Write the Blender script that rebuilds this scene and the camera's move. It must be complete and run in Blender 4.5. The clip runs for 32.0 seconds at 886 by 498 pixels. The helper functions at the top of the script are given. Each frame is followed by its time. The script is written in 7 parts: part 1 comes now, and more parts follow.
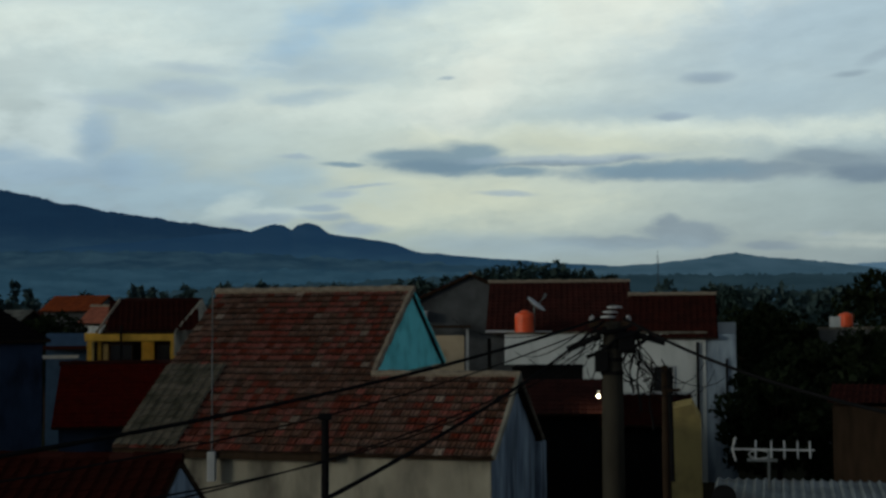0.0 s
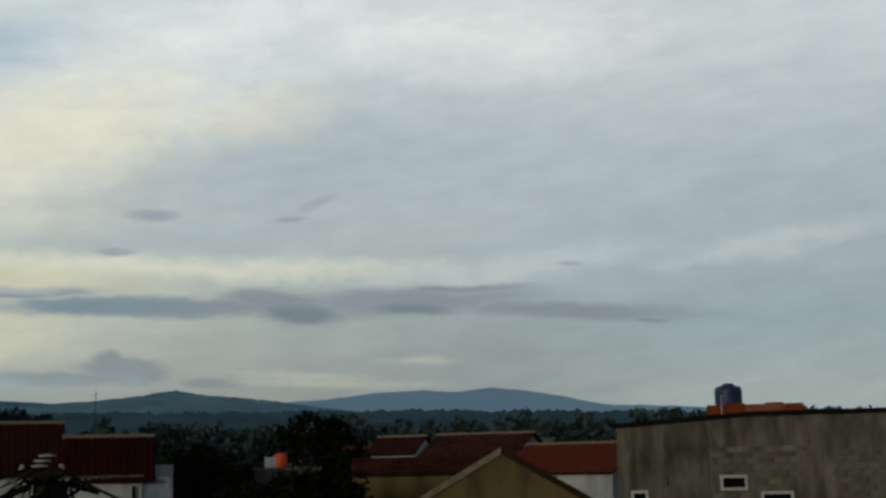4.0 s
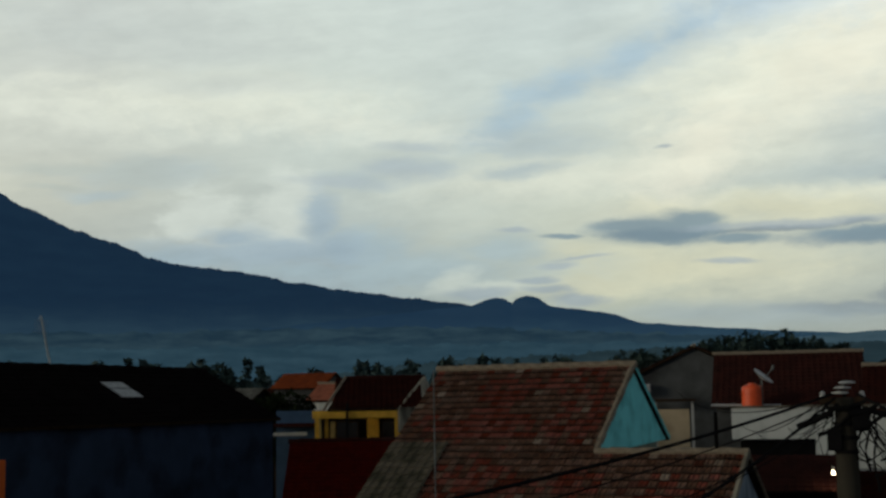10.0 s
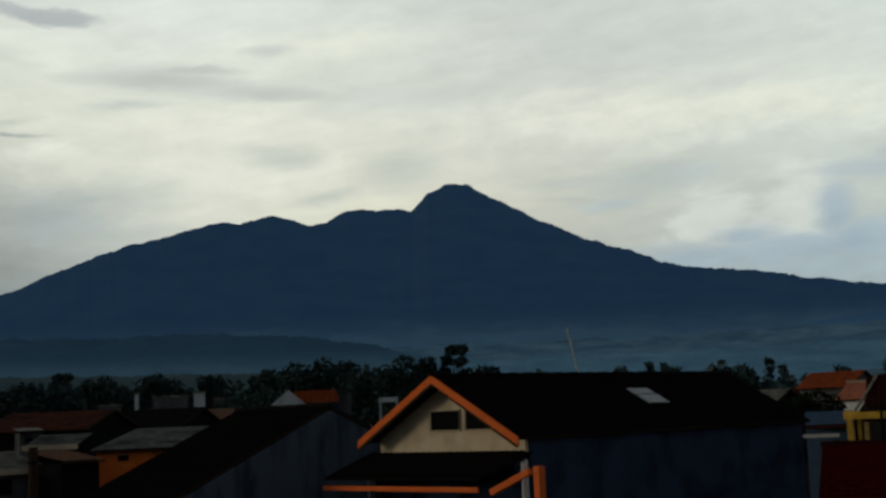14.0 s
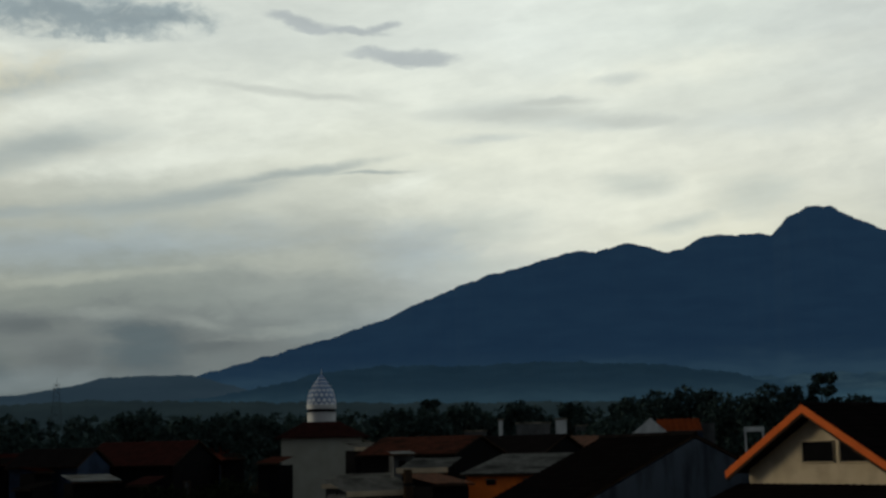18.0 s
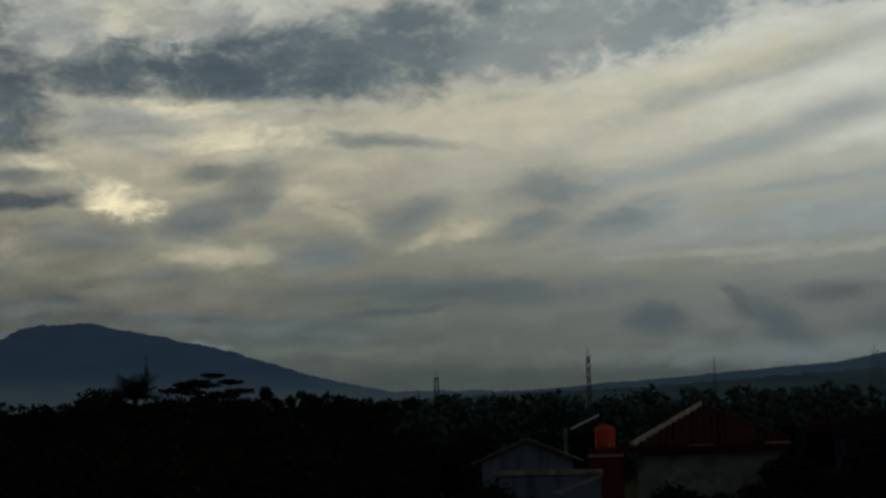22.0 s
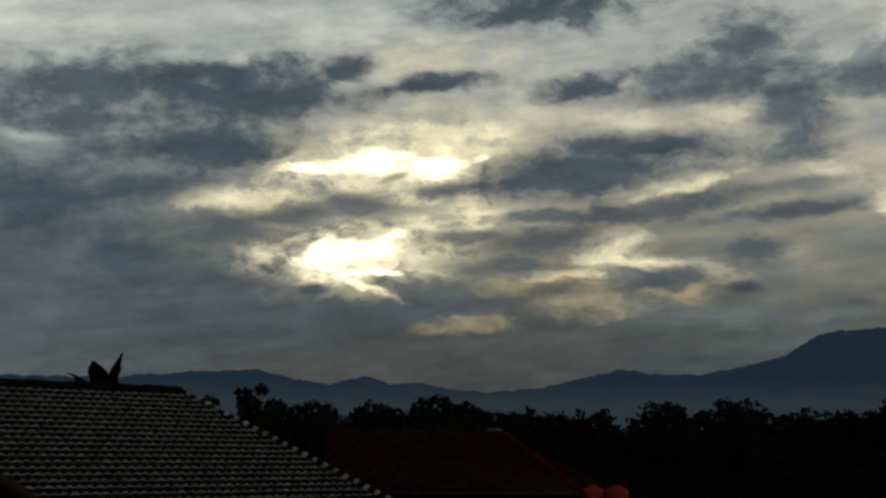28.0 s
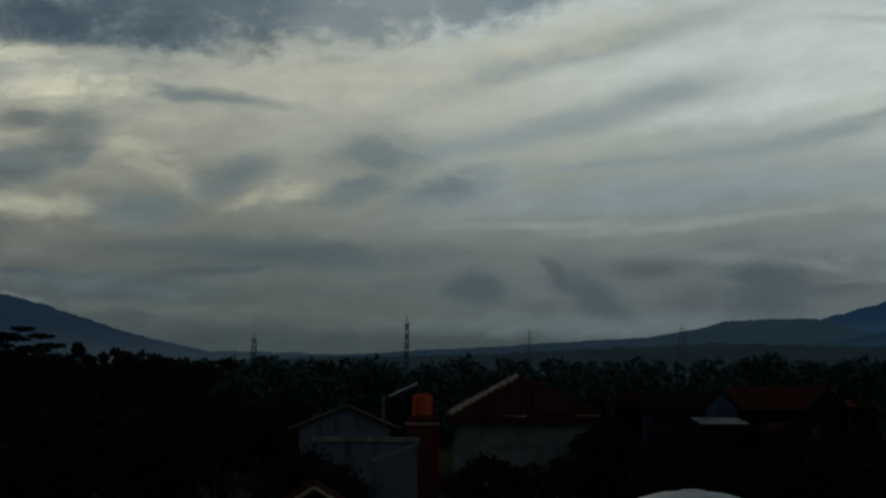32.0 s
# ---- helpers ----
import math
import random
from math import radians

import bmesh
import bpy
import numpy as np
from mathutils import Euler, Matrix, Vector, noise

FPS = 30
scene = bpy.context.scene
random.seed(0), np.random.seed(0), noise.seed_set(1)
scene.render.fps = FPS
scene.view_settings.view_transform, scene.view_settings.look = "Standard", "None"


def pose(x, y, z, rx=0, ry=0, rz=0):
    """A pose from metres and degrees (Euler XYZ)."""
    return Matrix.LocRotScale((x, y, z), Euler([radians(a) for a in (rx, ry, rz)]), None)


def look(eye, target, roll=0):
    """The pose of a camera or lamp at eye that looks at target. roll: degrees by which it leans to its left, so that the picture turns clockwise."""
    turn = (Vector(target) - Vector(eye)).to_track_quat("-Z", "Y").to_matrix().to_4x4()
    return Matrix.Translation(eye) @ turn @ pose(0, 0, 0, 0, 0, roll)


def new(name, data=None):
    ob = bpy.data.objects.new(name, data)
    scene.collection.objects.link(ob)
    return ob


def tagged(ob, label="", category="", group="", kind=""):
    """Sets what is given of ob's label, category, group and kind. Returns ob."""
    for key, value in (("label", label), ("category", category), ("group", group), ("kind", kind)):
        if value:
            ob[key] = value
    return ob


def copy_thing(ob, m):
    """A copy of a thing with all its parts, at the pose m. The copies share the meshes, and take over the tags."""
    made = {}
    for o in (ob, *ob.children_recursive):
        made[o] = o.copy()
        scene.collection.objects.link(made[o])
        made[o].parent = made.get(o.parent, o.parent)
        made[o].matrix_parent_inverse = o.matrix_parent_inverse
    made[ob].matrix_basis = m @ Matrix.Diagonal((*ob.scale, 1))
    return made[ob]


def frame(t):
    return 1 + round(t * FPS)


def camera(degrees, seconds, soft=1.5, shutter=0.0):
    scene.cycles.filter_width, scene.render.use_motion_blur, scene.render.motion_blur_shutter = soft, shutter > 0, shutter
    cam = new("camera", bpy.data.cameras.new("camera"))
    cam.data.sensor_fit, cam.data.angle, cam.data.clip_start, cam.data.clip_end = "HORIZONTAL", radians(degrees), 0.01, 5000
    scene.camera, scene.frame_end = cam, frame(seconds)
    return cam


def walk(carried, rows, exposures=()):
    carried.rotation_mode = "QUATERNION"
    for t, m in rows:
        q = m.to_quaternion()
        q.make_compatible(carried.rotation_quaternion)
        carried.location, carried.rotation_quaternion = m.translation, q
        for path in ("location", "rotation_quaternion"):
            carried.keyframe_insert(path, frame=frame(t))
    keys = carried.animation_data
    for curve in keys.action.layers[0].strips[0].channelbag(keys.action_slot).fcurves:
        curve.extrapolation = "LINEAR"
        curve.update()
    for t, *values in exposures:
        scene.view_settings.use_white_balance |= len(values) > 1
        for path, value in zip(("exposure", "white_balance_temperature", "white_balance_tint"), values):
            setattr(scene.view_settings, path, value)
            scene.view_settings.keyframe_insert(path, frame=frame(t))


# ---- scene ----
# ---- camera: it stands on a roof terrace and turns ----
EYE = (0.0, 0.0, 6.0)
cam = camera(37.2, 32.0, soft=2.8)
TURNS = (
    (0, 0.08, 0.09, 5.83, 93.37, 0.32, 0.30),
    (0.5, 0.14, 0.15, 5.86, 93.78, -0.52, -5.20),
    (1, 0.12, 0.11, 5.88, 95.13, -1.06, -11.91),
    (1.5, 0.06, 0.03, 5.89, 97.32, 0.63, -17.06),
    (2, 0.07, -0.03, 5.93, 99.04, 2.28, -20.70),
    (2.5, 0.07, -0.00, 5.95, 100.49, 2.06, -25.98),
    (4.5, 0.11, 0.08, 5.98, 98.56, 0.40, -20.53),
    (5, 0.16, 0.05, 6.00, 98.72, 0.53, -13.61),
    (5.5, 0.11, 0.03, 6.01, 98.43, 0.85, -8.67),
    (6, 0.10, 0.06, 6.00, 98.12, 0.55, -5.00),
    (6.5, 0.12, 0.12, 5.98, 97.93, 0.05, -1.49),
    (7, 0.10, 0.11, 5.98, 97.70, -1.44, -0.12),
    (7.5, 0.12, 0.10, 5.97, 97.18, 0.04, 2.05),
    (8, 0.11, 0.13, 5.96, 95.78, -0.07, 3.81),
    (8.5, 0.13, 0.17, 5.95, 95.27, 0.48, 5.64),
    (9, 0.13, 0.18, 5.93, 95.42, 0.72, 7.26),
    (9.5, 0.12, 0.15, 5.94, 95.72, 0.47, 8.02),
    (10, 0.12, 0.18, 5.94, 96.61, 0.96, 9.93),
    (10.5, 0.08, 0.21, 5.95, 96.78, 0.66, 11.39),
    (11, 0.08, 0.18, 5.96, 97.62, 1.51, 16.18),
    (11.5, 0.07, 0.16, 5.98, 98.00, 1.11, 22.04),
    (12, 0.05, 0.10, 5.97, 98.05, 1.77, 26.08),
    (12.5, 0.05, 0.09, 5.98, 98.33, 2.26, 29.51),
    (13, 0.03, 0.08, 5.99, 97.94, 1.81, 28.59),
    (13.5, 0.06, 0.10, 6.02, 97.11, 2.71, 32.37),
    (15.5, 0.03, 0.05, 6.04, 98.64, 0.84, 31.29),
    (16, 0.01, 0.03, 6.04, 98.05, 1.03, 31.81),
    (16.5, 0.00, -0.03, 6.03, 98.15, 1.04, 33.25),
    (17, 0.00, -0.09, 5.99, 98.67, 1.27, 37.33),
    (17.5, 0.03, -0.06, 6.05, 98.89, 0.96, 43.04),
    (18, -0.03, -0.08, 6.02, 99.00, 1.23, 47.68),
    (18.5, -0.01, 0.03, 6.02, 98.89, 0.96, 52.89),
    (19, -0.06, 0.04, 6.02, 98.73, 0.61, 56.11),
    (19.5, -0.11, 0.00, 6.01, 98.64, 1.04, 61.96),
    (20, -0.05, 0.03, 6.01, 98.52, 1.26, 66.48),
    (20.5, -0.06, 0.02, 6.01, 98.72, 1.11, 70.68),
    (21, -0.03, 0.01, 6.01, 98.81, 1.39, 74.28),
    (21.5, -0.05, 0.03, 6.05, 98.13, 1.16, 77.87),
    (22, -0.05, -0.01, 6.04, 98.31, 1.27, 82.13),
    (22.5, -0.11, -0.02, 6.02, 98.27, 1.12, 86.61),
    (23, -0.15, 0.01, 6.02, 98.43, 0.84, 90.22),
    (23.5, -0.19, -0.08, 6.00, 98.91, -0.08, 92.59),
    (24, -0.14, -0.07, 6.03, 99.22, -0.55, 96.42),
    (24.5, -0.10, -0.06, 6.01, 99.19, -0.26, 99.82),
    (25, -0.08, -0.04, 6.01, 98.62, -0.36, 102.81),
    (25.5, -0.07, -0.05, 6.04, 98.40, -0.01, 106.56),
    (26, -0.08, -0.04, 6.04, 98.96, -0.35, 108.09),
    (26.5, -0.09, -0.09, 6.06, 97.88, 0.06, 112.45),
    (28.5, -0.04, -0.20, 6.18, 98.81, -0.54, 115.89),
    (29, -0.02, -0.24, 6.22, 98.49, -0.91, 111.88),
    (29.5, -0.01, -0.30, 6.28, 98.07, -1.30, 106.06),
    (30, -0.02, -0.27, 6.20, 97.64, -1.59, 99.31),
    (30.5, -0.07, -0.21, 6.22, 97.48, -1.94, 91.82),
    (31, -0.12, -0.17, 6.13, 97.06, -1.72, 85.09),
    (31.5, -0.14, -0.16, 6.12, 96.99, -1.75, 79.31),
    (32, -0.12, -0.13, 6.13, 96.72, -0.49, 74.17),
)
walk(cam, [(t, pose(x, y, z, rx, ry, rz)) for t, x, y, z, rx, ry, rz in TURNS], exposures=(
    (0.0, -0.10, 5750, 0), (1.2, -0.06, 5780, 0), (2.5, -0.14, 5850, 2), (4.5, -0.26, 6450, 6), (6.0, -0.3, 6450, 6), (7.0, -0.06, 6450, 6), (8.0, 0.0, 6400, 5), (10.0, -0.04, 6350, 3), (12.0, -0.02, 6450, 5), (17.0, 0.03, 6450, 5),
    (19.0, 0.05, 6400, 3), (20.0, -0.1, 6400, 2), (21.0, -0.40, 6450, 4), (22.0, -0.34, 6550, 6), (23.2, -0.12, 6650, 8), (24.0, -0.1, 6600, 8), (25.0, -0.28, 6550, 7), (29.0, -0.28, 6450, 6), (30.0, -0.2, 6350, 5), (31.0, -0.22, 6050, 2), (32.0, -0.5, 5980, 3)))


# ---- world: evening sky with layered cloud; the low sun is behind it ----
def spot(az, d, z=0.0):
    """A place at a bearing (degrees, left of north) and a distance from the terrace."""
    return Vector((-d * math.sin(radians(az)), d * math.cos(radians(az)), z))


SUN_AZ, SUN_EL = 119.5, 9.0
world = bpy.data.worlds.new("evening_sky")
scene.world = world
world.use_nodes = True
world.cycles.sampling_method, world.cycles.sample_map_resolution = "MANUAL", 512
WT = world.node_tree
WT.nodes.clear()


def wn(kind, **inputs):
    node = WT.nodes.new(kind)
    for key, value in inputs.items():
        sock = node.inputs[int(key[1:])] if key[0] == "i" and key[1:].isdigit() else node.inputs[key]
        if isinstance(value, bpy.types.NodeSocket):
            WT.links.new(value, sock)
        else:
            sock.default_value = value
    return node


def wm(op, a, b=0.0, c=0.0):
    node = wn("ShaderNodeMath", i0=a, i1=b, i2=c)
    node.operation = op
    return node.outputs[0]


def wmix(fac, a, b, mode="MIX"):
    node = WT.nodes.new("ShaderNodeMix")
    node.data_type, node.blend_type = "RGBA", mode
    for sock, value in ((node.inputs[0], fac), (node.inputs[6], a), (node.inputs[7], b)):
        if isinstance(value, bpy.types.NodeSocket):
            WT.links.new(value, sock)
        else:
            sock.default_value = value if sock.type == "VALUE" else (*value, 1.0)
    return node.outputs[2]


def wramp(v, lo, hi, a=0.0, b=1.0):
    node = wn("ShaderNodeMapRange", i0=v, i1=lo, i2=hi, i3=a, i4=b)
    node.interpolation_type = "SMOOTHSTEP"
    return node.outputs[0]


def wmap(vec, loc=(0, 0, 0), turn=0.0, scale=(1, 1, 1), kind="TEXTURE"):
    node = wn("ShaderNodeMapping", Vector=vec, Location=loc, Rotation=(0, 0, radians(turn)), Scale=scale)
    node.vector_type = kind
    return node.outputs[0]


def wnoise(vec, scale, detail=4.0, rough=0.55):
    node = wn("ShaderNodeTexNoise", Vector=vec, Scale=scale, Detail=detail, Roughness=rough)
    return node.outputs[0]


way = WT.nodes.new("ShaderNodeTexCoord").outputs["Generated"]
sep = wn("ShaderNodeSeparateXYZ", Vector=way)
AZ = wm("MULTIPLY", wm("ARCTAN2", wm("MULTIPLY", sep.outputs[0], -1.0), sep.outputs[1]), 57.2958)
EL = wm("MULTIPLY", wm("ARCSINE", sep.outputs[2]), 57.2958)
FLAT = wn("ShaderNodeCombineXYZ", X=AZ, Y=EL, Z=0.0).outputs[0]
# uneven edges: the bearings are bent by noise at two sizes
STRETCH = wmap(FLAT, scale=(2.2, 1.0, 1.0))
BEND_A = wm("SUBTRACT", wnoise(STRETCH, 0.5, 5.0, 0.6), 0.5)
BEND_B = wm("SUBTRACT", wnoise(wmap(STRETCH, loc=(31, 17, 4)), 0.6, 5.0, 0.6), 0.5)
bends = {}


def bent(much):
    """The bearings, pulled about by that much."""
    if much not in bends:
        bends[much] = wn("ShaderNodeCombineXYZ", X=wm("MULTIPLY_ADD", BEND_A, 4.6 * much, AZ), Y=wm("MULTIPLY_ADD", BEND_B, 2.2 * much, EL), Z=0.0).outputs[0]
    return bends[much]


CURD = wm("MULTIPLY", wm("SUBTRACT", wnoise(wmap(bent(0.6), scale=(2.0, 0.9, 1.0)), 0.85, 7.0, 0.62), 0.5), 2.6)
HEAP = wm("MULTIPLY", wm("SUBTRACT", wnoise(wmap(bent(0.6), loc=(5, 2, 9), scale=(1.35, 0.9, 1.0)), 0.9, 8.0, 0.66), 0.5), 2.6)
AZ_SOFT = wm("MULTIPLY_ADD", BEND_A, 6.0, AZ)
EL_SOFT = wm("MULTIPLY_ADD", BEND_B, 2.0, EL)
FINE = wm("SUBTRACT", wnoise(wmap(FLAT, loc=(3, 9, 0), turn=-7, scale=(3.8, 0.8, 1.0)), 1.0, 6.0, 0.55), 0.5)

nishita = WT.nodes.new("ShaderNodeTexSky")
nishita.sky_type, nishita.sun_disc = "NISHITA", False
nishita.sun_elevation, nishita.sun_rotation = radians(SUN_EL), radians(-SUN_AZ)
sky = wmix(1.0, nishita.outputs[0], (0.03, 0.03, 0.03), "MULTIPLY")
# the open sky between the clouds: a run of tones up from the horizon at each bearing
STOPS = (2.5, 5.5, 9.0, 13.0, 18.0)
columns = []


def column(az, *tones):
    tone = tones[0]
    for lo, hi, nxt in zip(STOPS, STOPS[1:], tones[1:]):
        tone = wmix(wn("ShaderNodeMapRange", i0=EL_SOFT, i1=lo, i2=hi).outputs[0], tone, nxt)
    columns.append((az, tone))


def layer(colour, amount, soft, rough, bend, puffs):
    """One layer of cloud: soft ellipses (bearing, height, half width, half height, turn). rough: curdled edges; bend: how far noise pulls them out of shape."""
    global sky
    most = None
    for az, el, wide, high, turn in puffs:
        grad = wn("ShaderNodeTexGradient", Vector=wmap(bent(bend), (az, el, 0), turn, (wide * 2.0, high * 2.0, 1)))
        grad.gradient_type = "SPHERICAL"
        most = grad.outputs[1] if most is None else wm("MAXIMUM", most, grad.outputs[1])
    v = wm("MULTIPLY_ADD", wm("MULTIPLY", CURD if bend < 0.6 else HEAP, wramp(most, 0.0, 0.35)), rough, most)
    lo = max(0.02, 0.48 - soft * 0.5)
    sky = wmix(wramp(v, lo, lo + soft, 0.0, amount), sky, colour)


column(-36, (0.42, 0.466, 0.455), (0.365, 0.437, 0.455), (0.45, 0.508, 0.526), (0.512, 0.573, 0.59), (0.69, 0.731, 0.746))
column(-25, (0.313, 0.346, 0.34), (0.365, 0.414, 0.411), (0.493, 0.547, 0.551), (0.532, 0.593, 0.61), (0.73, 0.762, 0.769))
column(-13, (0.354, 0.372, 0.349), (0.45, 0.484, 0.449), (0.532, 0.573, 0.557), (0.58, 0.628, 0.637), (0.73, 0.794, 0.824))
column(-5, (0.375, 0.404, 0.375), (0.634, 0.634, 0.528), (0.597, 0.619, 0.548), (0.777, 0.768, 0.68), (0.711, 0.768, 0.752))
column(4, (0.408, 0.435, 0.382), (0.586, 0.599, 0.492), (0.653, 0.668, 0.586), (0.619, 0.668, 0.64), (0.619, 0.668, 0.653))
column(15, (0.246, 0.309, 0.356), (0.382, 0.429, 0.451), (0.553, 0.592, 0.56), (0.668, 0.704, 0.653), (0.689, 0.726, 0.689))
column(26, (0.307, 0.354, 0.364), (0.448, 0.46, 0.426), (0.569, 0.569, 0.506), (0.635, 0.642, 0.595), (0.615, 0.628, 0.601))
column(35, (0.518, 0.518, 0.46), (0.582, 0.582, 0.518), (0.758, 0.736, 0.615), (0.684, 0.684, 0.615), (0.706, 0.736, 0.684))
column(44, (0.307, 0.354, 0.379), (0.405, 0.448, 0.471), (0.663, 0.663, 0.595), (0.736, 0.736, 0.649), (0.758, 0.781, 0.736))
column(52, (0.113, 0.136, 0.151), (0.223, 0.249, 0.249), (0.378, 0.393, 0.363), (0.727, 0.727, 0.636), (0.656, 0.677, 0.636))
column(62, (0.086, 0.103, 0.108), (0.195, 0.216, 0.209), (0.321, 0.344, 0.312), (0.623, 0.629, 0.564), (0.643, 0.663, 0.623))
column(74, (0.081, 0.098, 0.098), (0.178, 0.196, 0.185), (0.363, 0.363, 0.312), (0.612, 0.591, 0.503), (0.529, 0.55, 0.516))
column(84, (0.079, 0.097, 0.097), (0.151, 0.167, 0.155), (0.31, 0.301, 0.248), (0.512, 0.487, 0.401), (0.55, 0.55, 0.499))
column(94, (0.083, 0.102, 0.109), (0.148, 0.158, 0.148), (0.334, 0.315, 0.248), (0.481, 0.463, 0.385), (0.604, 0.611, 0.557))
column(104, (0.062, 0.077, 0.088), (0.093, 0.108, 0.108), (0.262, 0.249, 0.193), (0.37, 0.36, 0.313), (0.463, 0.475, 0.445))
column(114, (0.048, 0.06, 0.07), (0.07, 0.088, 0.093), (0.253, 0.24, 0.186), (0.475, 0.463, 0.381), (0.463, 0.488, 0.469))
column(124, (0.055, 0.07, 0.081), (0.07, 0.09, 0.1), (0.189, 0.197, 0.182), (0.271, 0.28, 0.262), (0.457, 0.488, 0.457))
column(133, (0.085, 0.105, 0.118), (0.097, 0.124, 0.139), (0.102, 0.13, 0.148), (0.271, 0.294, 0.294), (0.589, 0.611, 0.568))
veil = columns[0][1]
for (a0, _), (a1, tone) in zip(columns, columns[1:]):
    veil = wmix(wn("ShaderNodeMapRange", i0=AZ_SOFT, i1=a0, i2=a1).outputs[0], veil, tone)
sky = wmix(0.985, sky, veil)

# broad blue-grey field to the east
layer((0.438, 0.508, 0.545), 0.6, 1.1, 0.3, 0.6, (
    (-17.6, 12.86, 8.22, 2.7, -10), (-30.1, 8.83, 7.25, 0.98, -8), (-37.3, 10.19, 4.61, 1.47, -13), (-11.6, 9.55, 8.44, 0.86, -2),
))
# blue gap high in the east
layer((0.42, 0.54, 0.673), 0.7, 1, 0.4, 0.6, (
    (-4.4, 17.08, 3.08, 0.98, -17),
))
# white light high in the east
layer((0.927, 0.929, 0.907), 0.7, 1.1, 0.4, 0.6, (
    (-14.2, 18.46, 7.53, 1.72, -19), (-9.9, 14.98, 6.35, 0.98, -15), (-24.4, 18.17, 6.34, 1.47, 3),
))
# cream light in the east
layer((0.891, 0.86, 0.694), 0.65, 1, 0.4, 0.6, (
    (-5.2, 13.83, 5.86, 1.23, -11), (-11.6, 8.34, 9.6, 0.44, 1),
))
# pale streaks in the east
layer((0.601, 0.649, 0.644), 0.6, 0.9, 0.4, 0.5, (
    (-37.9, 8.72, 3.43, 0.49, -7), (-26.4, 8.07, 6.13, 0.49, -7),
))
# cream light to the north-east
layer((0.834, 0.818, 0.696), 0.65, 1.1, 0.4, 0.6, (
    (-5.6, 12.79, 5.4, 1.47, -22), (-1.9, 11.07, 3.62, 0.74, -22), (-9.2, 13.94, 3.41, 1.47, -26), (1.8, 9.75, 7.36, 0.74, -3), (19.0, 13.14, 5.97, 0.98, 1),
))
# warm light to the north-east
layer((0.899, 0.837, 0.695), 0.65, 1.1, 0.4, 0.6, (
    (-8.1, 14.22, 3.99, 1.72, -23), (-1.5, 10.37, 3.22, 1.23, -35), (-15.6, 14.9, 2.92, 0.98, -12),
))
# blue gaps
layer((0.318, 0.457, 0.606), 0.6, 1.1, 0.5, 0.5, (
    (1.4, 14.57, 2.21, 0.74, -19), (4.7, 13.46, 2.98, 0.64, -20), (6.7, 12.05, 1.74, 0.61, -28), (-0.6, 15.43, 1.46, 0.49, -17),
))
# low warm glow
layer((0.711, 0.668, 0.492), 0.7, 1, 0.4, 0.5, (
    (0.6, 5.57, 6.08, 0.98, 1), (3.1, 5.01, 3.68, 0.61, 1), (-5.4, 7.8, 5.89, 0.61, 2), (4.3, 6.38, 1.97, 0.49, 1),
))
# soft grey clouds
layer((0.44, 0.504, 0.534), 0.75, 1, 0.5, 0.5, (
    (6.2, 11.19, 2.74, 0.61, 1), (6.0, 9.97, 1.74, 0.29, -7), (11.2, 10.13, 1.98, 0.37, 0), (13.7, 9.64, 1.47, 0.44, 0), (22.5, 9.94, 2.32, 0.61, -2),
    (24.6, 8.93, 1.36, 0.25, -2),
))
# blue-grey bank behind the ridge
layer((0.382, 0.469, 0.516), 0.75, 0.95, 0.4, 0.5, (
    (10.5, 5.72, 5.65, 0.88, 0), (7.3, 6.43, 1.73, 0.69, 1), (13.0, 6.47, 2.45, 0.98, 0), (16.1, 5.73, 3.61, 0.49, 0), (21.3, 6.29, 3.72, 0.54, -1),
))
# sunlit heads of the cumulus
layer((0.682, 0.704, 0.653), 0.75, 0.5, 0.4, 0.25, (
    (16.5, 8.45, 1.4, 1.33, -1), (16.0, 9.25, 0.87, 0.54, -1), (20.1, 8.03, 1.46, 1.18, -1), (20.8, 7.61, 0.94, 0.74, -1), (18.3, 7.12, 2.86, 0.74, -1),
))
# shaded sides of the cumulus
layer((0.356, 0.435, 0.504), 0.85, 0.85, 0.45, 0.25, (
    (15.3, 7.8, 0.68, 1.28, 0), (19.0, 7.11, 1.42, 0.49, -1), (17.8, 6.55, 4.06, 0.54, 0), (14.4, 6.66, 1.07, 0.69, 0),
))
# long slate cloud in the east
layer((0.267, 0.308, 0.34), 0.9, 0.62, 0.28, 0.3, (
    (-12.3, 6.56, 6.02, 0.39, 0), (-8.0, 6.54, 1.64, 0.25, -1), (-17.4, 6.44, 1.85, 0.59, 2), (-21.9, 6.81, 5.43, 0.54, -1), (-29.2, 6.25, 5.07, 0.34, 4),
    (-16.4, 6.88, 2.21, 0.44, 2), (-24.4, 7.31, 2.72, 0.17, -1), (-4.5, 6.98, 2.96, 0.12, -2), (-7.6, 7.14, 0.94, 0.12, -2), (-32.8, 5.75, 0.83, 0.12, 4),
))
# its darker heart
layer((0.186, 0.227, 0.272), 0.7, 0.6, 0.3, 0.3, (
    (-17.4, 6.24, 1.35, 0.34, 2), (-22.6, 6.41, 1.48, 0.2, 2),
))
# small flecks in the east
layer((0.323, 0.366, 0.4), 0.7, 0.75, 0.12, 0.15, (
    (-11.2, 10.53, 0.87, 0.2, -4), (-9.7, 8.9, 0.62, 0.12, 1), (-17.1, 10.37, 0.65, 0.12, -3), (-29.3, 8.27, 0.49, 0.1, 3), (-16.1, 3.79, 0.44, 0.12, 2),
))
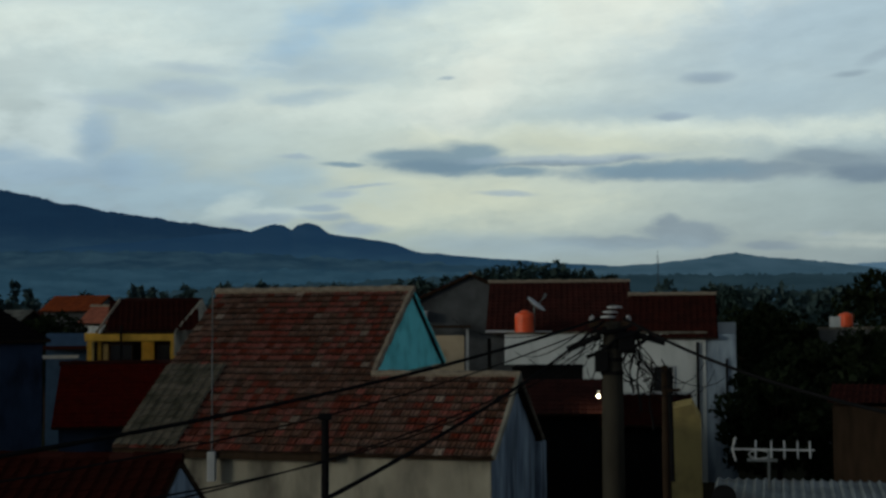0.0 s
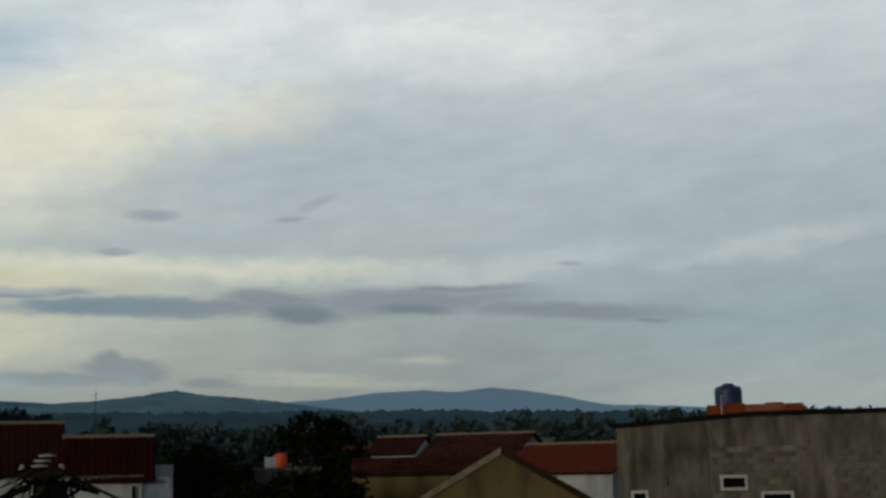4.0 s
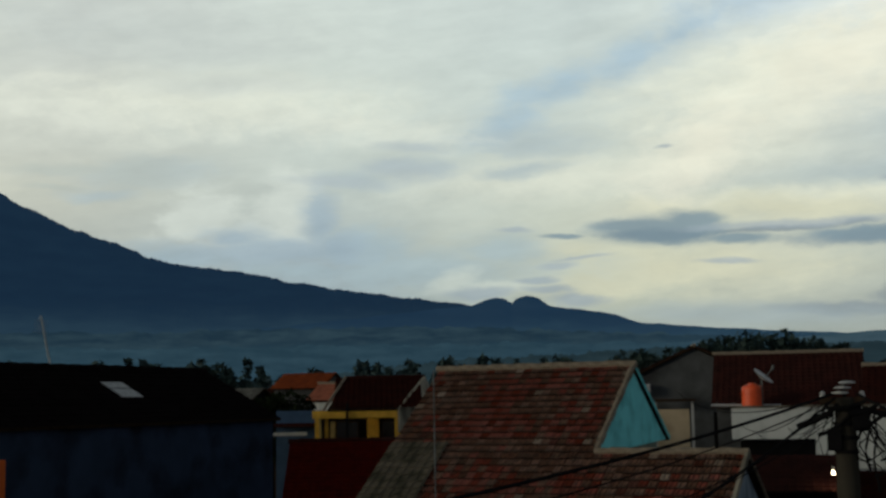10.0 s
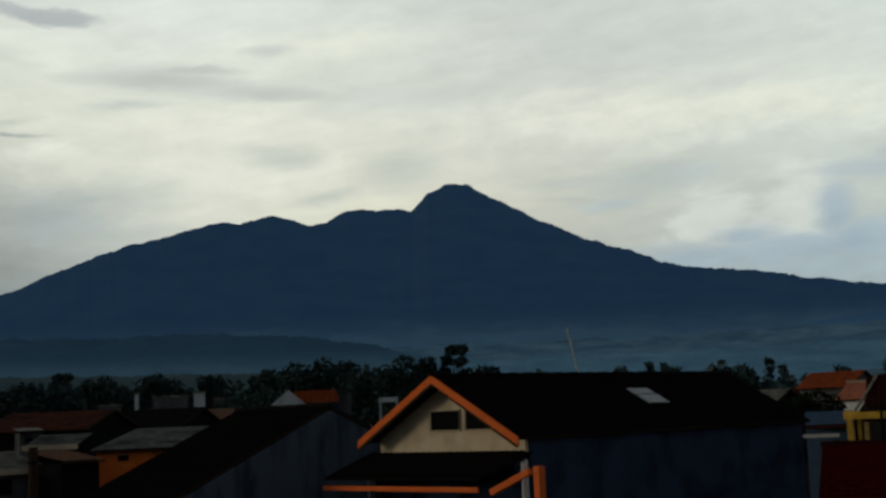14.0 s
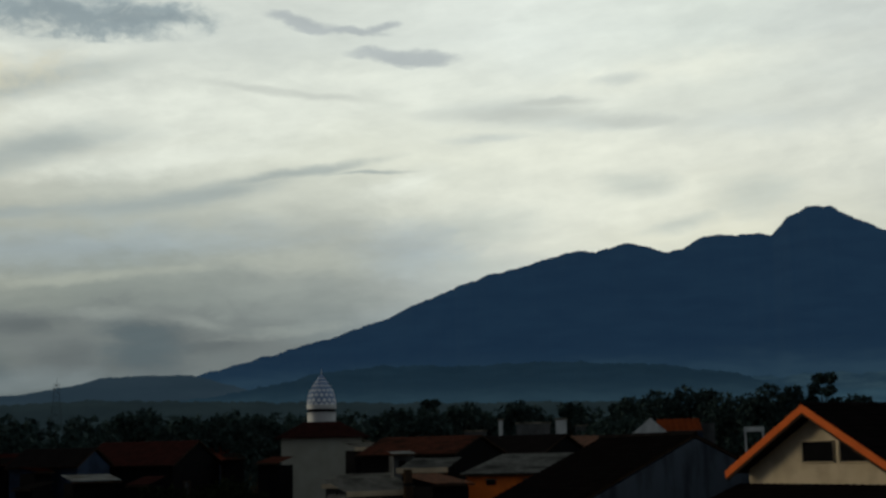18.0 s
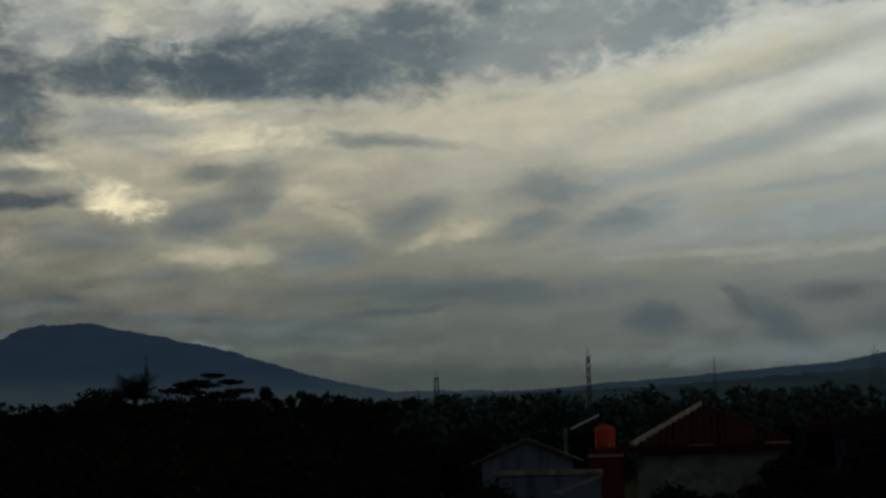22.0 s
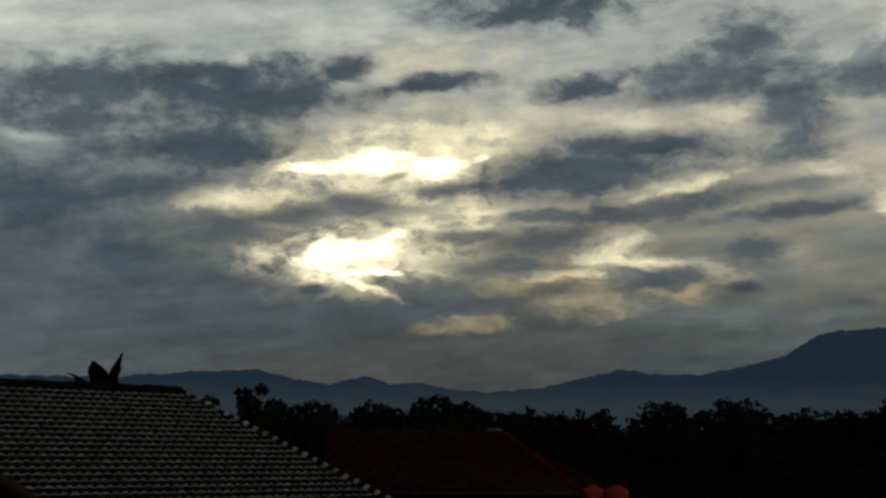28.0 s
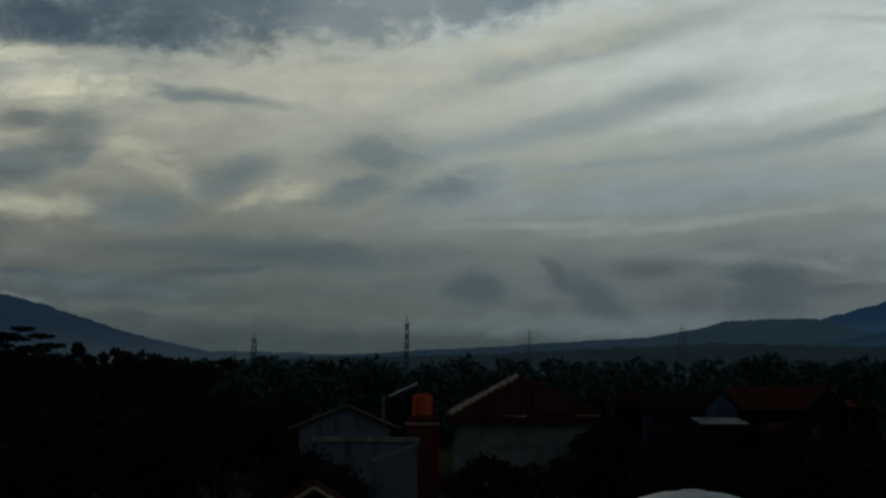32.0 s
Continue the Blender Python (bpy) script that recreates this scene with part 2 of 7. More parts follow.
# faint flecks in the east
layer((0.392, 0.437, 0.466), 0.7, 0.7, 0.2, 0.2, (
    (-18.4, 11.07, 0.8, 0.2, -23),
))
# heaped cloud over the eastern hill
layer((0.276, 0.308, 0.33), 0.9, 0.45, 0.35, 0.3, (
    (-10.1, 3.84, 1.66, 0.54, 2), (-7.3, 3.58, 2.55, 0.29, 1), (-13.7, 3.34, 1.33, 0.22, 2), (-9.4, 4.41, 0.59, 0.34, 1),
))
# low cream streaks over the eastern hills
layer((0.63, 0.614, 0.514), 0.45, 1, 0.3, 0.3, (
    (-17.8, 3.59, 2.69, 0.2, 4), (-22.7, 4.18, 1.23, 0.15, 2), (-18.8, 3.26, 3.42, 0.2, 2),
))
# slate clouds to the north-east
layer((0.234, 0.305, 0.356), 0.9, 0.58, 0.3, 0.25, (
    (0.4, 7.13, 2.81, 0.54, 2), (-0.9, 7.48, 1.26, 0.49, 2), (1.8, 7.43, 1.47, 0.29, 1), (4.5, 7.08, 0.99, 0.1, 1), (-3.0, 6.64, 1.44, 0.2, 2),
    (-9.3, 6.62, 3.19, 0.37, 0), (-7.7, 6.69, 1.62, 0.2, 3),
))
# their darker heart
layer((0.177, 0.242, 0.3), 0.6, 0.6, 0.3, 0.3, (
    (0.4, 6.88, 2.2, 0.27, 2),
))
# thin slate streaks
layer((0.382, 0.429, 0.474), 0.7, 0.7, 0.3, 0.25, (
    (-5.4, 7.2, 3.77, 0.15, -1), (-11.2, 10.58, 0.85, 0.2, 1), (-9.7, 9.01, 0.73, 0.12, 0), (4.8, 5.78, 0.74, 0.15, -4), (3.8, 6.08, 1.11, 0.07, -4),
    (-2.5, 5.78, 1.08, 0.1, 2), (0.0, 10.72, 0.34, 0.07, -3), (6.8, 7.36, 0.62, 0.1, 1),
))
# white rags at the double summit
layer((0.606, 0.633, 0.573), 0.7, 0.8, 0.5, 0.4, (
    (9.3, 5.22, 0.99, 0.39, -19), (7.8, 4.91, 1.23, 0.25, 1),
))
# grey rags at the double summit
layer((0.347, 0.397, 0.44), 0.8, 0.7, 0.5, 0.35, (
    (8.3, 4.67, 1.23, 0.22, 1), (5.3, 4.68, 0.99, 0.17, 1), (4.1, 4.29, 1.23, 0.25, 1), (5.8, 5.13, 0.74, 0.15, 1),
))
# haze bank beyond the ridge
layer((0.371, 0.424, 0.446), 0.7, 0.9, 0.3, 0.3, (
    (-4.1, 3.39, 4.73, 0.44, 1), (-1.2, 3.58, 2.89, 0.39, 1),
))
# light round the volcano
layer((0.829, 0.821, 0.721), 0.6, 1.1, 0.5, 0.6, (
    (37.2, 16.11, 5.44, 0.61, -5), (40.2, 12.97, 6.01, 0.98, -1), (25.8, 12.53, 6.24, 0.98, 2), (41.4, 10.8, 6.16, 1.23, -1), (14.3, 12.06, 4.72, 0.61, 5),
))
# dull sheet above the volcano
layer((0.582, 0.608, 0.588), 0.55, 1.1, 0.5, 0.6, (
    (22.6, 15.78, 7.49, 1.11, 3), (30.1, 17.99, 5.07, 0.74, 1), (33.8, 13.95, 2.99, 0.49, 0), (19.0, 13.62, 3.68, 0.39, 0),
))
# grey streaks round the volcano
layer((0.556, 0.582, 0.556), 0.7, 0.85, 0.4, 0.4, (
    (44.7, 14.85, 2.57, 0.44, -2), (41.1, 14.38, 3.12, 0.29, 1), (39.4, 15.96, 0.98, 0.2, -1), (42.3, 15.29, 0.72, 0.1, -7), (45.4, 13.78, 1.39, 0.15, -2),
))
# dull clouds at the summit
layer((0.506, 0.531, 0.494), 0.7, 0.9, 0.5, 0.4, (
    (33.8, 10.79, 1.49, 0.74, 1), (37.0, 9.72, 1.22, 0.29, -10), (39.0, 11.54, 1.45, 0.49, 0), (26.1, 9.97, 1.99, 0.2, 0), (22.9, 9.96, 1.48, 0.61, 3),
    (26.4, 9.17, 1.0, 0.12, 2), (46.0, 9.78, 2.04, 0.74, -1), (46.7, 8.13, 1.79, 0.49, -1),
))
# bluish clouds beside the cumulus
layer((0.471, 0.518, 0.543), 0.7, 0.9, 0.5, 0.4, (
    (11.1, 11.07, 1.14, 0.25, 5), (11.4, 10.04, 1.37, 0.44, 5), (14.4, 9.57, 1.65, 0.2, 4),
))
# light streaks to the north
layer((0.802, 0.81, 0.735), 0.6, 1.05, 0.4, 0.5, (
    (63.1, 14.84, 6.22, 0.98, -9), (56.8, 14.89, 6.3, 1.47, -4), (69.3, 16.53, 6.03, 0.74, -9), (59.3, 13.06, 4.51, 0.61, -8), (49.1, 11.79, 1.48, 0.49, -13),
    (50.5, 16.2, 4.02, 0.74, 2),
))
# low cream streaks to the north
layer((0.527, 0.533, 0.452), 0.3, 0.9, 0.4, 0.4, (
    (63.0, 7.79, 5.36, 0.2, -4), (69.1, 7.71, 3.53, 0.2, -1), (51.9, 8.44, 4.94, 0.49, 1), (73.5, 9.95, 1.14, 0.12, -2),
))
# blue-grey sheet to the north
layer((0.34, 0.393, 0.43), 0.65, 1, 0.4, 0.4, (
    (73.5, 9.24, 2.05, 0.69, -15), (48.7, 8.85, 2.2, 0.98, 2), (63.5, 9.13, 8.51, 0.69, -4),
))
# long grey streaks to the north
layer((0.34, 0.378, 0.378), 0.78, 0.85, 0.35, 0.3, (
    (58.1, 11.35, 3.5, 0.39, -10), (61.1, 10.86, 3.97, 0.34, -6), (54.3, 12.29, 3.26, 0.2, -9), (50.6, 12.38, 1.49, 0.07, 0), (68.0, 15.29, 5.35, 0.49, -12),
    (72.3, 14.12, 3.05, 0.49, -15), (64.3, 13.37, 2.47, 0.61, -13), (69.2, 12.02, 5.96, 0.49, -12), (66.7, 10.41, 3.86, 0.2, -5), (73.6, 11.12, 2.29, 0.39, -8),
))
# thin grey streaks left of the volcano
layer((0.533, 0.545, 0.509), 0.7, 0.8, 0.4, 0.3, (
    (44.3, 14.7, 3.15, 0.25, 1), (38.9, 14.3, 2.32, 0.25, 5), (54.3, 15.82, 3.29, 0.15, 6), (42.4, 15.17, 1.44, 0.15, -1),
))
# ragged dark cloud high in the north
layer((0.303, 0.359, 0.388), 0.88, 0.8, 0.7, 0.6, (
    (71.7, 17.55, 2.62, 0.98, -9), (72.9, 16.88, 1.87, 0.49, -4), (63.6, 18.89, 3.76, 0.74, 3), (61.6, 18.35, 2.78, 0.44, -4), (60.1, 18.97, 1.53, 0.37, -1),
    (66.1, 18.8, 1.73, 0.44, 7),
))
# small dark rags high in the north
layer((0.409, 0.435, 0.452), 0.85, 0.6, 0.6, 0.5, (
    (53.7, 18.82, 1.53, 0.25, 15), (51.7, 18.45, 1.78, 0.15, 2), (50.1, 18.59, 0.75, 0.15, -12), (48.9, 17.34, 1.88, 0.29, 5),
))
# body of the fog bank
layer((0.169, 0.185, 0.185), 0.88, 0.65, 0.5, 0.45, (
    (60.1, 5.1, 4.89, 1.38, 0), (63.5, 4.74, 2.9, 1.23, 0), (55.9, 4.87, 2.46, 0.69, 1), (67.8, 4.85, 2.02, 1.18, 20), (72.7, 4.92, 1.47, 0.84, -1),
    (65.4, 5.83, 1.44, 0.69, 0),
))
# dark folds of the fog bank
layer((0.113, 0.128, 0.134), 0.7, 0.85, 0.6, 0.45, (
    (60.1, 4.56, 2.08, 1.03, -15), (67.6, 4.49, 1.07, 0.64, 25), (72.6, 4.92, 1.0, 0.54, -1), (65.4, 5.83, 1.15, 0.34, 0), (60.8, 5.54, 1.13, 0.37, -10),
    (69.0, 5.56, 0.83, 0.25, 40), (63.5, 4.38, 1.21, 0.59, 0), (57.6, 4.84, 1.48, 0.44, 0),
))
# lit top of the fog bank
layer((0.34, 0.363, 0.34), 0.4, 1, 1, 0.5, (
    (54.4, 5.49, 2.22, 0.22, -4), (61.6, 6.28, 1.71, 0.22, 0), (58.1, 5.92, 1.23, 0.22, 12),
))
# low mist to the north
layer((0.188, 0.219, 0.23), 0.7, 0.9, 0.4, 0.4, (
    (66.6, 3.41, 7.08, 0.49, 0),
))
# warm light to the north-west
layer((0.71, 0.649, 0.491), 0.65, 1.1, 0.6, 0.6, (
    (78.6, 14.05, 7.49, 1.23, 0), (69.7, 15.54, 5.02, 0.74, -9), (91.9, 13.29, 2.06, 0.74, -3),
))
# cream breaks to the north-west
layer((0.687, 0.62, 0.447), 0.4, 1.2, 1, 0.5, (
    (87.6, 10.71, 2.13, 0.44, 19), (80.6, 9.18, 1.72, 0.32, 0), (91.4, 11.2, 1.37, 0.32, -2), (86.7, 9.89, 1.43, 0.54, 30), (91.5, 8.14, 1.81, 0.32, -1),
    (82.8, 8.82, 1.22, 0.25, -25),
))
# slate rags to the north-west
layer((0.165, 0.204, 0.219), 0.75, 0.9, 0.5, 0.5, (
    (77.1, 10.74, 2.0, 0.86, 1), (78.1, 9.4, 1.41, 0.69, -19), (74.2, 9.33, 1.72, 0.57, -13), (83.5, 9.67, 1.68, 0.57, -20), (87.4, 8.27, 1.88, 0.61, 0),
    (92.2, 9.53, 1.29, 0.81, -12), (90.0, 10.54, 1.08, 0.57, -32), (90.9, 11.69, 2.12, 0.27, -2), (85.2, 13.03, 3.34, 0.27, 4),
))
# low dark sheets to the north-west
layer((0.095, 0.124, 0.139), 0.75, 0.9, 0.4, 0.4, (
    (88.3, 4.81, 2.78, 0.44, 0), (91.5, 5.33, 2.7, 0.2, 3), (83.5, 5.74, 2.88, 0.17, -8), (81.1, 6.5, 6.07, 0.54, 1), (72.8, 4.92, 1.11, 0.54, 2),
    (67.6, 4.71, 1.45, 0.54, 27), (60.7, 5.4, 1.4, 0.54, 3), (60.5, 4.67, 1.63, 0.64, 3),
))
# pale mist to the north-west
layer((0.161, 0.182, 0.161), 0.6, 1, 0.4, 0.4, (
    (85.9, 4.01, 4.7, 0.29, 1), (78.7, 3.9, 7.28, 0.54, 1),
))
# dark mass high in the north-west
layer((0.122, 0.165, 0.196), 0.92, 0.75, 0.55, 0.6, (
    (86.5, 16.57, 7.26, 1.7, -2), (90.3, 16.05, 3.66, 1.35, -3), (82.8, 16.91, 3.88, 1.45, -1), (83.5, 18.08, 2.39, 0.81, -1), (79.5, 18.62, 1.22, 0.64, 0),
))
# torn edge of the dark mass
layer((0.257, 0.302, 0.327), 0.8, 0.85, 0.8, 0.7, (
    (76.0, 18.13, 3.82, 1.3, 1), (72.1, 17.81, 2.34, 1.03, -8), (70.1, 18.21, 1.74, 0.57, -16), (77.3, 16.95, 3.5, 0.86, 0), (78.0, 19.1, 1.45, 0.69, 0),
    (64.0, 18.6, 3.72, 0.54, 2), (61.1, 18.54, 2.23, 0.44, -4),
))
# soft cream light in the west
layer((0.597, 0.537, 0.395), 0.45, 1.1, 0.7, 0.6, (
    (92.2, 8.11, 1.74, 0.61, 1), (87.7, 10.87, 1.5, 0.39, 1), (86.1, 12.05, 1.5, 0.37, 2), (101.2, 8.46, 0.96, 0.61, -1), (81.0, 9.19, 1.94, 0.34, -13),
    (94.2, 11.92, 6.22, 1.47, 0),
))
# cream breaks in the west
layer((0.936, 0.849, 0.618), 0.8, 0.95, 0.8, 0.6, (
    (103.3, 14.4, 1.67, 0.61, 8), (106.3, 11.43, 2.09, 0.27, -7), (99.1, 11.64, 1.71, 0.27, 9), (96.1, 10.45, 1.48, 0.59, 20), (108.5, 8.88, 1.35, 0.59, -2),
    (105.5, 8.02, 2.09, 0.32, 14), (92.1, 13.14, 3.01, 0.44, 0), (106.6, 14.12, 1.16, 0.44, -3), (93.4, 14.6, 3.27, 0.39, 0), (95.1, 18.2, 2.03, 0.59, -1),
))
# dark band across the west
layer((0.088, 0.12, 0.148), 0.92, 0.8, 0.6, 0.7, (
    (92.6, 16.05, 4.55, 1.08, 0), (97.1, 15.78, 3.29, 0.91, -1), (103.8, 15.91, 3.74, 1.13, -3), (102.8, 17.25, 2.05, 1.13, -22), (100.4, 14.26, 1.62, 2.26, -2),
))
# grey rags above the band
layer((0.324, 0.344, 0.354), 0.7, 0.85, 0.8, 0.7, (
    (98.4, 17.66, 1.72, 0.93, -2), (93.6, 18.21, 2.34, 0.69, 0), (95.6, 13.62, 1.99, 0.86, 9), (94.1, 13.39, 1.73, 0.44, 0), (76.3, 17.05, 3.3, 0.86, -5),
))
# streaks over the western mountain
layer((0.177, 0.198, 0.195), 0.75, 0.75, 0.45, 0.4, (
    (103.9, 9.97, 2.71, 0.25, -6), (100.5, 10.28, 2.78, 0.39, -9), (102.0, 11.22, 3.86, 0.25, -3), (104.8, 10.77, 1.62, 0.44, -12), (97.4, 8.74, 2.52, 0.61, 0),
    (98.6, 9.09, 1.12, 0.32, 0), (107.5, 8.32, 0.77, 0.22, -2), (106.6, 7.64, 1.58, 0.57, -1), (101.5, 7.49, 1.1, 0.69, -21), (92.4, 9.83, 1.72, 0.81, -24),
    (90.7, 10.92, 1.72, 0.81, -29), (92.2, 11.67, 1.15, 0.39, 0), (103.4, 8.66, 2.17, 0.49, -1), (94.2, 7.14, 1.41, 0.2, 0),
))
# low grey sheets over the western mountain
layer((0.148, 0.174, 0.177), 0.7, 0.9, 0.4, 0.4, (
    (93.7, 5.18, 0.98, 0.39, -19), (89.8, 4.89, 2.22, 0.39, 1), (86.6, 4.71, 1.72, 0.27, 1), (107.5, 6.44, 2.71, 0.54, -1), (103.1, 5.79, 3.28, 0.39, 0),
))
# glow before the sun
layer((0.749, 0.678, 0.501), 0.7, 1.1, 0.9, 0.6, (
    (118.2, 12.66, 6.81, 2.21, -2), (119.3, 8.51, 4.78, 1.47, -2), (115.2, 10.58, 2.95, 0.98, -2), (116.6, 16.82, 3.74, 0.98, -3), (112.3, 14.07, 5.01, 0.74, -1),
))
# upper light in the west
layer((0.64, 0.655, 0.603), 0.7, 1.05, 0.7, 0.6, (
    (133.5, 17.39, 2.8, 1.11, -6), (120.8, 18.24, 3.55, 0.74, -2), (124.5, 16.88, 2.0, 0.22, -8), (132.1, 13.54, 3.5, 0.17, -4), (133.7, 12.95, 1.14, 0.22, 6),
))
# grey field in the west
layer((0.079, 0.102, 0.118), 0.75, 1.05, 0.5, 0.5, (
    (125.1, 7.79, 3.64, 1.35, -3), (124.5, 5.22, 4.53, 0.98, -2), (124.2, 8.54, 3.45, 0.86, -3), (120.9, 5.81, 4.69, 0.69, -2),
))
# bright breaks before the sun
layer((1.161, 1.018, 0.686), 0.88, 0.85, 1, 0.6, (
    (118.5, 12.41, 5.2, 0.84, -3), (124.8, 10.64, 2.6, 0.42, 2), (119.3, 8.39, 3.68, 1.15, -10), (114.5, 10.6, 0.93, 0.76, 38), (114.3, 12.93, 1.24, 0.42, -2),
    (108.7, 8.73, 1.24, 0.25, -10), (116.3, 13.71, 2.52, 0.39, -2), (105.3, 11.32, 1.8, 0.2, -12), (95.9, 10.3, 1.2, 0.49, 12), (107.0, 8.25, 1.24, 0.2, 10),
    (110.5, 7.73, 1.51, 0.2, -1), (117.2, 11.01, 1.49, 0.25, -2),
))
# low warm breaks in the west
layer((0.541, 0.427, 0.253), 0.6, 0.95, 0.9, 0.5, (
    (115.1, 5.41, 1.5, 0.29, -9), (109.2, 6.52, 1.73, 0.59, 0), (111.7, 7.47, 1.97, 0.34, -11), (105.8, 7.03, 1.48, 0.49, 0),
))
# white break before the sun
layer((2.3, 1.95, 1.32), 1, 0.7, 1, 0.5, (
    (119.4, 12.48, 2.28, 0.32, -7), (116.5, 12.25, 1.26, 0.39, -2), (120.0, 8.24, 1.71, 0.71, -14), (118.4, 9.02, 0.82, 0.22, -17), (119.5, 7.54, 1.22, 0.17, -2),
    (114.2, 12.69, 0.52, 0.17, -2), (118.9, 6.83, 0.91, 0.17, 18), (121.2, 8.68, 0.81, 0.22, -43),
))
# slate masses in the west
layer((0.062, 0.09, 0.118), 0.95, 0.65, 0.5, 0.6, (
    (124.6, 15.13, 4.49, 1.18, -5), (125.8, 12.69, 2.2, 0.98, -4), (122.7, 15.03, 2.0, 0.79, -4), (120.3, 16.61, 1.17, 0.49, -4), (109.3, 12.17, 5.11, 1.11, -5),
    (107.8, 13.04, 3.32, 0.69, 0), (111.5, 11.65, 3.3, 0.54, -1), (115.9, 15.94, 2.1, 0.42, -5), (117.1, 15.79, 1.78, 0.29, -3), (109.8, 15.7, 1.82, 0.49, -10),
    (111.9, 19.14, 4.28, 0.79, -1),
))
# slate masses behind the tiled roof
layer((0.066, 0.095, 0.124), 0.9, 0.75, 0.6, 0.6, (
    (131.7, 14.98, 4.81, 1.23, -9), (131.4, 13.71, 2.54, 0.59, -4), (126.9, 16.03, 4.41, 0.49, -6), (132.9, 10.43, 3.3, 1.45, -4), (129.5, 8.23, 1.7, 1.18, 28),
    (126.8, 12.92, 4.08, 0.84, -3), (129.1, 11.12, 2.85, 0.64, -3),
))
# slate rags before the sun
layer((0.088, 0.108, 0.124), 0.86, 0.75, 0.8, 0.6, (
    (119.4, 10.56, 1.93, 0.54, -2), (122.7, 10.16, 2.41, 0.39, -3), (125.7, 9.53, 1.57, 0.54, -3), (115.5, 11.43, 1.7, 0.34, -7), (114.7, 9.25, 1.4, 0.27, -6),
    (111.7, 9.07, 2.55, 0.57, -1), (116.6, 6.4, 2.49, 0.86, -1), (124.6, 6.63, 3.66, 0.86, -2), (110.3, 10.19, 3.44, 0.27, -1), (106.5, 10.47, 2.87, 0.34, -8),
    (100.8, 10.3, 2.83, 0.32, -4), (106.0, 7.52, 1.71, 0.44, 0), (102.3, 8.61, 1.13, 0.57, 1), (113.2, 8.06, 2.27, 0.39, -1),
))
# thin rag across the bright break
layer((0.37, 0.318, 0.208), 0.8, 0.6, 0.5, 0.3, (
    (118.1, 11.89, 0.68, 0.15, -17),
))
# small dark lens clouds in the west
layer((0.066, 0.081, 0.108), 0.9, 0.6, 0.25, 0.2, (
    (121.6, 6.87, 0.56, 0.27, -2), (102.9, 7.02, 0.74, 0.25, 0),
))
# faint lens clouds in the west
layer((0.097, 0.113, 0.124), 0.75, 0.8, 0.4, 0.25, (
    (98.1, 6.2, 0.81, 0.2, 1), (99.2, 5.41, 0.39, 0.15, -20), (101.5, 4.77, 0.92, 0.2, 0), (104.2, 4.29, 0.68, 0.1, 0),
))
# wisps on the western flank
layer((0.206, 0.236, 0.244), 0.6, 0.8, 0.8, 0.4, (
    (92.7, 3.78, 0.54, 0.15, 1), (91.2, 3.66, 0.44, 0.15, 1), (92.2, 4.26, 0.98, 0.15, 11),
))
# faint streaks in the veil, strong mottling before the sun
WEST = wramp(AZ, 70.0, 108.0, 0.4, 1.5)
MOTTLE = wm("MULTIPLY", wm("MULTIPLY_ADD", FINE, 0.6, wm("MULTIPLY", CURD, 0.22)), WEST)
# fine streaks in the whole veil
sky = wmix(1.0, sky, wn("ShaderNodeCombineColor", Red=wm("MULTIPLY_ADD", MOTTLE, 1.0, 1.0), Green=wm("MULTIPLY_ADD", MOTTLE, 0.97, 1.0), Blue=wm("MULTIPLY_ADD", MOTTLE, 0.9, 1.0)).outputs[0], "MULTIPLY")
# unseen dim deck added overhead to hold the light down
sky = wmix(wramp(EL, 19.0, 42.0), sky, (0.025, 0.028, 0.033))
# unseen sky behind the terrace, toned for the light on the houses
sky = wmix(wm("MAXIMUM", wramp(AZ, -50.0, -80.0), wramp(AZ, 142.0, 165.0)), sky, wmix(wramp(sep.outputs[0], -0.6, 0.25), (0.11, 0.11, 0.11), (0.15, 0.16, 0.175)))
out = wn("ShaderNodeBackground", Color=sky, Strength=1.0)
WT.links.new(out.outputs[0], WT.nodes.new("ShaderNodeOutputWorld").inputs[0])

sun = new("sun", bpy.data.lights.new("sun", "SUN"))
sun.data.energy, sun.data.angle, sun.data.color = 0.9, radians(14), (1.0, 0.86, 0.66)
sun.matrix_world = look(spot(SUN_AZ, 100, 100 * math.tan(radians(SUN_EL))), (0, 0, 0))


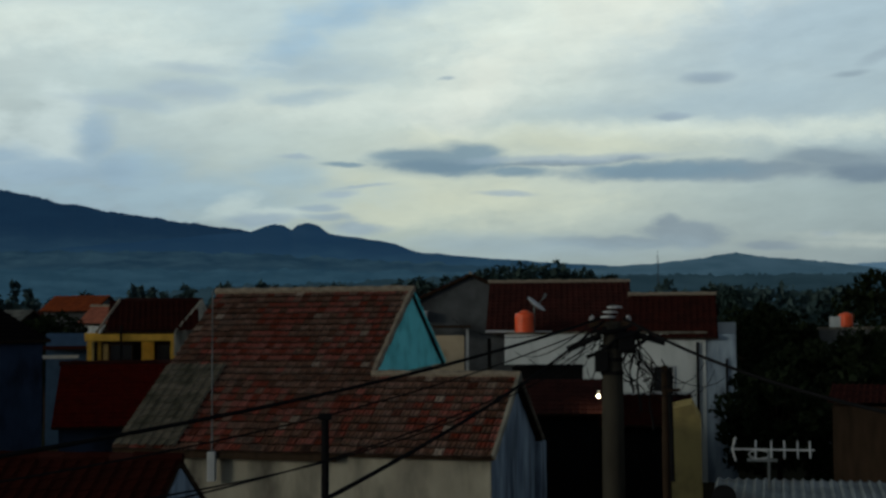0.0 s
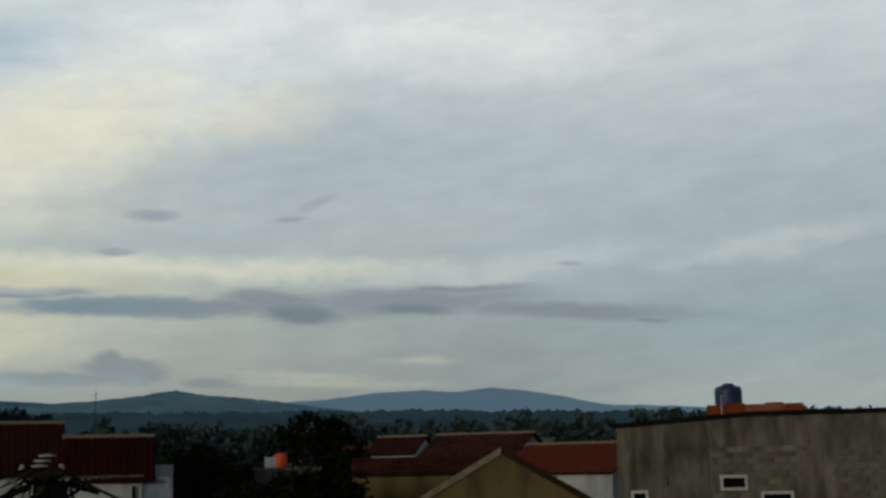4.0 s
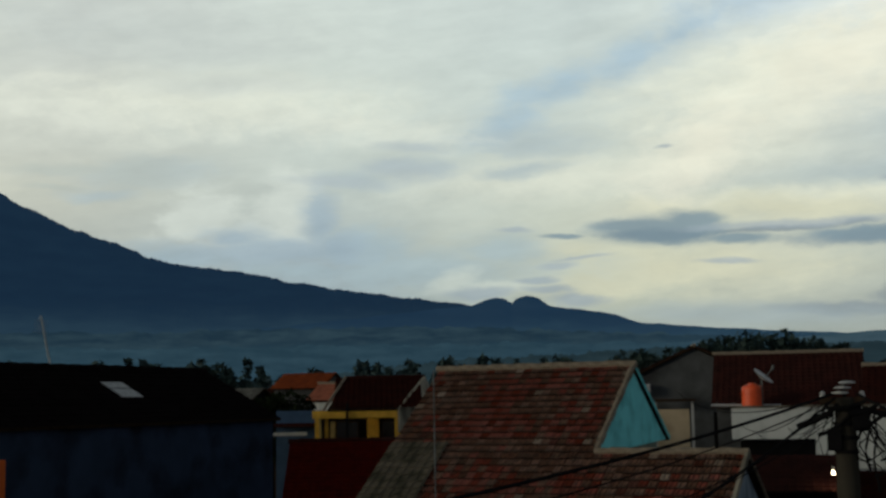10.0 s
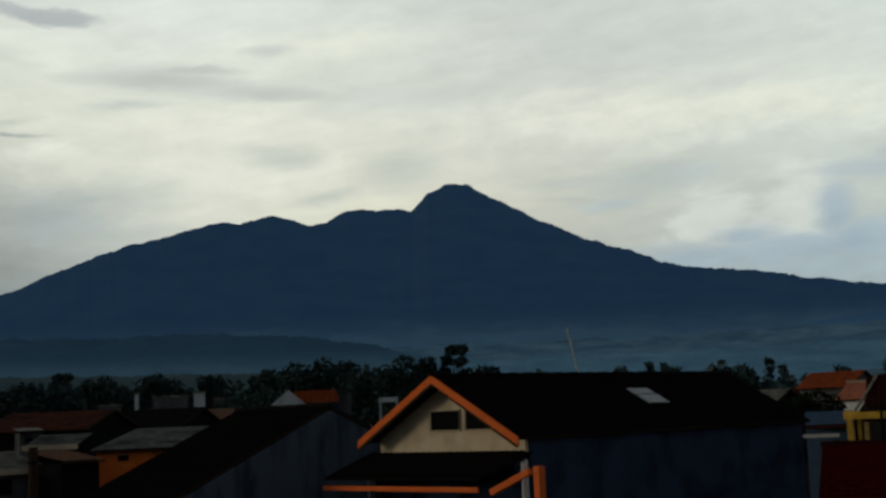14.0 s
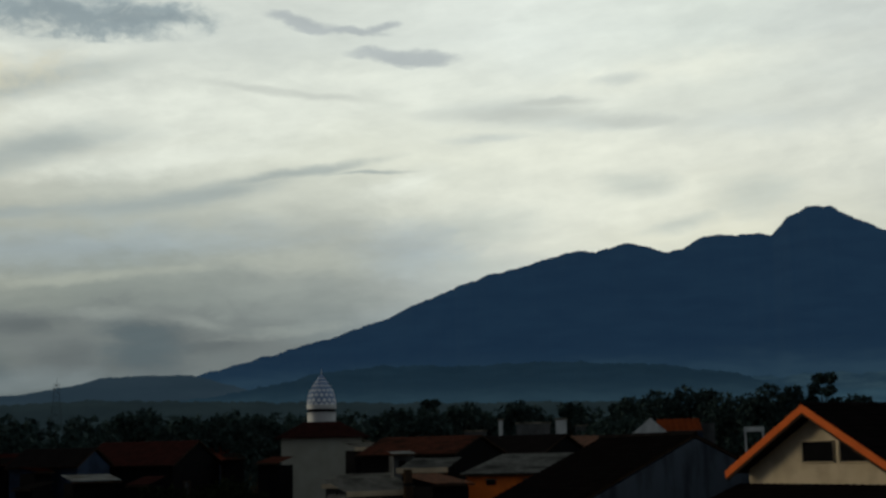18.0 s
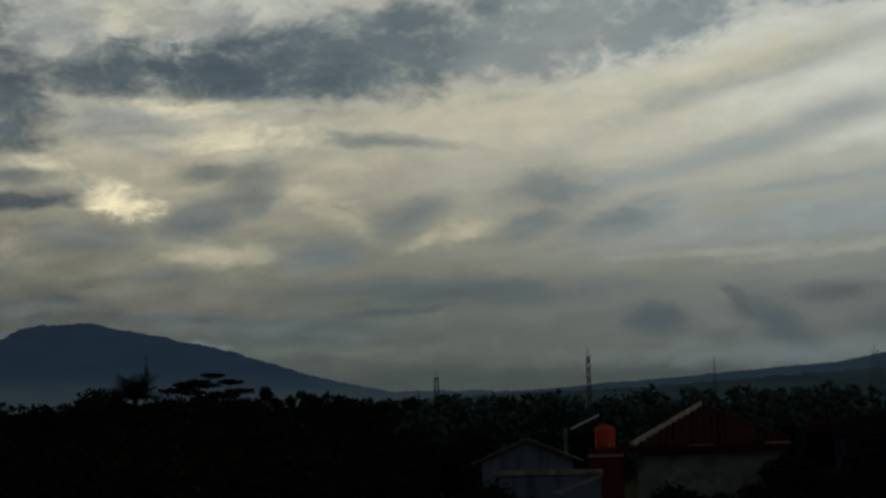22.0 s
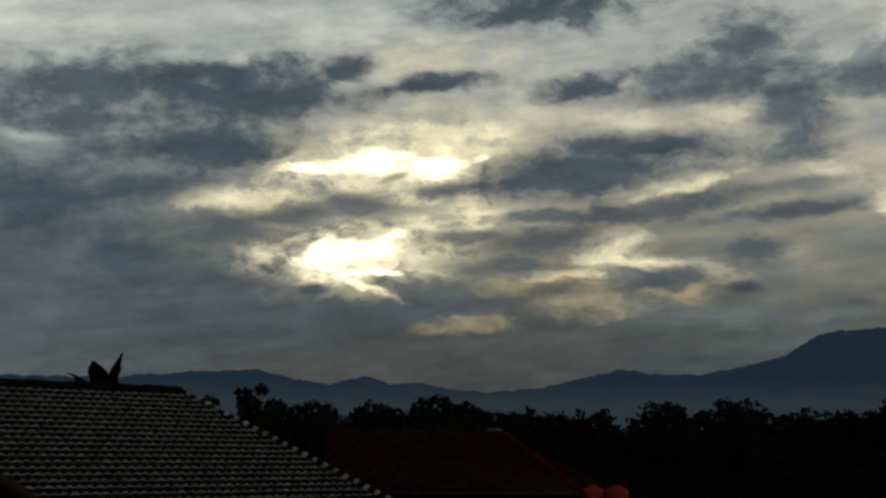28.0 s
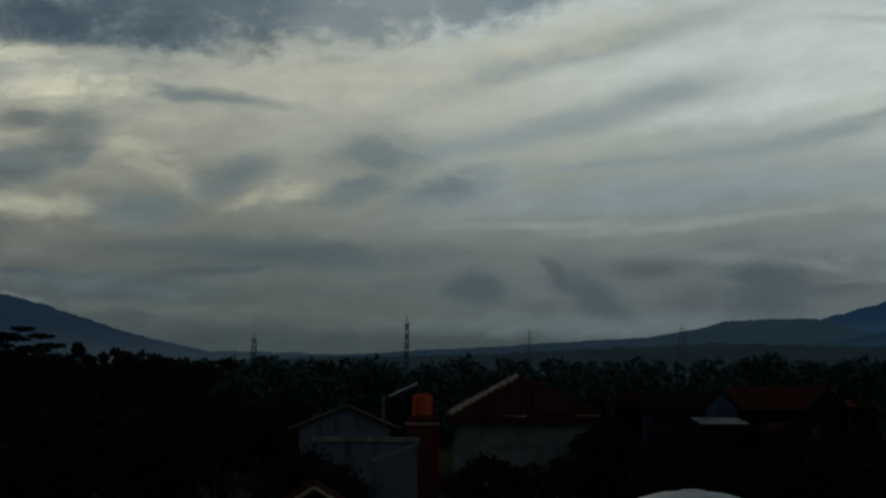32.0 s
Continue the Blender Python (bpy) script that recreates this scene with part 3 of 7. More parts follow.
# ---- materials ----
def material(name, colour, rough=0.8, second=None, grain=8.0, amount=0.5, bump=0.2, bump_scale=None, metal=0.0, spread=0.0, stain=None, stain_scale=0.6, dims=(1, 1, 1), spec=0.0):
    """Colour with grain and broad stains at real-world size, and a fine relief. spread: how much single pieces differ."""
    m = bpy.data.materials.new(name)
    m.use_nodes = True
    t = m.node_tree
    b = t.nodes["Principled BSDF"]
    b.inputs["Roughness"].default_value, b.inputs["Metallic"].default_value = rough, metal
    b.inputs["Specular IOR Level"].default_value = spec
    tc = t.nodes.new("ShaderNodeTexCoord")
    mp = t.nodes.new("ShaderNodeMapping")
    mp.inputs["Scale"].default_value = dims
    t.links.new(tc.outputs["Object"], mp.inputs[0])

    def noise_at(scale, detail=5.0):
        n = t.nodes.new("ShaderNodeTexNoise")
        n.inputs["Scale"].default_value, n.inputs["Detail"].default_value = scale, detail
        t.links.new(mp.outputs[0], n.inputs["Vector"])
        return n.outputs[0]

    def ranged(v, lo, hi, a, c):
        n = t.nodes.new("ShaderNodeMapRange")
        t.links.new(v, n.inputs[0])
        for i, x in enumerate((lo, hi, a, c)):
            n.inputs[i + 1].default_value = x
        return n.outputs[0]

    def mix(fac, a, c):
        n = t.nodes.new("ShaderNodeMix")
        n.data_type = "RGBA"
        for s, v in ((n.inputs[0], fac), (n.inputs[6], a), (n.inputs[7], c)):
            if isinstance(v, bpy.types.NodeSocket):
                t.links.new(v, s)
            else:
                s.default_value = v if s.type == "VALUE" else (*v, 1)
        return n.outputs[2]

    second = second or tuple(c * 0.6 for c in colour)
    col = mix(ranged(noise_at(grain), 0.35, 0.65, 0, amount), colour, second)
    if stain:
        col = mix(ranged(noise_at(stain_scale, 6.0), 0.48, 0.66, 0, 0.8), col, stain)
    if spread:
        info = t.nodes.new("ShaderNodeObjectInfo")
        geo = t.nodes.new("ShaderNodeNewGeometry")
        add = t.nodes.new("ShaderNodeMath")
        add.operation = "ADD"
        t.links.new(info.outputs["Random"], add.inputs[0])
        t.links.new(geo.outputs["Random Per Island"], add.inputs[1])
        fr = t.nodes.new("ShaderNodeMath")
        fr.operation = "FRACT"
        t.links.new(add.outputs[0], fr.inputs[0])
        hsv = t.nodes.new("ShaderNodeHueSaturation")
        t.links.new(ranged(fr.outputs[0], 0, 1, 1 - spread, 1 + spread), hsv.inputs["Value"])
        t.links.new(ranged(fr.outputs[0], 1, 0, 1 - spread * 0.4, 1 + spread * 0.3), hsv.inputs["Saturation"])
        t.links.new(col, hsv.inputs["Color"])
        col = hsv.outputs[0]
    t.links.new(col, b.inputs["Base Color"])
    if bump:
        bp = t.nodes.new("ShaderNodeBump")
        bp.inputs["Strength"].default_value, bp.inputs["Distance"].default_value = bump, 0.02
        t.links.new(noise_at(bump_scale or grain * 4), bp.inputs["Height"])
        t.links.new(bp.outputs[0], b.inputs["Normal"])
    return m


TILE_RED = material("old_red_clay_tile", (0.20, 0.050, 0.034), 0.9, (0.12, 0.042, 0.030), 3.5, 0.8, 0.3, 25, spread=0.30, stain=(0.085, 0.048, 0.036), stain_scale=3.2)
TILE_OLD = material("old_brown_clay_tile", (0.155, 0.082, 0.056), 0.9, (0.10, 0.056, 0.042), 4, 0.8, 0.3, 25, spread=0.30, stain=(0.060, 0.048, 0.037), stain_scale=3.2)
TILE_PALE = material("weathered_pale_tile", (0.27, 0.205, 0.16), 0.9, (0.20, 0.155, 0.12), 5, 0.8, 0.3, 25, spread=0.3)
TILE_WINE = material("wine_red_tile", (0.11, 0.018, 0.014), 0.9, (0.06, 0.013, 0.011), 3, 0.7, 0.3, 20, spread=0.3)
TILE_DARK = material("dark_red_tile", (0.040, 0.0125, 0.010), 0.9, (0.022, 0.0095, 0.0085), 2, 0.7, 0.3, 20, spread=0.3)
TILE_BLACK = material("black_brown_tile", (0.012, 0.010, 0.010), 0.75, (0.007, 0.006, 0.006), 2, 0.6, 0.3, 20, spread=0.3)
# sky light on the tile lips, put into the colour
TILE_LIP = material("lit_tile_edge", (0.40, 0.37, 0.33), 0.8, (0.20, 0.18, 0.16), 8, 0.8, 0.2, 25, spread=0.3)
# darkened copy of the red tile, with the roofs' shade in its colour
TILE_SHADED = material("shaded_red_tile", (0.030, 0.009, 0.007), 0.85, (0.018, 0.007, 0.006), 2, 0.7, 0.3, 20, spread=0.3)
# orange tank plastic darkened, the shade of the west put into its colour
TANK_SHADED = material("shaded_tank_plastic", (0.26, 0.045, 0.022), 0.6, (0.18, 0.032, 0.017), 3, 0.6, 0.05)
# tile tops darkened against the pale lips: their shade is in the colour
TILE_BROWN = material("shaded_brown_tile", (0.015, 0.013, 0.012), 0.9, (0.010, 0.009, 0.008), 6, 0.7, 0.2, 25, spread=0.3)
TILE_ORANGE = material("orange_clay_tile", (0.24, 0.065, 0.03), 0.85, (0.15, 0.045, 0.025), 2, 0.7, 0.3, 20, spread=0.3)
TILE_BRICK = material("dull_brick_tile", (0.105, 0.042, 0.030), 0.9, (0.06, 0.028, 0.022), 2.5, 0.8, 0.3, 20, spread=0.3, stain=(0.03, 0.022, 0.018), stain_scale=1.2)
# shade on each tile's front edge put into the colour, as dark row lines
TILE_EDGE_SHADE = material("shaded_tile_edge", (0.036, 0.026, 0.021), 0.95, (0.022, 0.017, 0.015), 9, 0.7, 0.2, 25, spread=0.4)
TILE_MOSS = material("mossy_grey_tile", (0.105, 0.092, 0.072), 0.95, (0.055, 0.052, 0.042), 3, 0.8, 0.3, 25, spread=0.3, stain=(0.035, 0.036, 0.026), stain_scale=2.0)
RIDGE_PALE = material("mortar_ridge", (0.26, 0.22, 0.17), 0.9, (0.13, 0.11, 0.09), 5, 0.8, 0.4)
ASBESTOS = material("grey_fibre_cement", (0.155, 0.155, 0.142), 0.9, (0.07, 0.07, 0.066), 3, 0.8, 0.2, stain=(0.03, 0.03, 0.028))
TIN = material("galvanised_sheet", (0.20, 0.22, 0.23), 0.7, (0.09, 0.10, 0.105), 2, 0.7, 0.1, metal=0.3, stain=(0.07, 0.06, 0.05))
TURQUOISE = material("turquoise_paint", (0.26, 0.80, 0.84), 0.8, (0.22, 0.70, 0.75), 1.5, 0.6, 0.1, stain=(0.13, 0.46, 0.50), stain_scale=1.2)
RENDER_WALL = material("bare_cement_render", (0.36, 0.335, 0.27), 0.95, (0.20, 0.185, 0.155), 1.2, 0.8, 0.3, stain=(0.05, 0.048, 0.042), stain_scale=0.9, dims=(1, 1, 0.5))
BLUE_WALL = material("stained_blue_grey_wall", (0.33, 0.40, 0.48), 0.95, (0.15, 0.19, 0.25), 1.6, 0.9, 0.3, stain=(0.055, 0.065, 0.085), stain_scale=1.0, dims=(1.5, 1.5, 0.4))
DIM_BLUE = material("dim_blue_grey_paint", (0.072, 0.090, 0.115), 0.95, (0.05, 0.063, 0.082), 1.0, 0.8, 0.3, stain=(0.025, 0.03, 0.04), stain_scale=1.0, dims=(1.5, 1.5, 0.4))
WHITE_WALL = material("chalky_white_wall", (0.54, 0.565, 0.57), 0.95, (0.40, 0.43, 0.44), 1.0, 0.7, 0.2, stain=(0.30, 0.32, 0.33), stain_scale=0.8, dims=(1.3, 1.3, 0.35))
YELLOW = material("yellow_paint", (0.80, 0.47, 0.07), 0.8, (0.40, 0.23, 0.04), 2, 0.6, 0.1)
OCHRE = material("pale_ochre_wall", (0.50, 0.38, 0.15), 0.9, (0.34, 0.26, 0.11), 1.2, 0.7, 0.2, stain=(0.12, 0.095, 0.05))
OLIVE = material("olive_cement_wall", (0.17, 0.13, 0.060), 0.95, (0.105, 0.082, 0.040), 0.8, 0.8, 0.3, stain=(0.055, 0.045, 0.028), stain_scale=0.7, dims=(1.2, 1.2, 0.5))
CREAM_WALL = material("cream_wall", (0.50, 0.41, 0.29), 0.9, (0.42, 0.34, 0.23), 1.5, 0.6, 0.1, stain=(0.28, 0.23, 0.16))
ORANGE = material("orange_paint", (0.62, 0.135, 0.035), 0.7, (0.48, 0.10, 0.028), 2, 0.6, 0.1)
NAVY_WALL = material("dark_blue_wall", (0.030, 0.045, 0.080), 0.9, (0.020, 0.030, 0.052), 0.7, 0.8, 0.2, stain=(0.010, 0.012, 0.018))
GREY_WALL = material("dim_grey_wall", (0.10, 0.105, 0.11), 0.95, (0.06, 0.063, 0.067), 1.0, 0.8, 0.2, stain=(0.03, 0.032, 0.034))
CONCRETE = material("raw_concrete", (0.195, 0.182, 0.152), 0.95, (0.085, 0.079, 0.066), 1.6, 0.9, 0.5, stain=(0.040, 0.038, 0.032), stain_scale=0.9, dims=(1.6, 1.6, 0.5))
BLOCK = material("bare_concrete_block", (0.165, 0.155, 0.132), 0.95, (0.085, 0.08, 0.069), 2.5, 0.8, 0.4, spread=0.22, stain=(0.07, 0.065, 0.055), stain_scale=1.5)
POLE_MAT = material("old_pole_concrete", (0.055, 0.05, 0.04), 0.95, (0.03, 0.027, 0.022), 3, 0.8, 0.3, dims=(1, 1, 0.3))
BLACK = material("black_rubber", (0.012, 0.012, 0.013), 0.7, (0.008, 0.008, 0.009), 10, 0.5, 0.0)
# near-black stand-in for shade: inside openings, under roofs, on house and shed walls
DARK = material("shade_black", (0.008, 0.008, 0.009), 0.9, (0.005, 0.005, 0.005), 2, 0.5, 0.0)
GLASS = material("dark_window_glass", (0.015, 0.017, 0.02), 0.15, (0.01, 0.012, 0.014), 1, 0.5, 0.0, spec=0.6)
PALE = material("pale_painted_metal", (0.45, 0.46, 0.47), 0.5, (0.33, 0.34, 0.35), 6, 0.6, 0.05, metal=0.2)
WOOD = material("dark_timber", (0.045, 0.030, 0.020), 0.85, (0.025, 0.018, 0.013), 6, 0.8, 0.3, dims=(1, 1, 0.2))
TANK_ORANGE = material("orange_plastic", (0.75, 0.09, 0.015), 0.45, (0.60, 0.065, 0.012), 3, 0.6, 0.05, spec=0.5)
TANK_BLUE = material("navy_plastic", (0.018, 0.035, 0.13), 0.45, (0.012, 0.022, 0.09), 3, 0.6, 0.05, spec=0.5)
GRASS = material("dark_ground", (0.035, 0.036, 0.022), 0.95, (0.02, 0.02, 0.014), 0.15, 0.8, 0.4, stain=(0.05, 0.035, 0.025), stain_scale=0.03)
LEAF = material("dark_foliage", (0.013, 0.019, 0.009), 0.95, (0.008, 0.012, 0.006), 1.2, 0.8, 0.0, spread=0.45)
# haze put into the leaf colours, paler and bluer with distance
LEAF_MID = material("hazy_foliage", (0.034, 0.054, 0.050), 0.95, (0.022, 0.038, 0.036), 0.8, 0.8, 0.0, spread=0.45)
LEAF_FAR = material("hazed_far_foliage", (0.050, 0.078, 0.080), 0.95, (0.036, 0.060, 0.064), 0.2, 0.8, 0.0, spread=0.4)
BARK = material("bark", (0.04, 0.03, 0.022), 0.95, (0.02, 0.016, 0.012), 8, 0.8, 0.4, dims=(1, 1, 0.2))


# ---- building helpers ----
def part(name, bm, mat, parent=None, label="", smooth=False):
    me = bpy.data.meshes.new(name)
    bm.normal_update()
    bm.to_mesh(me)
    bm.free()
    if smooth:
        me.shade_smooth()
    me.materials.append(mat)
    ob = new(name, me)
    if parent:
        ob.parent = parent
    if label:
        ob["label"] = label
    return ob


def empty(name, m, label, category, group="", kind=""):
    ob = new(name)
    ob.matrix_basis = m
    return tagged(ob, label, category, group, kind)


def box(x0, y0, z0, x1, y1, z1, bevel=0.0, bm=None):
    own = bmesh.new()
    bmesh.ops.create_cube(own, size=1.0, matrix=Matrix.Translation(((x0 + x1) / 2, (y0 + y1) / 2, (z0 + z1) / 2)) @ Matrix.Diagonal((abs(x1 - x0), abs(y1 - y0), abs(z1 - z0), 1)))
    if bevel:
        bmesh.ops.bevel(own, geom=own.edges[:], offset=bevel, segments=1, affect="EDGES")
    if bm is None:
        return own
    me = bpy.data.meshes.new("join")
    own.to_mesh(me)
    own.free()
    bm.from_mesh(me)
    bpy.data.meshes.remove(me)
    return bm


def prism(outline, y0, y1, bm=None):
    """A solid whose outline lies in x and z, from y0 to y1."""
    bm = bm or bmesh.new()
    a = [bm.verts.new((x, y0, z)) for x, z in outline]
    b = [bm.verts.new((x, y1, z)) for x, z in outline]
    n = len(outline)
    bm.faces.new(a)
    bm.faces.new(b[::-1])
    for i in range(n):
        bm.faces.new((a[(i + 1) % n], a[i], b[i], b[(i + 1) % n]))
    bmesh.ops.recalc_face_normals(bm, faces=bm.faces[:])
    return bm


def slab(corners, thick):
    """A sheet through three or four corners, with thickness downwards along its normal."""
    bm = bmesh.new()
    c = [Vector(p) for p in corners]
    n = (c[1] - c[0]).cross(c[2] - c[0]).normalized()
    if n.z < 0:
        n = -n
    top = [bm.verts.new(p) for p in c]
    low = [bm.verts.new(p - n * thick) for p in c]
    bm.faces.new(top)
    bm.faces.new(low[::-1])
    k = len(c)
    for i in range(k):
        bm.faces.new((top[(i + 1) % k], top[i], low[i], low[(i + 1) % k]))
    bmesh.ops.recalc_face_normals(bm, faces=bm.faces[:])
    return bm


def lathe(profile, n=20):
    """A turned body from radius and height pairs."""
    bm = bmesh.new()
    rings = [[bm.verts.new((r * math.cos(2 * math.pi * i / n), r * math.sin(2 * math.pi * i / n), z)) for i in range(n)] for r, z in profile]
    for a, b in zip(rings, rings[1:]):
        for i in range(n):
            bm.faces.new((a[i], a[(i + 1) % n], b[(i + 1) % n], b[i]))
    bm.faces.new(rings[0][::-1])
    bm.faces.new(rings[-1])
    return bm


def rod(a, b, r, n=8, r2=None, bm=None):
    bm = bm or bmesh.new()
    a, b = Vector(a), Vector(b)
    q = (b - a).to_track_quat("Z", "Y")
    rings = []
    for p, rr in ((a, r), (b, r if r2 is None else r2)):
        rings.append([bm.verts.new(p + q @ Vector((rr * math.cos(2 * math.pi * i / n), rr * math.sin(2 * math.pi * i / n), 0))) for i in range(n)])
    for i in range(n):
        bm.faces.new((rings[0][i], rings[0][(i + 1) % n], rings[1][(i + 1) % n], rings[1][i]))
    bm.faces.new(rings[0][::-1])
    bm.faces.new(rings[1])
    return bm


def tube(points, r, n=6):
    """A cable along points."""
    bm = bmesh.new()
    pts = [Vector(p) for p in points]
    prev = None
    for i, p in enumerate(pts):
        d = (pts[min(i + 1, len(pts) - 1)] - pts[max(i - 1, 0)]).normalized()
        q = d.to_track_quat("Z", "Y")
        ring = [bm.verts.new(p + q @ Vector((r * math.cos(2 * math.pi * k / n), r * math.sin(2 * math.pi * k / n), 0))) for k in range(n)]
        if prev:
            for k in range(n):
                bm.faces.new((prev[k], prev[(k + 1) % n], ring[(k + 1) % n], ring[k]))
        prev = ring
    return bm


def sag(a, b, drop, steps=18):
    a, b = Vector(a), Vector(b)
    return [a.lerp(b, i / steps) - Vector((0, 0, 4 * drop * (i / steps) * (1 - i / steps))) for i in range(steps + 1)]


def heading(x, y, turn, z=0.0):
    return Matrix.Translation((x, y, z)) @ Matrix.Rotation(radians(turn), 4, "Z")


# ---- ground and distance ----
def ground_height(d):
    """The land rises gently away from the terrace."""
    return 0.016 * max(0.0, min(d, 700.0) - 60.0)


bm = bmesh.new()
rings = []
for d in (0.0, 15, 40, 90, 180, 350, 700, 1300, 2200, 3400, 4700):
    if d == 0:
        rings.append([bm.verts.new((0, 0, 0))])
        continue
    rings.append([bm.verts.new((-d * math.sin(a), d * math.cos(a), ground_height(d))) for a in (2 * math.pi * i / 72 for i in range(72))])
for a, b in zip(rings, rings[1:]):
    for i in range(72):
        if len(a) == 1:
            bm.faces.new((a[0], b[i], b[(i + 1) % 72]))
        else:
            bm.faces.new((a[i], b[i], b[(i + 1) % 72], a[(i + 1) % 72]))
bmesh.ops.recalc_face_normals(bm, faces=bm.faces[:])
tagged(part("ground", bm, GRASS), "dark bare ground and grass of the town and plain", "ground", kind="structure")


def smooth_line(knots, az):
    """Height of a skyline shaped to fit the camera's view, between its summits and saddles (bearing, degrees of
    height).
    """
    if az <= knots[0][0]:
        return knots[0][1]
    for (a, h), (b, k) in zip(knots, knots[1:]):
        if az <= b:
            return h + (k - h) * (az - a) / (b - a)
    return knots[-1][1]


def mountain(name, knots, d, depth, mat, label, rough=0.05, step=0.12, category="mountain", seed=0.0, tuft=0.0, foot=-0.2):
    """A range with its skyline at distance d: front slopes run down towards the plain, spurs and gullies in them, a back slope behind."""
    bm = bmesh.new()
    a0, a1 = knots[0][0], knots[-1][0]
    n = int((a1 - a0) / step)
    rows = (-1.0, -0.8, -0.6, -0.42, -0.27, -0.15, -0.06, 0.0, 0.15, 0.5)
    grid = []
    for i in range(n + 1):
        az = a0 + (a1 - a0) * i / n
        top = math.tan(radians(smooth_line(knots, az) + rough * noise.fractal((az * 1.1 + seed, seed, 0.3), 0.6, 2.1, 6) + tuft * abs(noise.noise((az * 14, seed, 1.7))))) * d
        col = []
        for k in rows:
            dd = d + k * depth
            spur = noise.fractal((az * 0.35 + seed, k * 2.5, 2.0 + seed), 0.9, 2.0, 5)
            if k <= 0:
                z = top * max(0.0, (1 + k)) ** 1.35 + spur * top * 0.05 * (-k) * (1 + k) * 4
                z = z * (1 if k > -1 else 0) + (foot * d * 0.0174 if k == -1 else 0)
            else:
                z = top * (1 - k)
            col.append(bm.verts.new(spot(az, dd, EYE[2] + z)))
        grid.append(col)
    for p, q in zip(grid, grid[1:]):
        for j in range(len(rows) - 1):
            bm.faces.new((p[j], q[j], q[j + 1], p[j + 1]))
    bmesh.ops.recalc_face_normals(bm, faces=bm.faces[:])
    ob = part(name, bm, mat, smooth=True)
    return tagged(ob, label, category, kind="structure")


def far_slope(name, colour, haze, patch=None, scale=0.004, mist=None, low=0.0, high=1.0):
    """Forested slopes far off: dark leaves, with the blue evening haze put into the surface as a glow; broad patches of
    field and wood. mist: valley mist put into that glow between two heights over the plain.
    """
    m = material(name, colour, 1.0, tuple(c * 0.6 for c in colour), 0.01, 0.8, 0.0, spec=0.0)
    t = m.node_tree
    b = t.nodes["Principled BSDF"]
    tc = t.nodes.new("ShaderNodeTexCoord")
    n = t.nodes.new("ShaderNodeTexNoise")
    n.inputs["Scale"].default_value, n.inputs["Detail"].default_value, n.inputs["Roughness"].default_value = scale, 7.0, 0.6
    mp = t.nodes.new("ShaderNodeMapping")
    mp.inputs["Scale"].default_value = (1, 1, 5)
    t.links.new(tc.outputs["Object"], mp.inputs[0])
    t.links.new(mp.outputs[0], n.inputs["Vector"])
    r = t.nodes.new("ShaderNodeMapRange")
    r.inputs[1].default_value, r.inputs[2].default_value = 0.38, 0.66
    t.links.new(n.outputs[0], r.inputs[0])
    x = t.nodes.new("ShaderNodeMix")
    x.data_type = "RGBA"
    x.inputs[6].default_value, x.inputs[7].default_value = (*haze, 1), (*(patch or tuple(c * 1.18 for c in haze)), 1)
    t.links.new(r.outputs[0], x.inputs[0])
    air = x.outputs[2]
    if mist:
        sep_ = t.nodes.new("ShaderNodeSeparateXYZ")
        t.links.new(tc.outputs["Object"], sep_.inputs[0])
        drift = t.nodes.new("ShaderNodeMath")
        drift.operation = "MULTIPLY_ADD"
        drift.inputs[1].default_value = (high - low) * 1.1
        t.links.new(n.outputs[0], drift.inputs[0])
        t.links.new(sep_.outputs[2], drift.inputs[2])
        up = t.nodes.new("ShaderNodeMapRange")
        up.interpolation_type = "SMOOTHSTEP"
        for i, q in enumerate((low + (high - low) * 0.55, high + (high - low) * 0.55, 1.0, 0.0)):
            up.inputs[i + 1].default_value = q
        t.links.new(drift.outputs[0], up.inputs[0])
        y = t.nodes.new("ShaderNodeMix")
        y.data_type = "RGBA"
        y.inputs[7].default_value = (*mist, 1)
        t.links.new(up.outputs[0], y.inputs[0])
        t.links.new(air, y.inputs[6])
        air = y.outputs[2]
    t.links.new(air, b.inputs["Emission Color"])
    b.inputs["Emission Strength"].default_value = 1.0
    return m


# the haze tones below glow from the slopes themselves
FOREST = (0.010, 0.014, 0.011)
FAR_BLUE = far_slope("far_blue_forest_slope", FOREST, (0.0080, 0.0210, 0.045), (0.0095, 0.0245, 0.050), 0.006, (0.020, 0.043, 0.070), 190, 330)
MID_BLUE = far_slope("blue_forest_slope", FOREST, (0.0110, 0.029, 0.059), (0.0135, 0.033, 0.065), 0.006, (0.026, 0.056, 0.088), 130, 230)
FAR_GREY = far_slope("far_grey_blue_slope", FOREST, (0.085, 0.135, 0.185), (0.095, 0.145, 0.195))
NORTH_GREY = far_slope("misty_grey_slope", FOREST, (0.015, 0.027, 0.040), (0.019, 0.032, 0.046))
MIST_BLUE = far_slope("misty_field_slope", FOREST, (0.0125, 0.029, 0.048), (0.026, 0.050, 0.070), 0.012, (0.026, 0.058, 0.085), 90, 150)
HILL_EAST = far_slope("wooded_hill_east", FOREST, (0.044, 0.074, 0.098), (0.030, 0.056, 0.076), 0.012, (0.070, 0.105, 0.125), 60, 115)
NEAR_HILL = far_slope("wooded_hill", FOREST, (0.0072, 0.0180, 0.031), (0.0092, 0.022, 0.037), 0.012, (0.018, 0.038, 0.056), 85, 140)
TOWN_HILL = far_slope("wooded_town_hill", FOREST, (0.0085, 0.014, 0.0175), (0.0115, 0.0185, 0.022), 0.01)

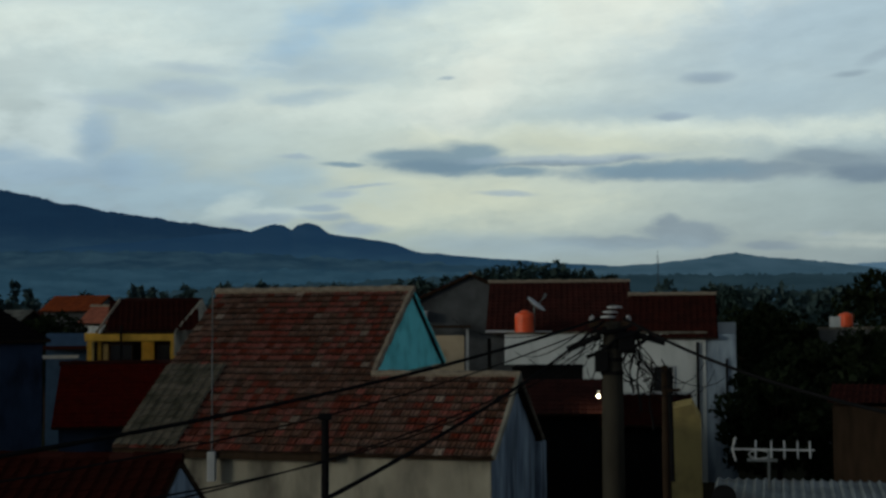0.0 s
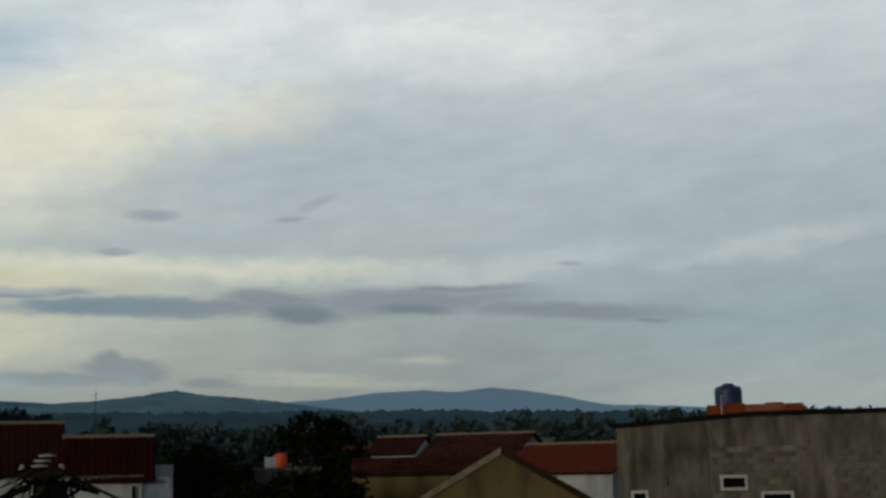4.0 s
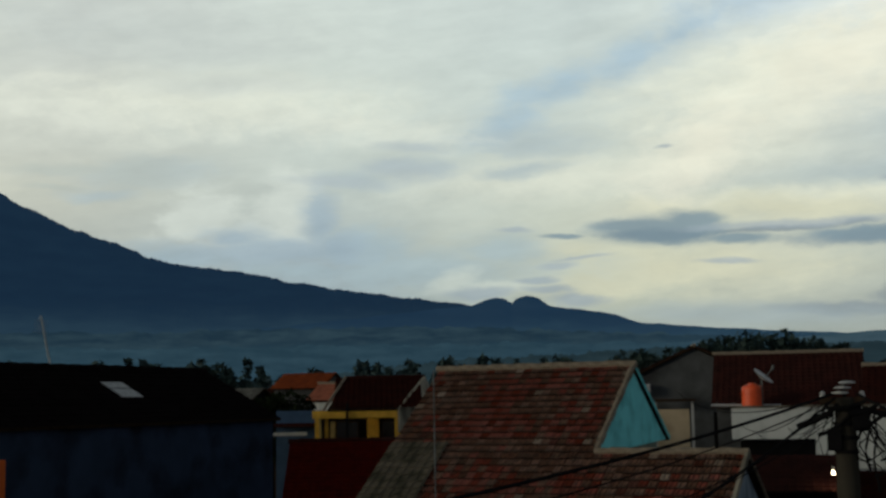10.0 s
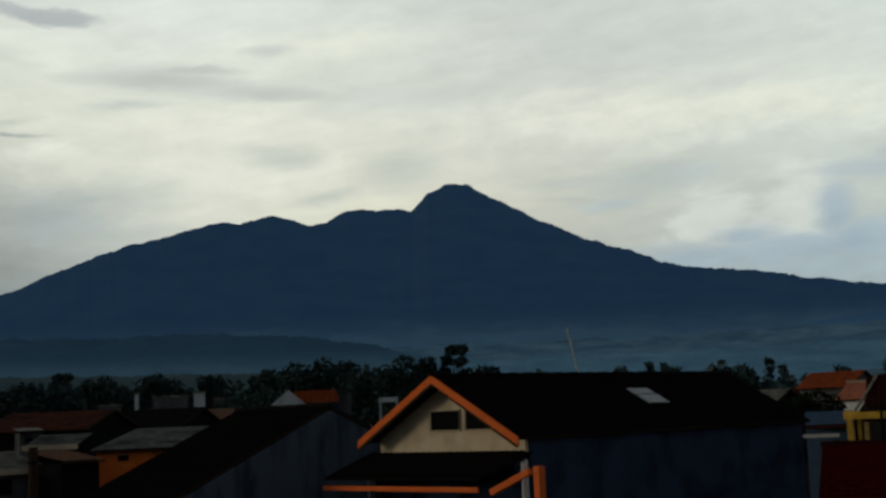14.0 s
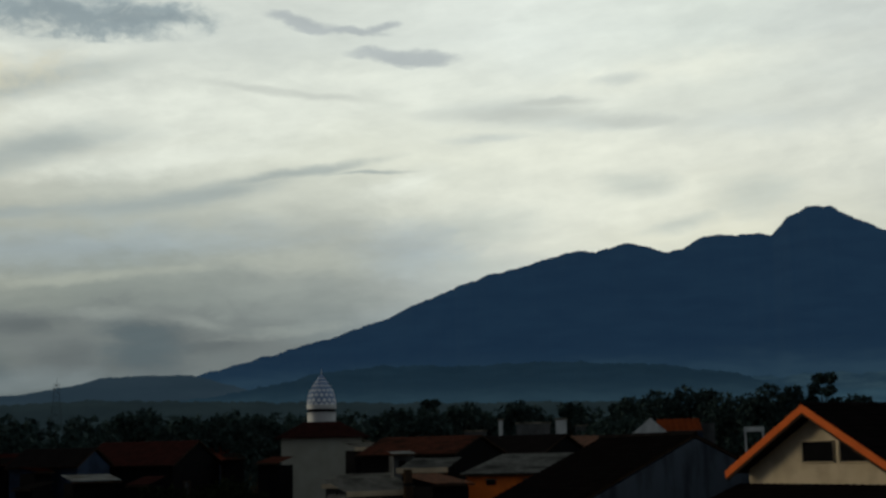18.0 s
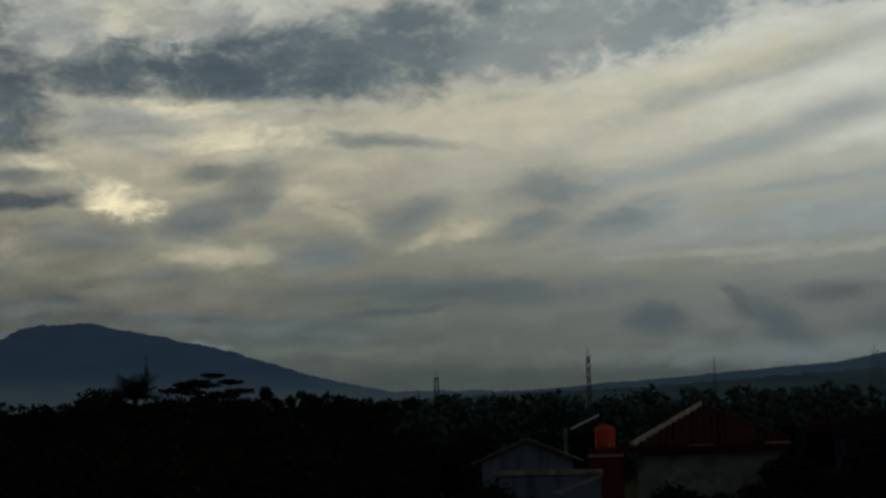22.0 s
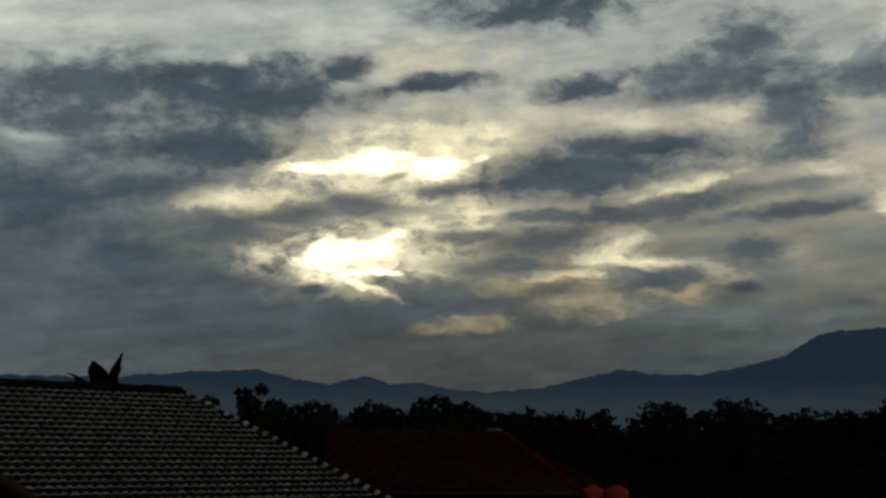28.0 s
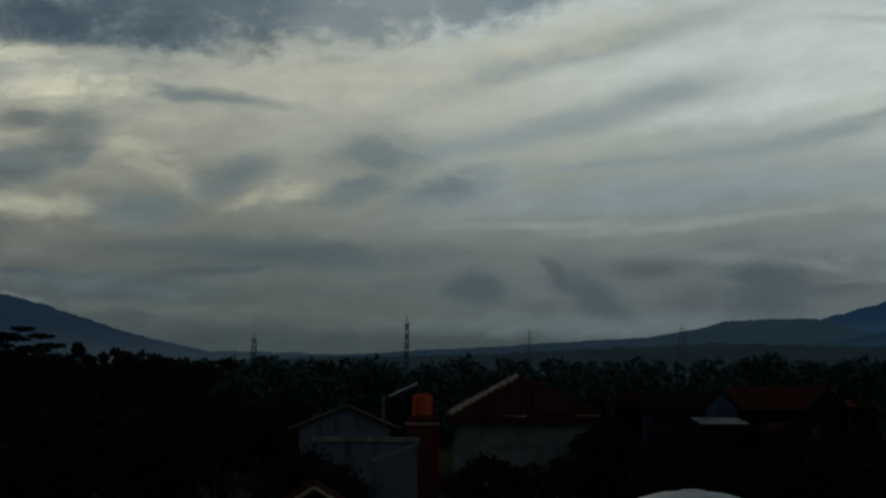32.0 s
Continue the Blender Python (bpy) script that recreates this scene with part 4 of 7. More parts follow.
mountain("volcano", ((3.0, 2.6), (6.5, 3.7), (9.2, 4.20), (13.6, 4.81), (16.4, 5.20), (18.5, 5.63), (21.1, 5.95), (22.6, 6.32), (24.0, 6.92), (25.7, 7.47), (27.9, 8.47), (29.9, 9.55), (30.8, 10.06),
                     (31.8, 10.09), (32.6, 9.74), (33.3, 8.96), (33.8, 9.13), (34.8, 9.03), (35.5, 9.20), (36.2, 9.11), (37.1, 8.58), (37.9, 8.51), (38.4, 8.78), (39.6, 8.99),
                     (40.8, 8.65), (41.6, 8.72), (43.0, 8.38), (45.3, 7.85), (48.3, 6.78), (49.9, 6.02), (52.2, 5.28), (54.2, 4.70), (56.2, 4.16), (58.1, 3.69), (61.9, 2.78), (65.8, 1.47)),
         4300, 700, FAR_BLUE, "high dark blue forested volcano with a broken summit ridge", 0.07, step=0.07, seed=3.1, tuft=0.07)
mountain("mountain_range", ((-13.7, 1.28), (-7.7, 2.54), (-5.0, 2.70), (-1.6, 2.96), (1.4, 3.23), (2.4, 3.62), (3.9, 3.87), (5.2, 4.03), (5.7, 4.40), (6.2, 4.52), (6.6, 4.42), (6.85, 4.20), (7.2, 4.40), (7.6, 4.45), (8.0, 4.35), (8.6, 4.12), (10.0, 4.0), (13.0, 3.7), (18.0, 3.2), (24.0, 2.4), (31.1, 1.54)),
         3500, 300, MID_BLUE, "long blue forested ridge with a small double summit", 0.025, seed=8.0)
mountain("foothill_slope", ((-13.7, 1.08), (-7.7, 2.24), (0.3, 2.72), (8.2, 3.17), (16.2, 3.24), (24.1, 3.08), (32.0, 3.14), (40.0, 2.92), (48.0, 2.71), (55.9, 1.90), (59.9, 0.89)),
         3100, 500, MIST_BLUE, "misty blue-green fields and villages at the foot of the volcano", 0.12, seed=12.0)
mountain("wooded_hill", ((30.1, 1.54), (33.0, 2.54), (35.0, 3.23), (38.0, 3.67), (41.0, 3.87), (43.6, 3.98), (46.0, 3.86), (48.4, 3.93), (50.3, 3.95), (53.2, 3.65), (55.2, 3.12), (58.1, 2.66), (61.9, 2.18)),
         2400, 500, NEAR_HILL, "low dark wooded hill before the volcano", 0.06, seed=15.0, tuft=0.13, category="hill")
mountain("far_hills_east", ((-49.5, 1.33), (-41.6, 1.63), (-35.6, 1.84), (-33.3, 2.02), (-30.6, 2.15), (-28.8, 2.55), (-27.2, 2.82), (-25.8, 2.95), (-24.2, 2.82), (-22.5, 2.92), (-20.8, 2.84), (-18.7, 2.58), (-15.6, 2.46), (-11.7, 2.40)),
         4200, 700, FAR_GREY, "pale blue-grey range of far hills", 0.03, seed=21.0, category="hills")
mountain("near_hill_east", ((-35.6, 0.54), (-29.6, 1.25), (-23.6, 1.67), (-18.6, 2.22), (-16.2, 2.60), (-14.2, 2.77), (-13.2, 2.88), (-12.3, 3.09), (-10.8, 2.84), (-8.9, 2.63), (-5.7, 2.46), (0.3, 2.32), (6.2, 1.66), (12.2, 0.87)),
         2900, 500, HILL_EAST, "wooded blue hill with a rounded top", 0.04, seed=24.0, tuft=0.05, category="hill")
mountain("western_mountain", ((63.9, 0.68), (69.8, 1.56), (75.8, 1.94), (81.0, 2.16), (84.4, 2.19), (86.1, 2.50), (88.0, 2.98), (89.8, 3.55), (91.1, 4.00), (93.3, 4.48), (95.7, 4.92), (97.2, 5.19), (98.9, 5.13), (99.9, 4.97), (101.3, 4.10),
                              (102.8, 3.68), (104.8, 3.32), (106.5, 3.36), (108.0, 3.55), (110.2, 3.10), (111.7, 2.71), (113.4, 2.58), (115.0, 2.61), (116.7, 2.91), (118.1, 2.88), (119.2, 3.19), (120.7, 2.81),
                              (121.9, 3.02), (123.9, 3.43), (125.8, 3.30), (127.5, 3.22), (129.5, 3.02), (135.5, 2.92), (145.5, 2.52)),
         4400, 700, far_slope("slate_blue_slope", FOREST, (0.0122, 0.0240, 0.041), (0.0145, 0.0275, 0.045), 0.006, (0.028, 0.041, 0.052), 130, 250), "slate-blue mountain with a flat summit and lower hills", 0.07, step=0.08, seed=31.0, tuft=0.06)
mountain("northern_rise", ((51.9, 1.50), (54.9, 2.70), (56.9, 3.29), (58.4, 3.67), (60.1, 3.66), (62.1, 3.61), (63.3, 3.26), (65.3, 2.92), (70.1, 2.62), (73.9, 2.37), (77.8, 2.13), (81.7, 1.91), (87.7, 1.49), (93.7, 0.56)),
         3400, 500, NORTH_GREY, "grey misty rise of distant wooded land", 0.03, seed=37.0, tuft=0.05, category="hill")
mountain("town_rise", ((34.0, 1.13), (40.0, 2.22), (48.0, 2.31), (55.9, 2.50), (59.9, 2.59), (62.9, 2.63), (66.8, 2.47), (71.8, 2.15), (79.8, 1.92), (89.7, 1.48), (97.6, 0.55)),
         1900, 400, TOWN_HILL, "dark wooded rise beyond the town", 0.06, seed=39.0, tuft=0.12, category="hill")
# a glowing slope stands in for the mist in the valley
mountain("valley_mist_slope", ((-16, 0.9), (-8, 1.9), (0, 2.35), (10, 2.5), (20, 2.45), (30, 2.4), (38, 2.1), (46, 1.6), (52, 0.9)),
         2600, 300, far_slope("valley_mist", FOREST, (0.018, 0.041, 0.062), (0.028, 0.058, 0.083), 0.012), "slope glowing in the pale tone of valley mist below the volcano", 0.16, seed=44.0)
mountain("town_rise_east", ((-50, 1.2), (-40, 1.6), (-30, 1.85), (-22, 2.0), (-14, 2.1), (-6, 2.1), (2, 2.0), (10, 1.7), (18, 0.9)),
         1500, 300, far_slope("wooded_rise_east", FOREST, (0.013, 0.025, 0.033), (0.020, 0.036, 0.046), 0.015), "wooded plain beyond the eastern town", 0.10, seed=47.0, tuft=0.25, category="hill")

# ---- the roof terrace under the eye ----
terrace = part("terrace_floor", box(-2.2, -2.6, 4.2, 2.2, 1.6, 4.4, 0.03), CONCRETE)
tagged(terrace, "plain concrete floor of the roof terrace", "terrace", kind="structure")
body = part("wall_terrace", box(-2.1, -2.5, -0.2, 2.1, 1.5, 4.195), RENDER_WALL)
tagged(body, "plain rendered walls of the house below the terrace", "wall", kind="structure")


# ---- houses: helpers ----
def sheet(name, O, U, V, lu, lv, du, dv, mat, parent, label="", lift=0.035, wave=0.03):
    """A run of roof tiles in one mesh: courses that overlap, and the roll of every tile across them."""
    O, U, V = np.array(O, float), np.array(U, float), np.array(V, float)
    U, V = U / np.linalg.norm(U), V / np.linalg.norm(V)
    N = np.cross(U, V)
    N = N if N[2] > 0 else -N
    nu, nv = max(1, int(round(lu / du))), max(1, int(round(lv / dv)))
    du, dv = lu / nu, lv / nv
    us, hs = [], []
    for i in range(nu):
        for f, h in ((0.0, 0.0), (0.3, 1.0), (0.6, 0.15)):
            us.append((i + f) * du)
            hs.append(h * wave)
    us.append(lu)
    hs.append(0.0)
    us, hs = np.array(us), np.array(hs)
    rnd = np.random.RandomState(int(abs(O[0] * 13 + O[1] * 7)) % 9999)
    rows = []
    for j in range(nv):
        jit = rnd.normal(0, 0.006, len(us))
        for v, up in ((j * dv, 0.004), ((j + 1) * dv, lift)):
            rows.append(O + us[:, None] * U + (v + jit[:, None] * (1 if up > 0.01 else 0)) * V + (hs + up)[:, None] * N)
    verts = np.concatenate(rows)
    w = len(us)
    faces = []
    for r in range(len(rows) - 1):
        for i in range(w - 1):
            faces.append((r * w + i, r * w + i + 1, (r + 1) * w + i + 1, (r + 1) * w + i))
    me = bpy.data.meshes.new(name)
    me.from_pydata(verts.tolist(), [], faces)
    me.materials.append(mat)
    ob = new(name, me)
    ob.parent = parent
    if label:
        ob["label"] = label
    return ob


def tile_mesh(du, dv, mat, lip=None, edge=None):
    """One roof tile, thick at its lower edge: two ribs and a deep side lap, or a flat tile with one low swell and a
    lip. lip, edge: lit or shaded tone put on the lower edge.
    """
    if lip:
        prof, ups = ((0.0, 0.0), (0.16, 0.003), (0.34, 0.011), (0.60, 0.011), (0.80, 0.003), (0.97, 0.0)), (0.020, 0.028, 0.042, 0.042, 0.028, 0.020)
    else:
        prof, ups = ((0.0, -0.012), (0.10, 0.014), (0.30, 0.020), (0.42, -0.004), (0.55, -0.002), (0.66, 0.018), (0.86, 0.018), (0.97, -0.012)), (0.052,) * 8
    verts, faces = [], []
    for f, h in prof:
        verts.append((f * du, -0.04, h))
    for (f, h), up in zip(prof, ups):
        verts.append((f * du, dv, h + up))
    for f, h in prof:
        verts.append((f * du, dv, h + 0.002))
    n = len(prof)
    for i in range(n - 1):
        faces.append((i, i + n, i + n + 1, i + 1))
        faces.append((i + n, i + 2 * n, i + 2 * n + 1, i + n + 1))
    me = bpy.data.meshes.new("tile")
    me.from_pydata(verts, [], faces)
    me.materials.append(mat)
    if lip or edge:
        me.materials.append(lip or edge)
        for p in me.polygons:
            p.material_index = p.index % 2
    return me


def laid_tiles(parent, O, U, V, lu, lv, du, dv, mats, keep, seed=1, cut=None, lip=None, edge=None):
    """Tiles laid one by one on a slope: keep(u, v) says which are single pieces, the rest are joined. cut(u, v): inside the roof's outline."""
    rnd = random.Random(seed)
    O, U, V = Vector(O), Vector(U).normalized(), Vector(V).normalized()
    N = U.cross(V)
    flip = N.z < 0
    N = -N if flip else N
    nu, nv = int(round(lu / du)), int(round(lv / dv))
    du, dv = lu / nu, lv / nv
    base = [tile_mesh(du, dv, m, lip, edge) for m in mats]
    source = [(np.array([v.co[:] for v in me.vertices]), [tuple(p.vertices) for p in me.polygons]) for me in base]
    rest = [([], []) for _ in mats]
    count = 0
    for j in range(nv):
        for i in range(nu):
            u, v = (i + 0.5) * du, (j + 0.5) * dv
            if cut and not cut(u, v):
                continue
            # newer red tiles lie in patches among the old grey-brown ones
            r = rnd.random()
            red = noise.noise(Vector((u * 0.55, v * 0.9, seed))) + rnd.gauss(0, 0.22) > 0.08
            k = 0 if len(mats) < 4 or red else 1 if r < 0.94 else 2 if r < 0.965 else 3
            at = O + U * (i * du + rnd.gauss(0, 0.006)) + V * (j * dv + rnd.gauss(0, 0.0015 if lip else 0.010)) + N * rnd.gauss(0.004, 0.001 if lip else 0.004)
            m = Matrix((U, V, N)).transposed().to_4x4()
            m.translation = at
            m = m @ Matrix.Rotation(rnd.gauss(0, 0.005 if lip else 0.02), 4, "Z")
            if keep(u, v) and count < 300:
                ob = new("tile", base[k])
                ob.parent = parent
                ob.matrix_basis = m
                count += 1
            else:
                pts, polys = source[k]
                vs, fs = rest[k]
                off = len(vs)
                a = np.array(m)
                vs.extend((pts @ a[:3, :3].T + a[:3, 3]).tolist())
                fs.extend(tuple(q + off for q in p) for p in polys)
    for (vs, fs), m in zip(rest, mats):
        if vs:
            me = bpy.data.meshes.new("tiles")
            me.from_pydata(vs, [], fs)
            me.materials.append(m)
            if lip or edge:
                me.materials.append(lip or edge)
                me.polygons.foreach_set("material_index", np.arange(len(fs)) % 2)
            ob = new("tiles", me)
            ob.parent = parent
            ob["kind"] = "stuff"


def courses(O, U, V, lu, lv, du, mat, parent, name="corrugated_sheet", wave=0.03):
    """A corrugated sheet roof: ridges run down the slope, sheets overlap every 1.6 m."""
    return sheet(name, O, U, V, lu, lv, du, 1.6, mat, parent, lift=0.015, wave=wave)


def ridge_caps(a, b, r, mat, parent, name="ridge_cap"):
    """A row of half-round caps along a ridge or hip, as one run with uneven joints."""
    a, b = Vector(a), Vector(b)
    L = (b - a).length
    n = max(2, int(L / 0.4))
    step = (b - a) / n
    me = part(name, rod((0, 0, 0), step * 1.06, r, 8, r * 1.08), mat, parent)
    me.location = a
    for i in range(1, n):
        ob = new(name, me.data)
        ob.parent = parent
        ob.location = a + step * i + Vector((0, 0, 0.012 * (i % 2)))
        ob.scale = (1, 1, 0.96 + 0.08 * ((i * 37) % 10) / 10)
    return me


def gable_house(name, label, R, turn, length, front, back, ridge, slope, wall, roof, roof_kind="sheet", caps=RIDGE_PALE, over=0.35, base=0.0, y0=0.0, back_slope=None, group="", lu=0.24, lv=0.28, walls=True):
    """Ridge along local y from y0; the front slope falls towards local -x, the back slope towards +x. Heights are over the sea of the plan."""
    h = empty(name, heading(R[0], R[1], turn), label, "house", group)
    kb = slope if back_slope is None else back_slope
    if walls:
        part("wall", prism([(-front + over, base), (back - over, base), (back - over, ridge - kb * (back - over) - 0.14), (0, ridge - 0.14), (-front + over, ridge - slope * (front - over) - 0.14)], y0 + 0.2, y0 + length - 0.2), wall, h)
    for sx, run, k in ((-1, front, slope), (1, back, kb)):
        part("roof_slab", slab([(sx * run, y0, ridge - k * run), (0, y0, ridge), (0, y0 + length, ridge), (sx * run, y0 + length, ridge - k * run)], 0.07), WOOD, h)
        hyp = run * math.sqrt(1 + k * k)
        if roof_kind == "sheet":
            sheet("roof_tiles", (0, y0, ridge + 0.005), (0, 1, 0), (sx, 0, -k), length, hyp + 0.05, lu, lv, roof, h)
        elif roof_kind == "tin":
            courses((0, y0, ridge + 0.005), (0, 1, 0), (sx, 0, -k), length, hyp + 0.05, 0.15, roof, h)
    if caps:
        ridge_caps((0, y0 - 0.03, ridge + 0.03), (0, y0 + length + 0.03, ridge + 0.03), 0.085, caps, h)
    return h


def window_in(parent, x, z, w, hgt, y, frame_mat=PALE, pane_mat=GLASS, sill=True, t=0.06):
    """A framed window in a wall that faces local -y."""
    f = bmesh.new()
    for b in ((x - w / 2 - t, y - 0.05, z, x - w / 2, y + 0.05, z + hgt), (x + w / 2, y - 0.05, z, x + w / 2 + t, y + 0.05, z + hgt),
              (x - w / 2 - t, y - 0.05, z + hgt, x + w / 2 + t, y + 0.05, z + hgt + t), (x - w / 2 - t, y - 0.05, z - t, x + w / 2 + t, y + 0.05, z)):
        box(*b, bm=f)
    wn_ = part("window", f, frame_mat, parent)
    part("pane", box(x - w / 2, y - 0.012, z, x + w / 2, y + 0.012, z + hgt), pane_mat, wn_)
    if sill:
        part("sill", box(x - w / 2 - 0.1, y - 0.14, z - t - 0.06, x + w / 2 + 0.1, y - 0.045, z - t), frame_mat, wn_)
    return wn_


def water_tank(x, y, z, r, hgt, mat, label, turn=0.0):
    t = empty("water_tank", heading(x, y, turn, z), label, "water tank")
    prof = [(r * 0.96, 0.0), (r, 0.04)]
    for i in range(1, 6):
        zz = hgt * 0.86 * i / 6
        prof += [(r, zz - 0.03), (r * 1.03, zz), (r, zz + 0.03)]
    prof += [(r, hgt * 0.84), (r * 0.9, hgt * 0.91), (r * 0.5, hgt * 0.96), (r * 0.42, hgt * 0.965)]
    part("body", lathe(prof, 24), mat, t, smooth=True)
    part("lid", lathe([(r * 0.44, hgt * 0.96), (r * 0.44, hgt), (r * 0.30, hgt * 1.03), (0.02, hgt * 1.035)], 20), mat, t)
    part("outlet_pipe", rod((r, 0, 0.12), (r + 0.22, 0, 0.12), 0.025), PALE, t)
    return t


# ---- the house with the turquoise gable ----
h = empty("turquoise_gable_house", heading(-0.92, 36.0, 73, -0.19), "low house with mossy red tile roof and turquoise gable", "house")
K = 0.70
part("wall", prism([(-5.25, 0), (2.6, 0), (2.6, 7.0 - K * 2.6 - 0.15), (0, 6.85), (-5.25, 7.0 - K * 5.25 - 0.15)], 0.3, 5.75), RENDER_WALL, h)
part("gable_wall", prism([(-3.05, 7.0 - K * 3.05 - 0.12), (2.75, 7.0 - K * 2.75 - 0.12), (0, 6.9)], 0.06, 0.28), TURQUOISE, h, "flat turquoise painted gable")
part("gable_skirt", box(-3.05, 0.08, 3.2, 2.6, 0.27, 7.0 - K * 3.05 - 0.12), TURQUOISE, h)
S = math.sqrt(1 + K * K)
part("roof_slab", slab([(-5.6, 0, 7.0 - K * 5.6), (0, 0, 7.0), (0, 5.87, 7.0), (-5.6, 5.87, 7.0 - K * 5.6)], 0.06), WOOD, h)
part("roof_slab", slab([(2.9, 0, 7.0 - K * 2.9), (0, 0, 7.0), (0, 5.87, 7.0), (2.9, 5.87, 7.0 - K * 2.9)], 0.06), WOOD, h)
sheet("roof_tiles", (0, 0, 7.0), (0, 1, 0), (1, 0, -K), 5.87, 2.9 * S, 0.23, 0.27, TILE_RED, h)
ridge_caps((0, -0.05, 7.04), (0, 5.92, 7.04), 0.10, RIDGE_PALE, h)
for i in range(12):
    x0, x1 = -3.05 * i / 12, -3.05 * (i + 0.94) / 12
    part("verge_tile", rod((x0, 0.02, 7.0 + K * x0 + 0.03), (x1, 0.02, 7.0 + K * x1 + 0.03), 0.085 + 0.02 * (i % 3 == 1), 6), RIDGE_PALE, h)
bm = bmesh.new()
rod((0.1, 0.02, 6.95), (2.85, 0.02, 7.0 - K * 2.85), 0.06, 6, None, bm)
part("verge", bm, TURQUOISE, h)
part("verge_cap", slab([(0.0, -0.03, 7.06), (0.0, 0.16, 7.06), (2.9, 0.16, 7.06 - K * 2.9), (2.9, -0.03, 7.06 - K * 2.9)], 0.09), TURQUOISE, h)
part("rain_stripe", slab([(0.35, 0.055, 6.62), (0.45, 0.055, 6.55), (2.5, 0.055, 5.1), (2.4, 0.055, 5.18)], 0.02), GREY_WALL, h)
part("fascia", box(-5.62, 0.02, 7.0 - K * 5.6 - 0.16, -5.55, 5.85, 7.0 - K * 5.6 - 0.02), WOOD, h)
# the lower wing at its side
zr = 7.0 - K * 3.13
part("wing_wall", prism([(-5.3, 0), (-0.95, 0), (-0.95, zr - K * 2.18 - 0.12), (-3.13, zr - 0.12), (-5.3, zr - K * 2.17 - 0.12)], -3.6, 0.04), BLUE_WALL, h, "stained blue-grey rendered wing")
part("front_wall", box(-5.38, -3.62, 0, -5.28, 5.7, 7.0 - K * 5.4 - 0.1), RENDER_WALL, h, "bare pale cement front wall")
part("roof_slab", slab([(-5.6, -3.74, 7.0 - K * 5.6), (-3.13, -3.74, zr), (-3.13, -0.01, zr), (-5.6, -0.01, 7.0 - K * 5.6)], 0.06), WOOD, h)
part("roof_slab", slab([(-0.7, -3.74, zr - K * 2.43), (-3.13, -3.74, zr), (-3.13, -0.01, zr), (-0.7, -0.01, zr - K * 2.43)], 0.06), WOOD, h)
sheet("roof_tiles", (-3.13, -3.74, zr), (0, 1, 0), (1, 0, -K), 3.7, 2.43 * S, 0.23, 0.27, TILE_RED, h)
ridge_caps((-3.13, -3.78, zr + 0.04), (-3.13, 0.0, zr + 0.04), 0.09, RIDGE_PALE, h)
part("verge", rod((-3.13, -3.74, zr + 0.02), (-5.6, -3.74, 7.0 - K * 5.6 + 0.02), 0.075, 6), RENDER_WALL, h, "pale mortar verge")
part("verge", rod((-3.13, -3.74, zr + 0.02), (-0.7, -3.74, zr - K * 2.43 + 0.02), 0.06, 6), RIDGE_PALE, h)
part("corner_pier", box(-0.95, -3.75, 0, -0.35, -3.2, 3.05), BLUE_WALL, h)
part("yard_slab", box(-8.2, -3.6, 1.2, -5.4, 5.6, 1.75, 0.04), CONCRETE, h)
# grey patched part of the slope
sheet("patched_tiles", (-2.9, 4.15, 7.0 - K * 2.9 + 0.10), (0, 1, 0), (-1, 0, -K), 1.70, 2.7 * S, 0.23, 0.27, TILE_MOSS, h, "mossy grey patch of old tiles")
FRONT_HOUSE = h


# ---- the long dark house with the orange gable ----
h = empty("orange_gable_house", heading(-22.6, 35.4, -13), "long dark-roofed house with orange barge boards and a cream gable", "house")
ZR, ZE, HW = 7.34, 5.36, 3.55
KA = (ZR - ZE) / HW
SA = math.sqrt(1 + KA * KA)
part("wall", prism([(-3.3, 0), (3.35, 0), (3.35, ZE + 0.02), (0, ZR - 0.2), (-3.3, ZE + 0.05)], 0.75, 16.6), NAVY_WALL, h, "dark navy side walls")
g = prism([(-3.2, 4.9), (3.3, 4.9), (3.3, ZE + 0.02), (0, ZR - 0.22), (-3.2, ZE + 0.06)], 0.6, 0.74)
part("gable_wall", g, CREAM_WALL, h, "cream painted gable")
# near-black plates stand for the shade inside the attic
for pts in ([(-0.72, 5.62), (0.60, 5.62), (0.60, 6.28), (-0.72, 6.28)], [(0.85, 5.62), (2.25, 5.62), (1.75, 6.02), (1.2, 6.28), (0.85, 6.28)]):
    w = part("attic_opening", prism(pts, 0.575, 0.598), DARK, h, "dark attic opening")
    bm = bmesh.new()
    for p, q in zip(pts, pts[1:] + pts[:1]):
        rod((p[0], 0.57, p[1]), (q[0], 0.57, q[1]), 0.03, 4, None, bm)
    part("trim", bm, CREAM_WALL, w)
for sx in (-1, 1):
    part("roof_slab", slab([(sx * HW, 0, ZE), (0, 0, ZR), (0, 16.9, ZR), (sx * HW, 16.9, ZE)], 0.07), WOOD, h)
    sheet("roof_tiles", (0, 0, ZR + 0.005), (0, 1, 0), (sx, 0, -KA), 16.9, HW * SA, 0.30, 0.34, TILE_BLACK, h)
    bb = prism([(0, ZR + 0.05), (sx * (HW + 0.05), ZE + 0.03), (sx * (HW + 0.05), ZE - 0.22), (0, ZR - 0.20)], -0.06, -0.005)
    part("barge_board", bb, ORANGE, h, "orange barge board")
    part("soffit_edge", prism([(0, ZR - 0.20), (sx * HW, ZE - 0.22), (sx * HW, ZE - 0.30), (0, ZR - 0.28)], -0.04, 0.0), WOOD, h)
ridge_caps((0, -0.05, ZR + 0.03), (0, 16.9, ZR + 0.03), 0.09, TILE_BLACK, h)
